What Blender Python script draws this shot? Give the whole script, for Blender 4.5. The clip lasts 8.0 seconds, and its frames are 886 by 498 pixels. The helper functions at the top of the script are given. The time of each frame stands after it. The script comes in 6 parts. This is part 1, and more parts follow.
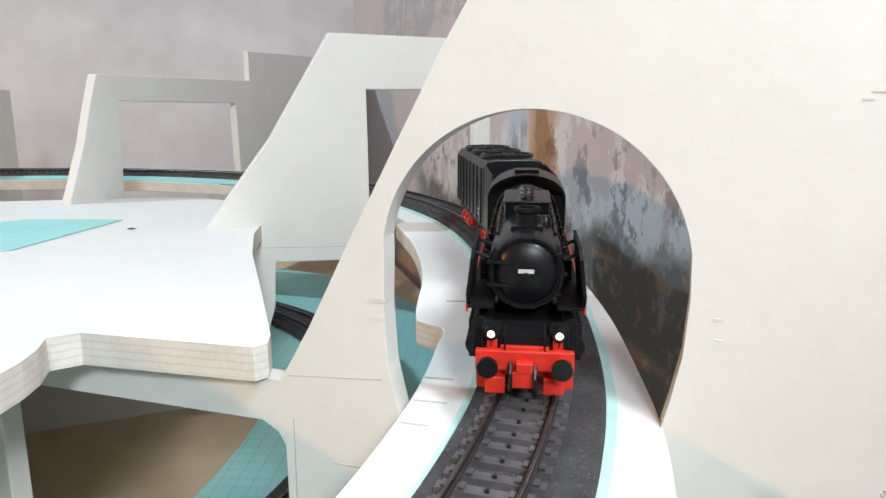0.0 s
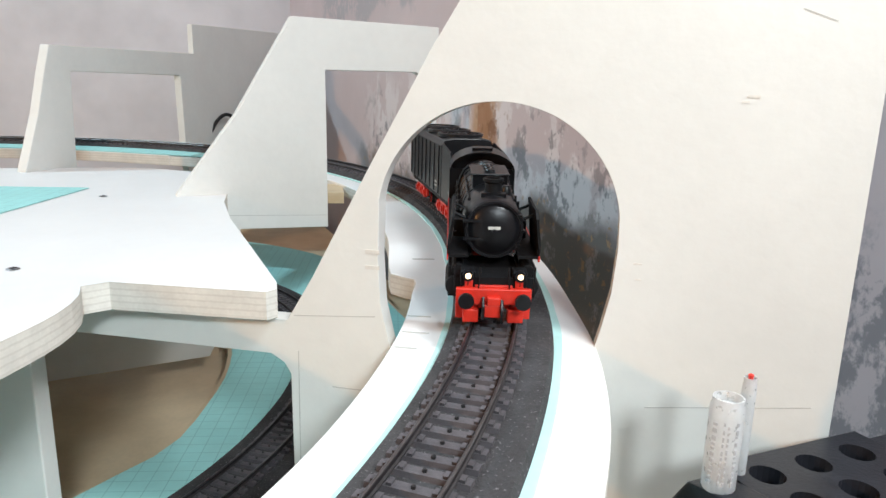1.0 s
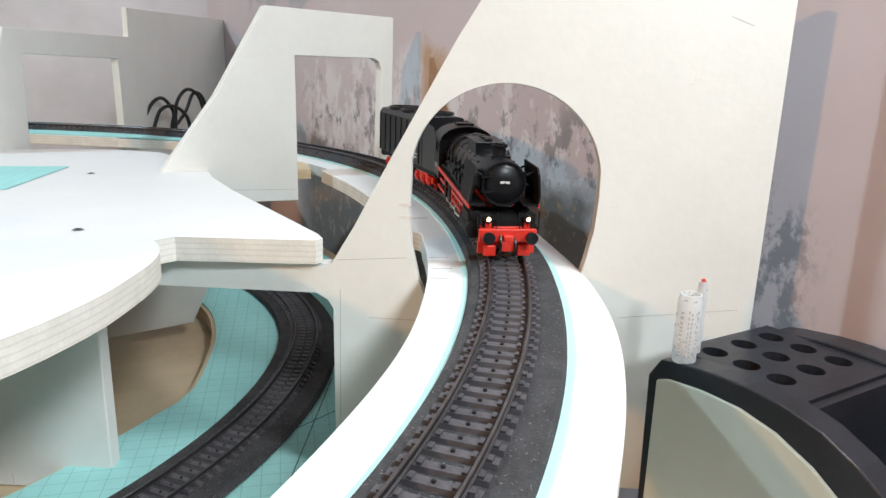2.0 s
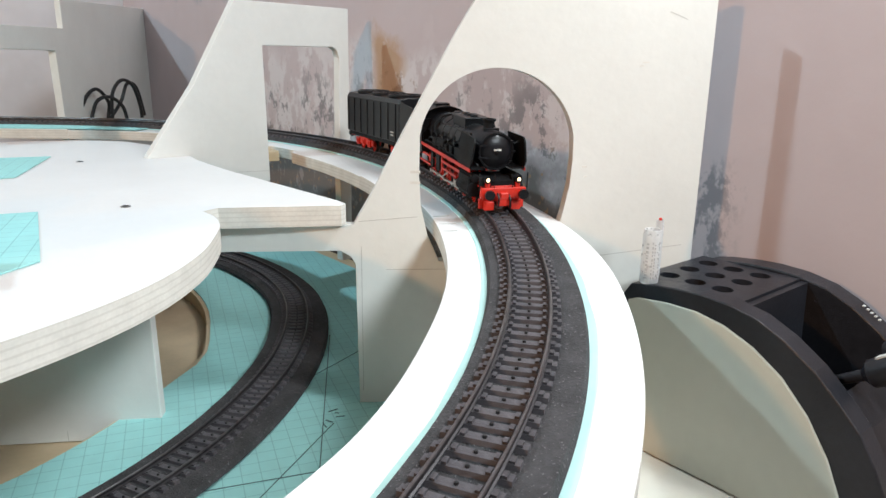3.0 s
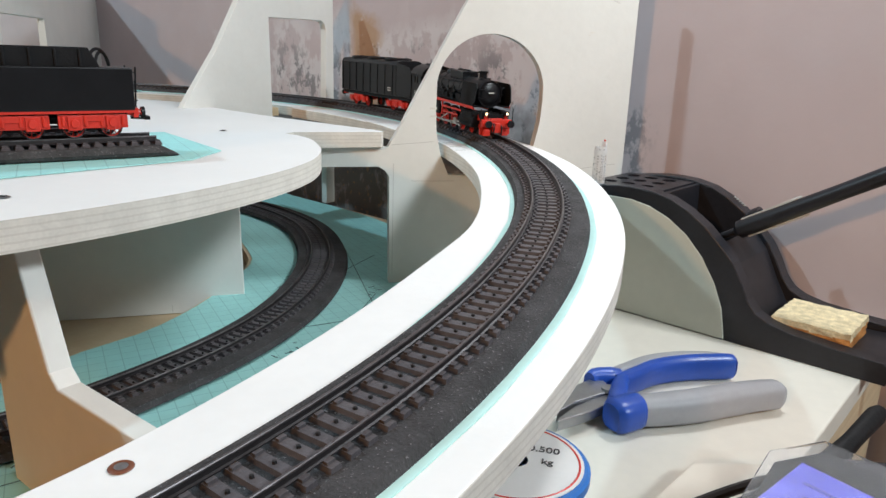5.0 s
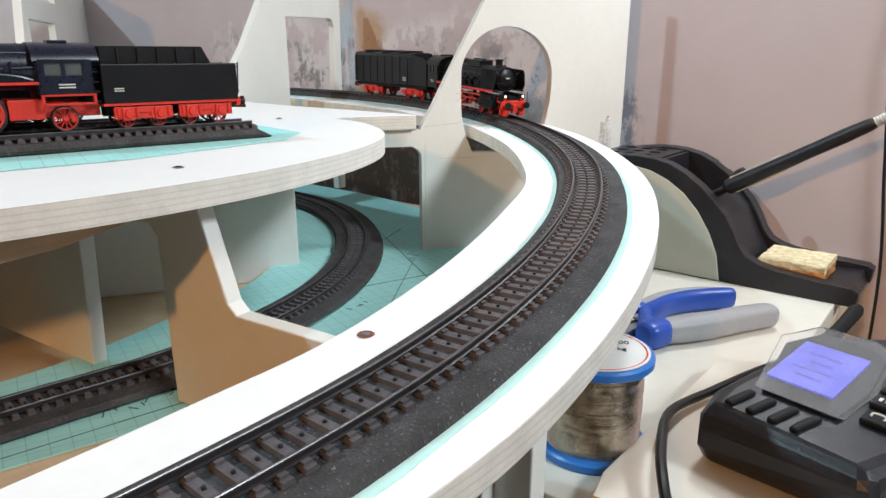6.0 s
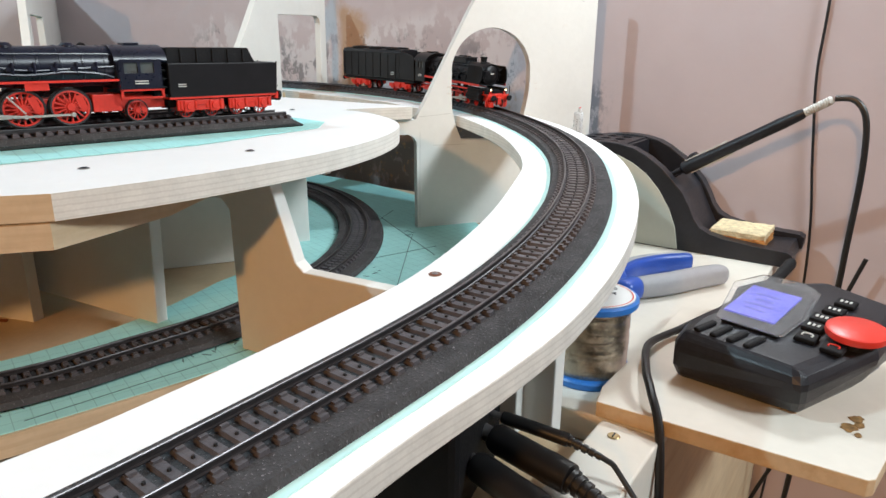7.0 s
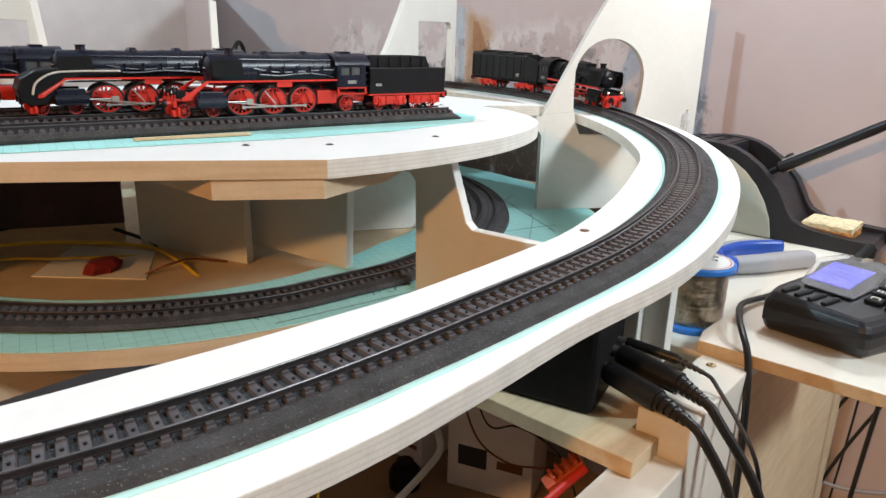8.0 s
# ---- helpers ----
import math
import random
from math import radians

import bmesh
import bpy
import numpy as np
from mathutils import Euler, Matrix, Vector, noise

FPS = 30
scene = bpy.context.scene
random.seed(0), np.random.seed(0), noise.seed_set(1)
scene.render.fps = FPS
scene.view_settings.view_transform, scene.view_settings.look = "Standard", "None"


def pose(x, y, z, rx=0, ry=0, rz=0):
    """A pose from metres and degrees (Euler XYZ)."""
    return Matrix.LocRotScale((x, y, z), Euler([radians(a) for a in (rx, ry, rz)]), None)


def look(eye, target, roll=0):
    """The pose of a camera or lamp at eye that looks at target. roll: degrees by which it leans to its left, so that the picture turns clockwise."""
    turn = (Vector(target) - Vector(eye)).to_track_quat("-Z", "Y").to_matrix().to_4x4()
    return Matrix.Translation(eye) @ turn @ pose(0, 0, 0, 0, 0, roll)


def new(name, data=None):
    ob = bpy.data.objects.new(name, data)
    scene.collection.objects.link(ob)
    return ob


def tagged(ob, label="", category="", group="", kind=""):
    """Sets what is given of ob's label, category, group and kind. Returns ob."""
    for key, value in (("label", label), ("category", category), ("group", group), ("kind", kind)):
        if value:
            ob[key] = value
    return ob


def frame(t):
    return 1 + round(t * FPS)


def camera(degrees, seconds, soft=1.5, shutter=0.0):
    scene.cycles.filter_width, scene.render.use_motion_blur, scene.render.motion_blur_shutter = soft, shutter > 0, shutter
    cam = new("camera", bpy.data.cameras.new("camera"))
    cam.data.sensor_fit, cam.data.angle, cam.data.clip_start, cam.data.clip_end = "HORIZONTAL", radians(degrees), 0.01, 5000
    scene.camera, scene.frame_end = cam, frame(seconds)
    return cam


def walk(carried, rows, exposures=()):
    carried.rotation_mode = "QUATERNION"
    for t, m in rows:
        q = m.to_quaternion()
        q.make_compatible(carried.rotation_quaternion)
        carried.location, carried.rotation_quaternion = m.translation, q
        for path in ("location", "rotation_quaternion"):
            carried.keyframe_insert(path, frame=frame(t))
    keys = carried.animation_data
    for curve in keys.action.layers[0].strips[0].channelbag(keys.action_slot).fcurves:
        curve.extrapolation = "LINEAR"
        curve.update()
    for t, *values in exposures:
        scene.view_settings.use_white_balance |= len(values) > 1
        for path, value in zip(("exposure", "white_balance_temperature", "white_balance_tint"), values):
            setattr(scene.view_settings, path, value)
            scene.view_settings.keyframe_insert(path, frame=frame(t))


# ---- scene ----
from mathutils.geometry import tessellate_polygon

# ---- camera ----
cam = camera(65.9, 8.0)
PATH = [
    (0, (0.278, 0.124, 0.961), (0.82, 2.011, 0.58), -0.1),
    (0.5, (0.261, 0.102, 0.967), (0.902, 1.949, 0.545), 0.8),
    (1, (0.24, 0.078, 0.966), (0.987, 1.878, 0.518), 1.5),
    (1.5, (0.202, 0.054, 0.963), (1.084, 1.788, 0.496), 2.2),
    (3, (0.07, 0.012, 0.963), (1.301, 1.502, 0.449), 0.7),
    (3.5, (0.032, -0.008, 0.964), (1.36, 1.392, 0.438), 1.7),
    (4, (-0.008, -0.021, 0.964), (1.397, 1.315, 0.474), 2.5),
    (4.5, (-0.054, -0.045, 0.952), (1.36, 1.27, 0.429), 2.5),
    (6, (-0.21, -0.062, 0.94), (1.295, 1.132, 0.385), 0.2),
    (6.5, (-0.254, -0.062, 0.941), (1.3, 1.063, 0.374), 0.5),
    (7, (-0.303, -0.074, 0.948), (1.284, 0.996, 0.368), 0.6),
    (7.5, (-0.362, -0.084, 0.951), (1.143, 1.092, 0.358), 1.4),
    (8, (-0.436, -0.111, 0.961), (1.007, 1.139, 0.365), 1.6),
]
walk(cam, [(t, look(eye, target, roll)) for t, eye, target, roll in PATH], [(0, -0.33), (1, -0.31), (1.5, -0.31), (3, -0.40), (3.5, -0.43), (4.5, -0.70), (6, -0.42), (6.5, -0.37), (8, -0.27)])

# ---- world and lamps ----
world = bpy.data.worlds.new("room_air")
world.use_nodes = True
world.node_tree.nodes["Background"].inputs[0].default_value = (0.9, 0.92, 1.0, 1)
world.node_tree.nodes["Background"].inputs[1].default_value = 0.008
scene.world = world


def disc_lamp(name, at, size, power, colour):
    lamp = bpy.data.lights.new(name, "AREA")
    lamp.shape, lamp.size, lamp.energy, lamp.color = "DISK", size, power, colour
    ob = new(name, lamp)
    ob.location = at
    return tagged(ob, kind="light")


lamp_a = disc_lamp("bench_light", (0.46, 0.08, 1.30), 0.10, 2.7, (0.90, 0.97, 1.0))
lamp_a.matrix_world = look((0.46, 0.08, 1.30), (0.10, 0.16, 0.85))
lamp_b = disc_lamp("wall_light", (-2.2, -0.22, 1.70), 0.10, 28, (1.0, 0.50, 0.18))
lamp_b.matrix_world = look((-2.2, -0.22, 1.70), (0.4, 0.3, 0.85))
lamp_c = disc_lamp("ceiling_light", (-1.0, 1.26, 2.38), 0.07, 28, (0.60, 0.87, 1.0))
lamp_c.matrix_world = look((-1.0, 1.26, 2.38), (0.3, 0.3, 0.85))
# Added fill from the front, placed by brightness; no such lamp is known.
lamp_d = disc_lamp("fill_light", (0.18, -1.28, 1.86), 0.32, 29, (0.84, 0.95, 1.0))
lamp_d.matrix_world = look((0.18, -1.28, 1.86), (0.25, 0.4, 0.85))

# ---- materials ----


def material(name, colour, rough=0.6, metal=0.0, vary=0.06, scale=60.0, bump=0.0, bump_scale=300.0, spec=0.5):
    """A node material: a colour with stains at two scales, uneven gloss and a fine relief."""
    m = bpy.data.materials.new(name)
    m.use_nodes = True
    t = m.node_tree
    b = t.nodes["Principled BSDF"]
    b.inputs["Metallic"].default_value = metal
    b.inputs["Specular IOR Level"].default_value = spec
    co = t.nodes.new("ShaderNodeTexCoord")
    mix = None
    for k, s in ((1.0, scale), (0.6, scale * 7.3)):
        n = t.nodes.new("ShaderNodeTexNoise")
        n.inputs["Scale"].default_value = s
        n.inputs["Detail"].default_value = 5
        t.links.new(co.outputs["Object"], n.inputs["Vector"])
        r = t.nodes.new("ShaderNodeMapRange")
        r.inputs["From Min"].default_value, r.inputs["From Max"].default_value = 0.3, 0.7
        r.inputs["To Min"].default_value, r.inputs["To Max"].default_value = 1 - k * vary, 1 + k * vary
        t.links.new(n.outputs[0], r.inputs[0])
        mx = t.nodes.new("ShaderNodeMix")
        mx.data_type, mx.blend_type = "RGBA", "MULTIPLY"
        mx.inputs[0].default_value = 1
        if mix is None:
            mx.inputs[6].default_value = (*colour, 1)
        else:
            t.links.new(mix.outputs[2], mx.inputs[6])
        t.links.new(r.outputs[0], mx.inputs[7])
        mix = mx
        last = n
    t.links.new(mix.outputs[2], b.inputs["Base Color"])
    g = t.nodes.new("ShaderNodeMapRange")
    g.inputs["To Min"].default_value, g.inputs["To Max"].default_value = max(0.02, rough - 0.1), min(1, rough + 0.1)
    t.links.new(last.outputs[0], g.inputs[0])
    t.links.new(g.outputs[0], b.inputs["Roughness"])
    if bump:
        n = t.nodes.new("ShaderNodeTexNoise")
        n.inputs["Scale"].default_value = bump_scale
        n.inputs["Detail"].default_value = 6
        t.links.new(co.outputs["Object"], n.inputs["Vector"])
        u = t.nodes.new("ShaderNodeBump")
        u.inputs["Strength"].default_value = bump
        u.inputs["Distance"].default_value = 0.001
        t.links.new(n.outputs[0], u.inputs["Height"])
        t.links.new(u.outputs[0], b.inputs["Normal"])
    return m


def nodes_of(m):
    return m.node_tree, m.node_tree.nodes["Principled BSDF"]


def noise_mask(t, vec, scale, low, high, detail=6, rough=0.6):
    n = t.nodes.new("ShaderNodeTexNoise")
    n.inputs["Scale"].default_value, n.inputs["Detail"].default_value, n.inputs["Roughness"].default_value = scale, detail, rough
    t.links.new(vec, n.inputs["Vector"])
    r = t.nodes.new("ShaderNodeMapRange")
    r.inputs["From Min"].default_value, r.inputs["From Max"].default_value = low, high
    t.links.new(n.outputs[0], r.inputs[0])
    return r.outputs[0]


def band(t, value, a, b, c, d):
    """1 between b and c, falling to 0 at a and d."""
    up = t.nodes.new("ShaderNodeMapRange")
    up.inputs["From Min"].default_value, up.inputs["From Max"].default_value = a, b
    dn = t.nodes.new("ShaderNodeMapRange")
    dn.inputs["From Min"].default_value, dn.inputs["From Max"].default_value = d, c
    t.links.new(value, up.inputs[0])
    t.links.new(value, dn.inputs[0])
    return times(t, up.outputs[0], dn.outputs[0])


def times(t, *values):
    out = values[0]
    for v in values[1:]:
        x = t.nodes.new("ShaderNodeMath")
        x.operation = "MULTIPLY"
        t.links.new(out, x.inputs[0])
        if isinstance(v, float):
            x.inputs[1].default_value = v
        else:
            t.links.new(v, x.inputs[1])
        out = x.outputs[0]
    return out


def add_values(t, a, b, k=1.0):
    x = t.nodes.new("ShaderNodeMath")
    x.operation = "MULTIPLY_ADD"
    t.links.new(b, x.inputs[0])
    x.inputs[1].default_value = k
    t.links.new(a, x.inputs[2])
    return x.outputs[0]


def layer(t, under, mask, colour):
    mx = t.nodes.new("ShaderNodeMix")
    mx.data_type = "RGBA"
    t.links.new(mask, mx.inputs[0])
    t.links.new(under, mx.inputs[6])
    if isinstance(colour, tuple):
        mx.inputs[7].default_value = (*colour, 1)
    else:
        t.links.new(colour, mx.inputs[7])
    return mx.outputs[2]


def wall_material():
    """Lilac plaster with a band of damp, peeling patches: grey mould, brown spots, dark grey-brown foot."""
    m = material("old_lilac_plaster", (0.54, 0.455, 0.465), 0.85, vary=0.05, scale=3.0, bump=0.25, bump_scale=90)
    t, b = nodes_of(m)
    base = b.inputs["Base Color"].links[0].from_socket
    co = t.nodes.new("ShaderNodeTexCoord")
    v = co.outputs["Object"]
    sep = t.nodes.new("ShaderNodeSeparateXYZ")
    t.links.new(v, sep.inputs[0])
    y, z = sep.outputs[1], sep.outputs[2]
    warp = t.nodes.new("ShaderNodeTexNoise")
    warp.inputs["Scale"].default_value, warp.inputs["Detail"].default_value = 14, 8
    t.links.new(v, warp.inputs["Vector"])
    zr = add_values(t, z, warp.outputs[0], 0.12)
    yr = add_values(t, y, warp.outputs[0], 0.03)
    tall = t.nodes.new("ShaderNodeMapping")
    tall.inputs["Scale"].default_value = (1.0, 1.0, 0.72)
    t.links.new(v, tall.inputs["Vector"])
    streaks = tall.outputs[0]
    # hand-wide uneven patches of older, greyer coats
    coat = times(t, noise_mask(t, v, 5.5, 0.50, 0.60, 8, 0.65), 0.30)
    out = layer(t, base, coat, (0.50, 0.45, 0.47))
    # pale scraped patches
    pale = times(t, band(t, zr, 0.92, 0.95, 1.03, 1.06), band(t, y, 0.30, 0.42, 0.95, 1.05), noise_mask(t, streaks, 34, 0.47, 0.52, 9, 0.68))
    out = layer(t, out, pale, (0.64, 0.59, 0.60))
    # grey mould clusters, drawn out upwards like brush marks
    mould = times(t, band(t, zr, 0.88, 0.93, 0.985, 1.03), band(t, yr, 0.30, 0.40, 0.98, 1.06), noise_mask(t, streaks, 40, 0.535, 0.575, 10, 0.72))
    out = layer(t, out, times(t, mould, 0.85), (0.21, 0.195, 0.205))
    mould2 = times(t, band(t, zr, 0.84, 0.88, 0.955, 0.985), band(t, yr, 0.245, 0.262, 0.32, 0.36), noise_mask(t, streaks, 75, 0.46, 0.54, 9, 0.7))
    out = layer(t, out, times(t, mould2, 0.8), (0.20, 0.19, 0.205))
    # brown patch, in two layers
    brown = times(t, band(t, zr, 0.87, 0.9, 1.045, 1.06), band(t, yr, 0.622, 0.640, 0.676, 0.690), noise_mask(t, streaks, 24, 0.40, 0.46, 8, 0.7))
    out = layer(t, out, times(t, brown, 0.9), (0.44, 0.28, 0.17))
    deep_brown = times(t, band(t, zr, 0.93, 0.96, 1.01, 1.04), band(t, yr, 0.60, 0.62, 0.665, 0.68), noise_mask(t, v, 60, 0.54, 0.58, 8, 0.7))
    out = layer(t, out, times(t, deep_brown, 0.8), (0.27, 0.16, 0.10))
    # rough grey plaster high up at the far end
    rough = times(t, band(t, zr, 1.125, 1.135, 1.4, 1.5), band(t, yr, 0.72, 0.80, 1.28, 1.32), noise_mask(t, v, 46, 0.42, 0.50, 8, 0.7))
    out = layer(t, out, times(t, rough, 0.7), (0.34, 0.335, 0.36))
    # darker grey-brown foot of the wall
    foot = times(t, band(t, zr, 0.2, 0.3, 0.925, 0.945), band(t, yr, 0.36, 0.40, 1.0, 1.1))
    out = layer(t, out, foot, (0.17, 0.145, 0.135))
    worn = times(t, band(t, zr, 0.7, 0.75, 0.945, 0.965), band(t, yr, 0.36, 0.40, 1.0, 1.1), noise_mask(t, streaks, 62, 0.55, 0.60, 9, 0.72))
    out = layer(t, out, worn, (0.29, 0.255, 0.245))
    specks = times(t, band(t, zr, 0.7, 0.75, 0.93, 0.96), band(t, yr, 0.36, 0.40, 1.0, 1.1), noise_mask(t, v, 120, 0.6, 0.66))
    out = layer(t, out, specks, (0.36, 0.22, 0.13))
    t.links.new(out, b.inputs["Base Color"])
    return m


def ply_edge_material():
    """Cut plywood: thin glued layers, alternately pale and brown, along z."""
    m = material("plywood_cut_edge", (0.70, 0.67, 0.615), 0.75, vary=0.08, scale=90)
    t, b = nodes_of(m)
    base = b.inputs["Base Color"].links[0].from_socket
    co = t.nodes.new("ShaderNodeTexCoord")
    w = t.nodes.new("ShaderNodeTexWave")
    w.wave_type, w.bands_direction, w.wave_profile = "BANDS", "Z", "SIN"
    w.inputs["Scale"].default_value, w.inputs["Distortion"].default_value = 110, 0.8
    w.inputs["Detail"].default_value, w.inputs["Detail Scale"].default_value = 3, 2
    t.links.new(co.outputs["Object"], w.inputs["Vector"])
    r = t.nodes.new("ShaderNodeMapRange")
    r.inputs["From Min"].default_value, r.inputs["From Max"].default_value = 0.72, 0.92
    r.inputs["To Max"].default_value = 0.28
    t.links.new(w.outputs[1], r.inputs[0])
    t.links.new(layer(t, base, r.outputs[0], (0.43, 0.385, 0.33)), b.inputs["Base Color"])
    return m


def paper_material():
    """Turquoise paper with a drawn pencil grid."""
    m = material("turquoise_drawing_paper", (0.36, 0.70, 0.68), 0.9, vary=0.05, scale=14)
    t, b = nodes_of(m)
    base = b.inputs["Base Color"].links[0].from_socket
    co = t.nodes.new("ShaderNodeTexCoord")
    mp = t.nodes.new("ShaderNodeMapping")
    mp.inputs["Rotation"].default_value = (0, 0, radians(18))
    mp.inputs["Scale"].default_value = (100, 100, 100)
    t.links.new(co.outputs["Object"], mp.inputs["Vector"])
    sep = t.nodes.new("ShaderNodeSeparateXYZ")
    t.links.new(mp.outputs[0], sep.inputs[0])
    out = base
    for axis in (0, 1):
        f = t.nodes.new("ShaderNodeMath")
        f.operation = "FRACT"
        t.links.new(sep.outputs[axis], f.inputs[0])
        line = band(t, f.outputs[0], 0.465, 0.485, 0.515, 0.535)
        out = layer(t, out, times(t, line, 0.42), (0.16, 0.33, 0.34))
    t.links.new(out, b.inputs["Base Color"])
    return m


def wood_material(name, colour, dark, scale=(8, 90, 90)):
    m = material(name, colour, 0.6, vary=0.06, scale=40, bump=0.15)
    t, b = nodes_of(m)
    base = b.inputs["Base Color"].links[0].from_socket
    co = t.nodes.new("ShaderNodeTexCoord")
    mp = t.nodes.new("ShaderNodeMapping")
    mp.inputs["Scale"].default_value = scale
    t.links.new(co.outputs["Object"], mp.inputs["Vector"])
    k = noise_mask(t, mp.outputs[0], 1.0, 0.45, 0.75, 4)
    t.links.new(layer(t, base, times(t, k, 0.6), dark), b.inputs["Base Color"])
    return m


def foam_material():
    m = material("charcoal_foam", (0.060, 0.057, 0.059), 0.85, vary=0.25, scale=80, bump=0.9, bump_scale=900, spec=0.2)
    t, b = nodes_of(m)
    base = b.inputs["Base Color"].links[0].from_socket
    co = t.nodes.new("ShaderNodeTexCoord")
    t.links.new(layer(t, base, noise_mask(t, co.outputs["Object"], 900, 0.64, 0.70, 2), (0.19, 0.18, 0.185)), b.inputs["Base Color"])
    return m


def sleeper_material():
    m = material("sleeper_plastic", (0.078, 0.072, 0.080), 0.5, vary=0.22, scale=260, bump=0.4, bump_scale=500, spec=0.3)
    t, b = nodes_of(m)
    base = b.inputs["Base Color"].links[0].from_socket
    info = t.nodes.new("ShaderNodeObjectInfo")
    r = t.nodes.new("ShaderNodeMapRange")
    r.inputs["To Max"].default_value = 0.35
    t.links.new(info.outputs["Random"], r.inputs[0])
    t.links.new(layer(t, base, r.outputs[0], (0.155, 0.138, 0.142)), b.inputs["Base Color"])
    return m


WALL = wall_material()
# Unseen walls, kept near black so that they bounce little light.
DULL = material("unseen_wall_dark_grey", (0.11, 0.105, 0.11), 0.9, vary=0.08, scale=4, bump=0.2)
NORTH = material("pale_grey_lilac_plaster", (0.66, 0.65, 0.69), 0.85, vary=0.15, scale=1.6, bump=0.25, bump_scale=90)
# Unseen ceiling, held at mid grey to limit the light it bounces.
CEILING = material("dimmed_ceiling_grey", (0.36, 0.36, 0.37), 0.9, vary=0.03, scale=4)
FLOOR = wood_material("brown_floor_boards", (0.24, 0.16, 0.10), (0.13, 0.08, 0.05), (2, 30, 30))
CREAM = material("cream_painted_plywood", (0.73, 0.725, 0.69), 0.55, vary=0.025, scale=20, bump=0.12, bump_scale=220)
WHITE = material("white_painted_plywood", (0.82, 0.81, 0.80), 0.5, vary=0.02, scale=18, bump=0.1, bump_scale=260)
BEDWHITE = material("white_trackbed_paint", (0.84, 0.83, 0.82), 0.5, vary=0.02, scale=24, bump=0.12, bump_scale=240)
PLY = ply_edge_material()
BARE = wood_material("bare_plywood", (0.62, 0.48, 0.32), (0.46, 0.31, 0.17), (12, 12, 160))
SCORCH = material("scorched_wood", (0.22, 0.12, 0.04), 0.8, vary=0.5, scale=300)
PINE = wood_material("pale_pine_board", (0.62, 0.48, 0.31), (0.46, 0.30, 0.15), (10, 120, 120))
DESK = material("cream_desk_board", (0.69, 0.65, 0.575), 0.5, vary=0.04, scale=16, bump=0.1)
PAPER = paper_material()
TEAL = material("turquoise_underlay", (0.52, 0.79, 0.76), 0.85, vary=0.06, scale=40)
FOAM = foam_material()
SLEEPER = sleeper_material()
STUD = material("stud_black", (0.012, 0.011, 0.012), 0.5)
RAIL = material("dark_nickel_rail", (0.19, 0.18, 0.185), 0.42, metal=1.0, vary=0.2, scale=120)
RAILSIDE = material("blackened_rail_side", (0.050, 0.046, 0.049), 0.45, metal=0.6, vary=0.2, scale=120)
BLACK = material("satin_black_loco_paint", (0.0065, 0.0065, 0.008), 0.34, vary=0.2, scale=90, bump=0.05, spec=0.32)
BLUEBLACK = material("blue_black_loco_paint", (0.010, 0.012, 0.025), 0.30, vary=0.2, scale=90, spec=0.4)
MATTE = material("matte_black", (0.007, 0.007, 0.008), 0.6, vary=0.2, scale=90, bump=0.2, bump_scale=700, spec=0.18)
RED = material("red_loco_paint", (0.62, 0.028, 0.014), 0.42, vary=0.1, scale=90)
SILVER = material("bright_rod_steel", (0.50, 0.46, 0.42), 0.46, metal=1.0, vary=0.1)
GREYSTEEL = material("worn_steel", (0.34, 0.34, 0.35), 0.35, metal=0.9, vary=0.1)
GLASS = material("dull_window_glass", (0.10, 0.11, 0.11), 0.08, vary=0.1)
LETTER = material("pale_lettering", (0.55, 0.55, 0.52), 0.6)
PANELGREY = material("grey_green_panel", (0.50, 0.50, 0.43), 0.5, vary=0.03, scale=20)
CHARCOAL = material("charcoal_moulded_plastic", (0.017, 0.0175, 0.022), 0.36, vary=0.2, scale=45, bump=0.15, bump_scale=900, spec=0.3)
BLUE = material("blue_grip_plastic", (0.018, 0.075, 0.40), 0.32, vary=0.06)
AZURE = material("azure_spool_plastic", (0.03, 0.18, 0.56), 0.35, vary=0.06)
GREYGRIP = material("grey_grip_plastic", (0.33, 0.33, 0.35), 0.5, vary=0.05)
REDKNOB = material("red_knob_plastic", (0.70, 0.045, 0.03), 0.35, vary=0.04)
SPONGE = material("yellow_sponge", (0.72, 0.60, 0.38), 0.95, vary=0.25, scale=150, bump=1.0, bump_scale=420)
SPONGEDARK = material("orange_sponge_side", (0.52, 0.22, 0.06), 0.95, vary=0.25, scale=150, bump=1.0, bump_scale=420)
LABEL = material("white_paper_label", (0.80, 0.79, 0.78), 0.6, vary=0.02)
FADED = material("faded_grey_print", (0.50, 0.49, 0.50), 0.7)
SKETCH = material("dark_pencil_on_paper", (0.09, 0.16, 0.17), 0.8)
PENCIL = material("pencil_grey", (0.50, 0.49, 0.46), 0.7)
# Darker copy of the bare plywood; the shade under the layout is in its colour.
SHADEDPLY = wood_material("shaded_plywood_brown", (0.27, 0.175, 0.10), (0.16, 0.10, 0.055), (10, 10, 120))
INK = material("dark_ink", (0.03, 0.03, 0.035), 0.7)
CABLE = material("black_cable", (0.010, 0.010, 0.011), 0.42)
YELLOW = material("yellow_wire", (0.70, 0.46, 0.03), 0.5)
ORANGE = material("orange_clamp", (0.52, 0.09, 0.03), 0.5)
CARTON = material("white_carton", (0.76, 0.70, 0.67), 0.75, vary=0.05)
BROWNWIRE = material("brown_wire", (0.17, 0.05, 0.02), 0.5)
BRASS = material("brass_screw", (0.42, 0.32, 0.17), 0.35, metal=1.0)


SOLDER = material("wound_solder_wire", (0.66, 0.61, 0.54), 0.24, metal=1.0, vary=0.15, scale=200)


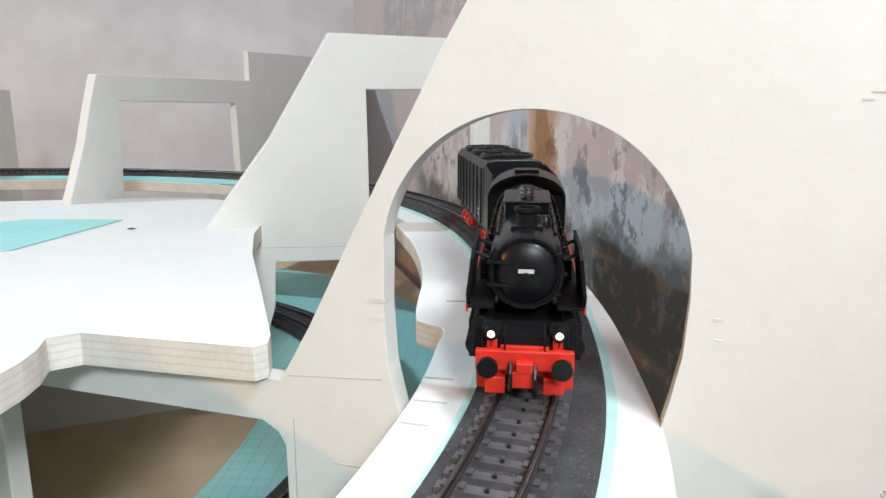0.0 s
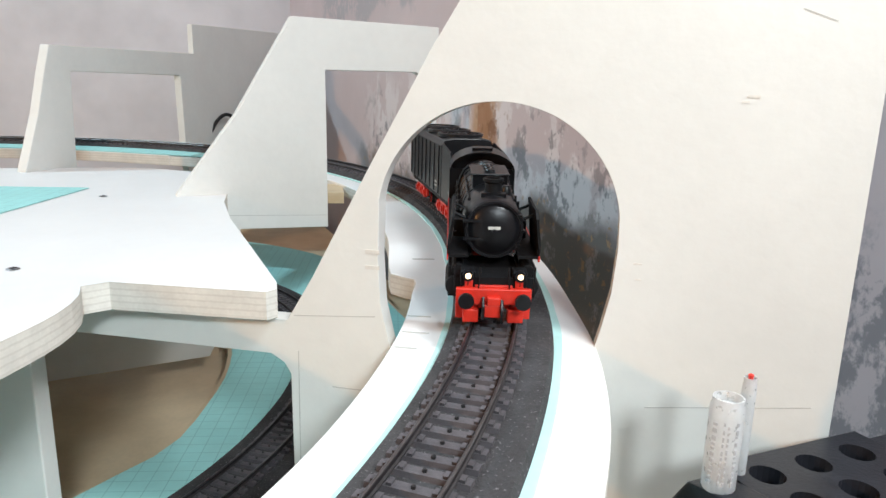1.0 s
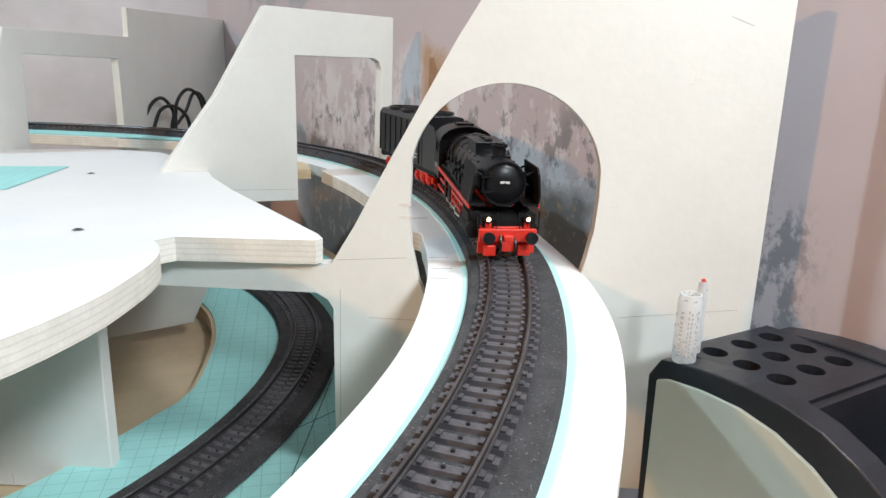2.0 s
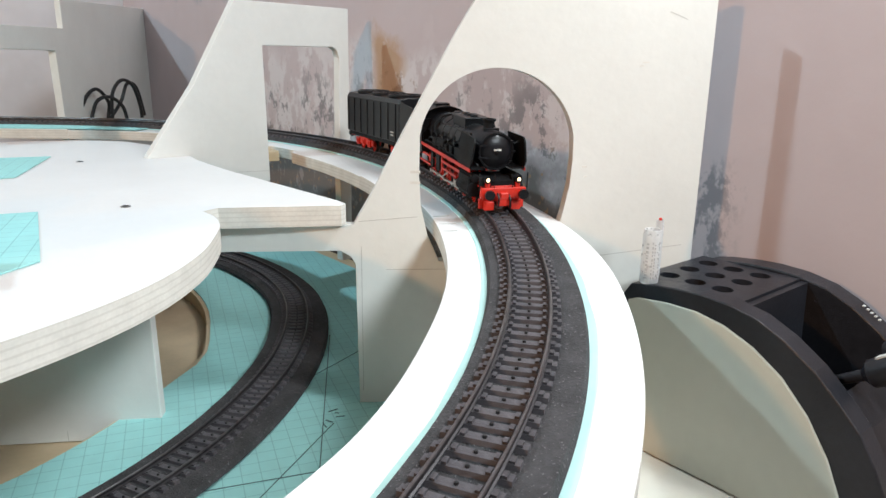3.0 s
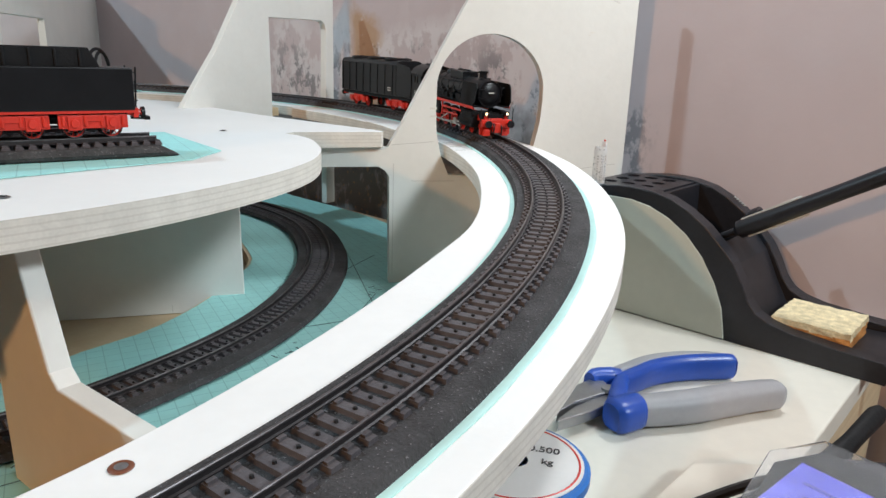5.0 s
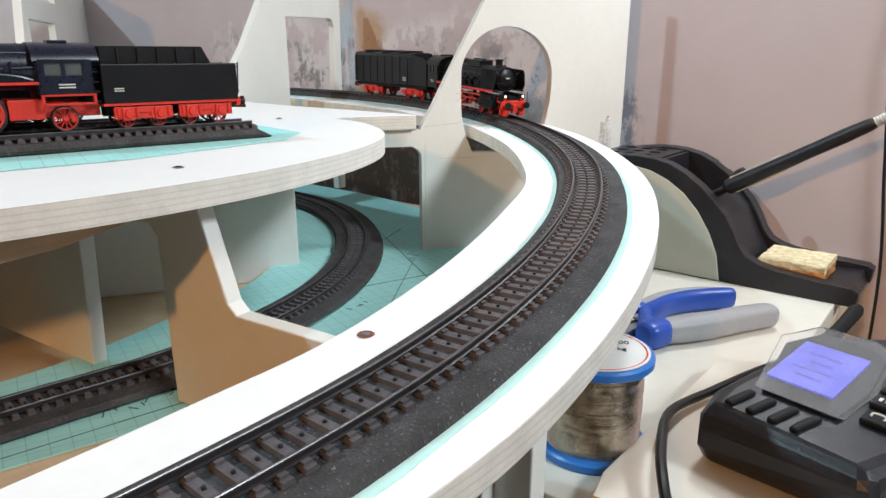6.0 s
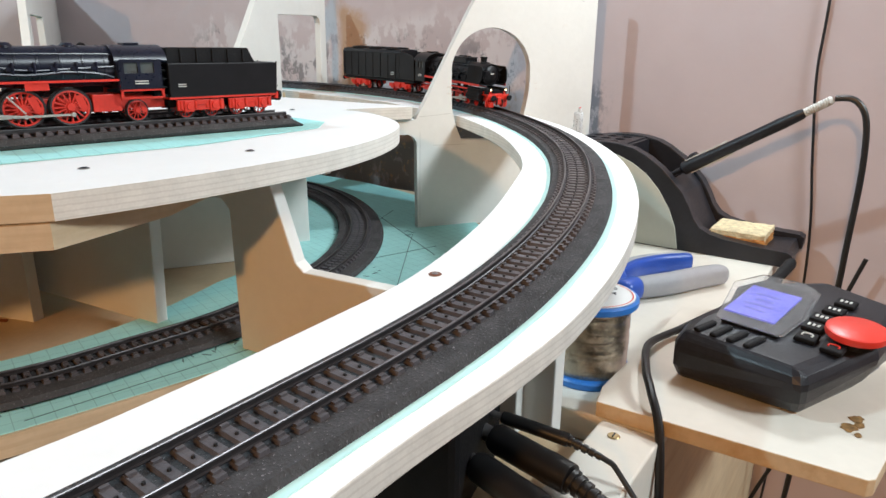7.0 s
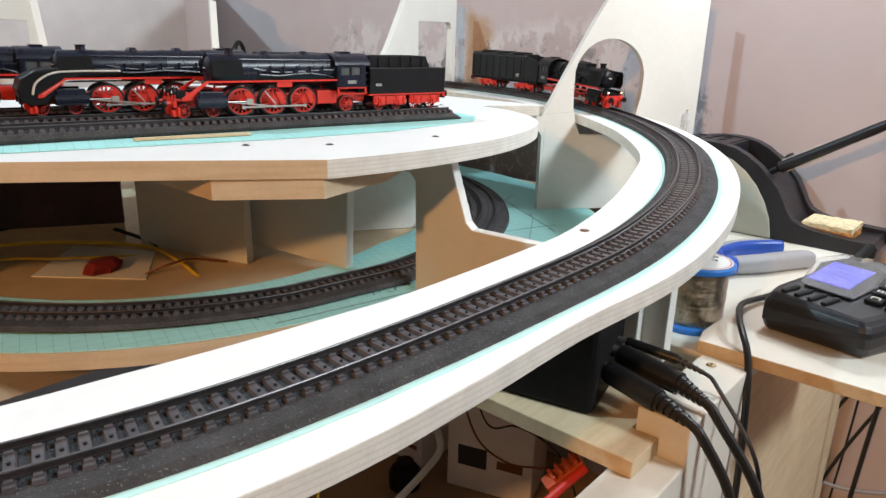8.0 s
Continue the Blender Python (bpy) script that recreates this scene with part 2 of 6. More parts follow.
def glow_material(name, colour, strength, base=1.0):
    m = bpy.data.materials.new(name)
    m.use_nodes = True
    b = nodes_of(m)[1]
    b.inputs["Base Color"].default_value = (*(c * base for c in colour), 1)
    b.inputs["Emission Color"].default_value = (*colour, 1)
    b.inputs["Emission Strength"].default_value = strength
    return m


LAMPGLOW = glow_material("lit_headlamp", (1.0, 0.72, 0.42), 5.0)
LCDDARK = glow_material("display_row", (0.065, 0.070, 0.62), 0.75, 0.2)
SCREEN = glow_material("lit_blue_display", (0.095, 0.10, 0.82), 0.9, 0.2)


def clear_material(name, colour, rough, clear):
    m = material(name, colour, rough, vary=0.1)
    b = nodes_of(m)[1]
    b.inputs["Transmission Weight"].default_value = clear
    b.inputs["IOR"].default_value = 1.12
    return m


CLEAR = clear_material("scratched_clear_plastic", (0.86, 0.86, 0.88), 0.10, 0.95)
MILKY = clear_material("milky_plastic", (0.84, 0.84, 0.84), 0.30, 0.45)

# ---- mesh tools ----


def thing(name, m, label, category, group="", kind=""):
    ob = new(name)
    ob.empty_display_size = 0.01
    ob.matrix_world = m
    return tagged(ob, label, category, group, kind)


def mesh_of(name, bm, mats):
    me = bpy.data.meshes.new(name)
    bmesh.ops.recalc_face_normals(bm, faces=bm.faces)
    bm.to_mesh(me)
    bm.free()
    for x in mats if isinstance(mats, (list, tuple)) else [mats]:
        me.materials.append(x)
    return me


def smooth(me, angle=35):
    me.shade_smooth()
    me.set_sharp_from_angle(angle=radians(angle))
    return me


def part(name, bm, mats, parent, label="", world=False, bevel=0.0, round_=False):
    """Links a bmesh as one mesh object under a thing or a part. world: its vertices are in world coordinates."""
    if world and parent:
        bm.transform(world_of(parent).inverted())
    me = mesh_of(name, bm, mats)
    if round_:
        smooth(me)
    ob = new(name, me)
    if parent:
        ob.parent = parent
    if bevel:
        soften(ob, bevel)
    return tagged(ob, label)


def world_of(ob):
    m = ob.matrix_basis.copy()
    while ob.parent:
        ob = ob.parent
        m = ob.matrix_basis @ m
    return m


def soften(ob, width):
    mod = ob.modifiers.new("worn_edges", "BEVEL")
    mod.width, mod.segments, mod.limit_method, mod.angle_limit = width, 2, "ANGLE", radians(40)
    return ob


def solo(name, bm, mats, label, category, at=None, group="", kind="", bevel=0.0, round_=False):
    """A thing that is a single mesh; its vertices are in world coordinates."""
    base = Matrix.Translation(at) if at else Matrix()
    bm.transform(base.inverted())
    me = mesh_of(name, bm, mats)
    if round_:
        smooth(me)
    ob = new(name, me)
    ob.matrix_world = base
    if bevel:
        soften(ob, bevel)
    return tagged(ob, label, category, group, kind)


def paint(faces, slot):
    for f in faces:
        f.material_index = slot


def box(bm, c, s, m=Matrix(), slot=0):
    """A box of size s about c, in the frame m."""
    q = m @ Matrix.Translation(c) @ Matrix.Diagonal((*s, 1))
    r = bmesh.ops.create_cube(bm, size=1, matrix=q)
    paint({f for v in r["verts"] for f in v.link_faces}, slot)
    return r["verts"]


def lathe(bm, profile, m=Matrix(), seg=24, slot=0):
    """Turns (radius, height) pairs round the z axis of m."""
    rings = []
    for r, h in profile:
        if r < 1e-6:
            rings.append([bm.verts.new(m @ Vector((0, 0, h)))])
        else:
            rings.append([bm.verts.new(m @ Vector((r * math.cos(a), r * math.sin(a), h))) for a in (2 * math.pi * i / seg for i in range(seg))])
    for a, b in zip(rings, rings[1:]):
        for i in range(seg):
            j = (i + 1) % seg
            if len(a) == 1 and len(b) == 1:
                continue
            if len(a) == 1:
                f = bm.faces.new((a[0], b[i], b[j]))
            elif len(b) == 1:
                f = bm.faces.new((a[i], a[j], b[0]))
            else:
                f = bm.faces.new((a[i], a[j], b[j], b[i]))
            f.material_index = slot


def axis_frame(p, q):
    p, q = Vector(p), Vector(q)
    return Matrix.Translation(p) @ (q - p).to_track_quat("Z", "Y").to_matrix().to_4x4()


def rod(bm, p, q, r, seg=12, slot=0, m=Matrix(), r2=None):
    length = (Vector(q) - Vector(p)).length
    r2 = r if r2 is None else r2
    lathe(bm, [(0, 0), (r, 0), (r2, length), (0, length)], m @ axis_frame(p, q), seg, slot)


def tube(bm, points, r, seg=8, slot=0, steps=6):
    """A bent tube through the points."""
    pts = [Vector(p) for p in points]
    path = []
    for i in range(len(pts) - 1):
        p0, p1, p2, p3 = pts[max(i - 1, 0)], pts[i], pts[i + 1], pts[min(i + 2, len(pts) - 1)]
        for k in range(steps):
            s = k / steps
            path.append(0.5 * (2 * p1 + (p2 - p0) * s + (2 * p0 - 5 * p1 + 4 * p2 - p3) * s * s + (3 * p1 - p0 - 3 * p2 + p3) * s ** 3))
    path.append(pts[-1])
    rings, up = [], None
    for i, p in enumerate(path):
        d = (path[min(i + 1, len(path) - 1)] - path[max(i - 1, 0)]).normalized()
        if up is None:
            up = d.orthogonal().normalized()
        up = (up - d * up.dot(d)).normalized()
        side = d.cross(up)
        rings.append([bm.verts.new(p + r * (math.cos(a) * up + math.sin(a) * side)) for a in (2 * math.pi * k / seg for k in range(seg))])
    for a, b in zip(rings, rings[1:]):
        for i in range(seg):
            bm.faces.new((a[i], a[(i + 1) % seg], b[(i + 1) % seg], b[i])).material_index = slot
    for ring in (rings[0], rings[-1]):
        bm.faces.new(ring).material_index = slot


def slab(bm, outline, holes, m, w0, w1, face=0, edge=0):
    """A board: an outline in the u, v plane of m with holes, between w0 and w1 along its normal."""
    loops = [outline] + list(holes)
    flat = [p for loop in loops for p in loop]
    tris = tessellate_polygon([[Vector((u, v, 0)) for u, v in loop] for loop in loops])
    lo = [bm.verts.new(m @ Vector((u, v, w0))) for u, v in flat]
    hi = [bm.verts.new(m @ Vector((u, v, w1))) for u, v in flat]
    for a, b, c in tris:
        bm.faces.new((lo[a], lo[b], lo[c])).material_index = face
        bm.faces.new((hi[a], hi[b], hi[c])).material_index = face
    k = 0
    for loop in loops:
        n = len(loop)
        for i in range(n):
            a, b = k + i, k + (i + 1) % n
            bm.faces.new((lo[a], lo[b], hi[b], hi[a])).material_index = edge
        k += n


def arc(cx, cy, r, a0, a1, n):
    return [(cx + r * math.cos(radians(a0 + (a1 - a0) * i / n)), cy + r * math.sin(radians(a0 + (a1 - a0) * i / n))) for i in range(n + 1)]


def upright(a, d):
    """The frame of an upright board: u along d from a, v up, w to its front side."""
    d = Vector((d[0], d[1], 0)).normalized()
    n = d.cross(Vector((0, 0, 1)))
    return Matrix(((d.x, 0, n.x, a[0]), (d.y, 0, n.y, a[1]), (0, 1, 0, 0), (0, 0, 0, 1)))

# ---- the room ----
CX, CY = -0.06, 0.62  # middle of the layout
DECK_Z, BASE_Z, DESK_Z = 0.883, 0.75, 0.745


def room():
    def wall(name, x0, x1, y0, y1, z0=0.0, z1=2.45):
        bm = bmesh.new()
        box(bm, ((x0 + x1) / 2, (y0 + y1) / 2, (z0 + z1) / 2), (x1 - x0, y1 - y0, z1 - z0))
        return solo(name, bm, DULL if name[5] in "ws" else NORTH if name[5] == "n" else WALL, "unseen wall behind the camera, darkened to cut bounce light" if name[5] in "ws" else "pale grey-lilac plaster wall behind the layout" if name[5] == "n" else "lilac plaster wall with damp peeling patches", "wall", kind="structure")

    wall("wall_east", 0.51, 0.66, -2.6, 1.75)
    wall("wall_north", -3.4, 0.51, 1.60, 1.75)
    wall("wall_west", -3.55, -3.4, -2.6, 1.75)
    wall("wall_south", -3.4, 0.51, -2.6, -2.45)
    bm = bmesh.new()
    box(bm, (-1.45, -0.42, -0.05), (4.3, 4.4, 0.1))
    solo("floor", bm, FLOOR, "brown boarded floor under the workbench", "floor", kind="structure")
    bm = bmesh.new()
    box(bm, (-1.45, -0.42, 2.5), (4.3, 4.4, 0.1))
    solo("ceiling", bm, CEILING, "plain unseen ceiling, dimmed to grey to cut bounce light", "ceiling", kind="structure")


room()

# ---- the curve of the upper line ----
KNOTS = [(-165, 0.760, 0.816), (-150, 0.700, 0.820), (-138, 0.656, 0.823), (-128, 0.627, 0.826), (-118, 0.6005, 0.829), (-109, 0.576, 0.832),
         (-101, 0.5615, 0.835), (-90, 0.5545, 0.840), (-78, 0.5495, 0.8475), (-68, 0.5455, 0.8535), (-60, 0.5425, 0.8585), (-52, 0.5365, 0.8630),
         (-44, 0.529, 0.867), (-36, 0.521, 0.871), (-28, 0.511, 0.8745), (-20, 0.504, 0.877), (-8, 0.499, 0.879), (10, 0.499, 0.881),
         (40, 0.503, 0.885), (80, 0.505, 0.887), (130, 0.505, 0.887)]


def along(knots, a):
    """Smooth values between knots whose first number is an angle."""
    for i in range(len(knots) - 1):
        if a <= knots[i + 1][0] or i == len(knots) - 2:
            break
    p1, p2 = knots[i], knots[i + 1]
    p0, p3 = knots[max(i - 1, 0)], knots[min(i + 2, len(knots) - 1)]
    s = (a - p1[0]) / (p2[0] - p1[0])
    out = []
    for k in range(1, len(p1)):
        m1 = (p2[k] - p0[k]) / max(1e-6, p2[0] - p0[0]) * (p2[0] - p1[0])
        m2 = (p3[k] - p1[k]) / max(1e-6, p3[0] - p1[0]) * (p2[0] - p1[0])
        out.append((2 * s ** 3 - 3 * s * s + 1) * p1[k] + (s ** 3 - 2 * s * s + s) * m1 + (-2 * s ** 3 + 3 * s * s) * p2[k] + (s ** 3 - s * s) * m2)
    return out


class Line:
    """A railway line: stations of equal length with a place, a way ahead and an outward side."""

    def __init__(self, knots, step=0.00235):
        raw = []
        a = knots[0][0]
        while a <= knots[-1][0]:
            r, z = along(knots, a)
            raw.append((a, Vector((CX + r * math.cos(radians(a)), CY + r * math.sin(radians(a)), z))))
            a += 0.1
        self.stations, left = [], 0.0
        for (a0, p), (a1, q) in zip(raw, raw[1:]):
            left -= (q - p).length
            if left <= 0:
                d = (q - p).normalized()
                side = d.cross(Vector((0, 0, 1))).normalized()
                self.stations.append((a0, p, d, side, side.cross(d)))
                left += step
        self.step = step

    def at_station(self, i):
        a, p, d, side, up = self.stations[i]
        return Matrix(((d.x, side.x, up.x, p.x), (d.y, side.y, up.y, p.y), (d.z, side.z, up.z, p.z), (0, 0, 0, 1)))

    def near(self, angle):
        return min(range(len(self.stations)), key=lambda i: abs(self.stations[i][0] - angle))


def sweep(bm, line, i0, i1, profile, every=3, slots=None, offset=None):
    """Carries a closed profile of (side, up) along a line."""
    rings = []
    for i in list(range(i0, i1, every)) + [i1]:
        m = line.at_station(i)
        pts = profile if offset is None else offset(line.stations[i][0], profile)
        rings.append([bm.verts.new(m @ Vector((0, s, u))) for s, u in pts])
    n = len(profile)
    for a, b in zip(rings, rings[1:]):
        for k in range(n):
            f = bm.faces.new((a[k], a[(k + 1) % n], b[(k + 1) % n], b[k]))
            if slots:
                f.material_index = slots[k]
    bm.faces.new(rings[0]), bm.faces.new(rings[-1])


def sleeper_mesh():
    bm = bmesh.new()
    vs = box(bm, (0, 0, 0.0009), (0.0041, 0.0258, 0.0018))
    for v in vs:
        if v.co.z > 0.001:
            v.co.x *= 0.8
    lathe(bm, [(0.0007, 0.0018), (0.0006, 0.0026), (0, 0.0027)], seg=6, slot=1)
    for s in (-1, 1):
        box(bm, (0, s * 0.0105, 0.0022), (0.0026, 0.0016, 0.0010), slot=0)
        box(bm, (0, s * 0.0062, 0.0022), (0.0026, 0.0014, 0.0010), slot=0)
    return mesh_of("sleeper", bm, [SLEEPER, STUD])


SLEEPER_MESH = sleeper_mesh()


def track(name, line, a0, a1, label, foam=(-0.0172, 0.0222), teal=(-0.0212, 0.0268), paper=True, stuff=None, pitch=0.00705):
    """Track on a foam bed: foam, underlay, two rails and single sleepers."""
    i0, i1 = sorted((line.near(a0), line.near(a1)))
    mid = line.stations[(i0 + i1) // 2][1]
    t = thing(name, Matrix.Translation(mid), label, "model railway track")
    bm = bmesh.new()
    sweep(bm, line, i0, i1, [(foam[0] - 0.0015, 0.0006), (foam[0], 0.0042), (foam[1], 0.0042), (foam[1] + 0.0015, 0.0006)])
    part("foam_roadbed", bm, FOAM, t, "charcoal speckled foam roadbed", world=True)
    if paper:
        bm = bmesh.new()
        wob = lambda a, prof: [(s + (0.0009 * noise.noise(Vector((a * 0.35, s * 50, 3.0)))), u) for s, u in prof]
        sweep(bm, line, i0, i1, [(teal[0], -0.0003), (teal[0], 0.0005), (teal[1], 0.0005), (teal[1], -0.0003)], offset=wob)
        part("underlay", bm, TEAL, t, "turquoise painted edge strip", world=True)
    for s in (-1, 1):
        c = s * 0.0086
        bm = bmesh.new()
        sweep(bm, line, i0, i1, [(c - 0.0009, 0.0060), (c - 0.0009, 0.0064), (c - 0.00025, 0.0067), (c - 0.00025, 0.0080), (c - 0.0005, 0.0083), (c - 0.0005, 0.00875), (c - 0.0003, 0.0090),
                                 (c + 0.0003, 0.0090), (c + 0.0005, 0.00875), (c + 0.0005, 0.0083), (c + 0.00025, 0.0080), (c + 0.00025, 0.0067), (c + 0.0009, 0.0064), (c + 0.0009, 0.0060)],
              slots=[1, 1, 1, 1, 0, 0, 0, 0, 0, 1, 1, 1, 1, 1])
        part("rail", bm, [RAIL, RAILSIDE], t, world=True)
    inv = Matrix.Translation(mid).inverted()
    places = range(i0, i1, max(1, round(pitch / line.step)))
    return t, inv, places


def lay_sleepers(t, inv, line, places, keep):
    """Sleepers: the kept ones are parts of their own, the rest one joined mesh."""
    rest = bmesh.new()
    for i in places:
        m = line.at_station(i) @ Matrix.Translation((0, 0, 0.0040)) @ pose(0, 0, 0, 0, 0, random.uniform(-0.8, 0.8))
        if keep(line.stations[i][0]):
            ob = new("sleeper", SLEEPER_MESH)
            ob.parent = t
            ob.matrix_basis = inv @ m
        else:
            box(rest, (0, 0, 0.0009), (0.0041, 0.0258, 0.0018), m)
    if rest.verts:
        tagged(part("far_sleepers", rest, SLEEPER, t, world=True), kind="stuff")


UPPER = Line(KNOTS)
LOWER = Line([(-170, 0.300, BASE_Z + 0.003), (-144, 0.297, BASE_Z + 0.003), (-120, 0.300, BASE_Z + 0.003), (-104, 0.305, BASE_Z + 0.003), (-93, 0.307, BASE_Z + 0.003),
              (-82, 0.318, BASE_Z + 0.003), (-69, 0.330, BASE_Z + 0.003), (-53, 0.350, BASE_Z + 0.003), (-39, 0.367, BASE_Z + 0.003), (-21, 0.391, BASE_Z + 0.003),
              (-6, 0.410, BASE_Z + 0.003), (20, 0.425, BASE_Z + 0.003), (60, 0.43, BASE_Z + 0.003), (90, 0.43, BASE_Z + 0.003)])

# ---- the plywood track bed ----
INNER = [(-165, -0.052), (-124, -0.0525), (-118, -0.0555), (-110, -0.0515), (-105, -0.0475), (-95, -0.0475), (-90, -0.0457), (-82, -0.0467), (-74, -0.0465), (-69, -0.0445), (-63, -0.0395),
         (-55, -0.0392), (-47, -0.0379), (-39, -0.0385), (-31, -0.0383), (-28.6, -0.0385), (-27.8, -0.0500), (-20, -0.0520), (-8, -0.0530), (2, -0.0510), (3, -0.0410), (34, -0.042), (52, -0.066), (130, -0.068)]
OUTER = [(-165, 0.052), (-124, 0.046), (-113, 0.043), (-109, 0.040), (-101, 0.035), (-95, 0.037), (-90, 0.039), (-78, 0.0395), (-68, 0.041), (-60, 0.042), (-52, 0.0432),
         (-44, 0.0442), (-38, 0.041), (-33, 0.0365), (-28, 0.0345), (-20, 0.032), (0, 0.032), (130, 0.034)]


def track_bed():
    def shape(a, prof):
        i, o = along(INNER, a)[0], along(OUTER, a)[0]
        return [(i if s < 0 else o, u) for s, u in prof]

    t = thing("plywood_track_bed", Matrix.Translation((0.30, 0.15, 0.84)), "white painted curved plywood track bed on upright supports", "track bed")
    ends = (-165, -17.5, 46, 130)
    for k, (a0, a1) in enumerate(zip(ends, ends[1:])):
        i0, i1 = UPPER.near(a0), UPPER.near(a1)
        low = (0, 0.0008, 0)[k]
        bm = bmesh.new()
        sweep(bm, UPPER, i0, i1, [(-1, -low), (1, -low), (1, -0.0115), (-1, -0.0115)], every=2, slots=[0, 1, 1, 1], offset=shape)
        part("bed_board", bm, [BEDWHITE, PLY], t, world=True, bevel=0.0007)
    return t


track_bed()
upper_track, upper_inv, upper_places = track("upper_railway_track", UPPER, -165, 130, "dark curved model railway track on the white track bed")
lower_track, lower_inv, lower_places = track("lower_railway_track", LOWER, -170, 90, "dark model railway track on the turquoise base board", foam=(-0.021, 0.024), paper=False)

bm = bmesh.new()
sweep(bm, UPPER, UPPER.near(36), UPPER.near(130), [(-1, 0.0003), (-1, 0.0012), (1, 0.0012), (1, 0.0003)], offset=lambda a, prof: [((along(INNER, a)[0] + 0.001) if k < 0 else -0.0185, u) for k, u in prof])
part("paper_strip", bm, PAPER, upper_track, "turquoise paper strip beside the track", world=True)

# ---- the deck ----


def polar(pairs):
    return [(CX + r * math.cos(radians(a)), CY + r * math.sin(radians(a))) for a, r in pairs]


def deck():
    t = thing("plywood_deck", Matrix.Translation((0.0, 0.5, DECK_Z - 0.013)), "white painted round plywood deck with layered edges on panels", "deck")
    edge = [(-104, 0.401), (-98, 0.402), (-90, 0.404), (-82, 0.407), (-74, 0.4085), (-66, 0.408), (-60, 0.404), (-54, 0.394), (-50, 0.3845), (-46, 0.3745), (-43, 0.3635), (-41, 0.352)]
    right = polar([(a / 2, along(edge, a / 2)[0]) for a in range(-208, -81, 3)])
    outline = right + [(0.216, 0.393), (0.277, 0.358), (0.282, 0.361), (0.2835, 0.372), (0.282, 0.43), (0.279, 0.53), (0.281, 0.60), (0.290, 0.66), (0.290, 0.72), (0.272, 0.79), (0.235, 0.828), (0.19, 0.845), (0.06, 0.855), (-0.36, 0.855), (-0.50, 0.70), (-0.50, 0.49)]
    outline += [(-0.305, 0.345), (-0.232, 0.290)]
    bm = bmesh.new()
    slab(bm, outline, [], Matrix.Translation((0, 0, DECK_Z - 0.0125)), 0, 0.0125, 0, 1)
    for f in bm.faces:
        if f.material_index == 1 and f.calc_center_median().x < -0.165:
            f.material_index = 2
    part("deck_board", bm, [WHITE, PLY, BARE], t, "white deck top with layered plywood edge", world=True, bevel=0.0006)
    lower = [(-0.158, 0.2335), (-0.2130, 0.2775), (-0.2140, 0.66), (-0.2, 0.66), (-0.03, 0.36), (-0.036, 0.275), (-0.09, 0.247)]
    bm = bmesh.new()
    slab(bm, lower, [], Matrix.Translation((0, 0, DECK_Z - 0.026)), 0, 0.0132, 0, 0)
    part("under_board", bm, [BARE], t, "bare plywood doubling under the deck", world=True)
    for x, y in ((0.198, 0.644), (-0.116, 0.278), (0.175, 0.427), (-0.164, 0.312), (-0.024, 0.257)):
        bm = bmesh.new()
        lathe(bm, [(0.0, 0.0004), (0.0024, 0.0004), (0.0030, 0.0001)], Matrix.Translation((x, y, DECK_Z + 0.0002)), 14)
        box(bm, (x, y, DECK_Z + 0.0007), (0.0032, 0.0006, 0.0004), slot=1)
        box(bm, (x, y, DECK_Z + 0.0007), (0.0006, 0.0032, 0.0004), slot=1)
        part("screw", bm, [GREYSTEEL, INK], t, "countersunk steel screw", world=True)
    return t


deck()


def deck_papers():
    for pts, at in (([(0.185, 0.690), (0.115, 0.712), (0.02, 0.66), (0.06, 0.58), (0.142, 0.578)], (0.1, 0.65)),
                    ([(0.1145, 0.327), (0.132, 0.436), (0.02, 0.468), (-0.30, 0.585), (-0.42, 0.56), (-0.40, 0.420), (-0.29, 0.372), (-0.135, 0.322), (-0.03, 0.300), (0.083, 0.304)], (0, 0.4))):
        bm = bmesh.new()
        slab(bm, pts, [], Matrix.Translation((0, 0, DECK_Z)), 0.0003, 0.0009)
        solo("turquoise_paper_sheet", bm, PAPER, "turquoise drawing paper with a pencil grid on the white deck", "paper sheet", at=(at[0], at[1], DECK_Z))


deck_papers()

# ---- the upright panels ----
THICK = 0.0095


def panel(name, m, outline, holes, label, marks=(), lines=()):
    t = thing(name, m @ Matrix.Translation((outline[0][0], BASE_Z, 0)), label, "support panel", "radial plywood panels")
    bm = bmesh.new()
    slab(bm, outline, holes, m, -THICK / 2, THICK / 2, 0, 0)
    part("board", bm, [CREAM], t, world=True, bevel=0.0008)
    for u, v, w, h in marks:
        bm = bmesh.new()
        box(bm, (u, v, THICK / 2), (w, h, 0.0004), m)
        part("mark", bm, PLY, t, world=True)
    for u0, v0, u1, v1 in lines:
        bm = bmesh.new()
        n = math.hypot(u1 - u0, v1 - v0)
        box(bm, (0, 0, 0), (n, 0.0004, 0.0002), m @ Matrix.Translation(((u0 + u1) / 2, (v0 + v1) / 2, THICK / 2)) @ pose(0, 0, 0, 0, 0, math.degrees(math.atan2(v1 - v0, u1 - u0))))
        part("pencil_line", bm, PENCIL, t, "thin pencil line", world=True)
    return t


PORTAL_LINES = [(0.0012, 0.8718, 0.0370, 0.8745), (0.0028, 0.8560, 0.0025, 0.760), (0.1470, 0.8478, 0.2060, 0.855), (0.018, 0.8412, 0.056, 0.8409), (0.1850, 0.9960, 0.1960, 0.9920)]


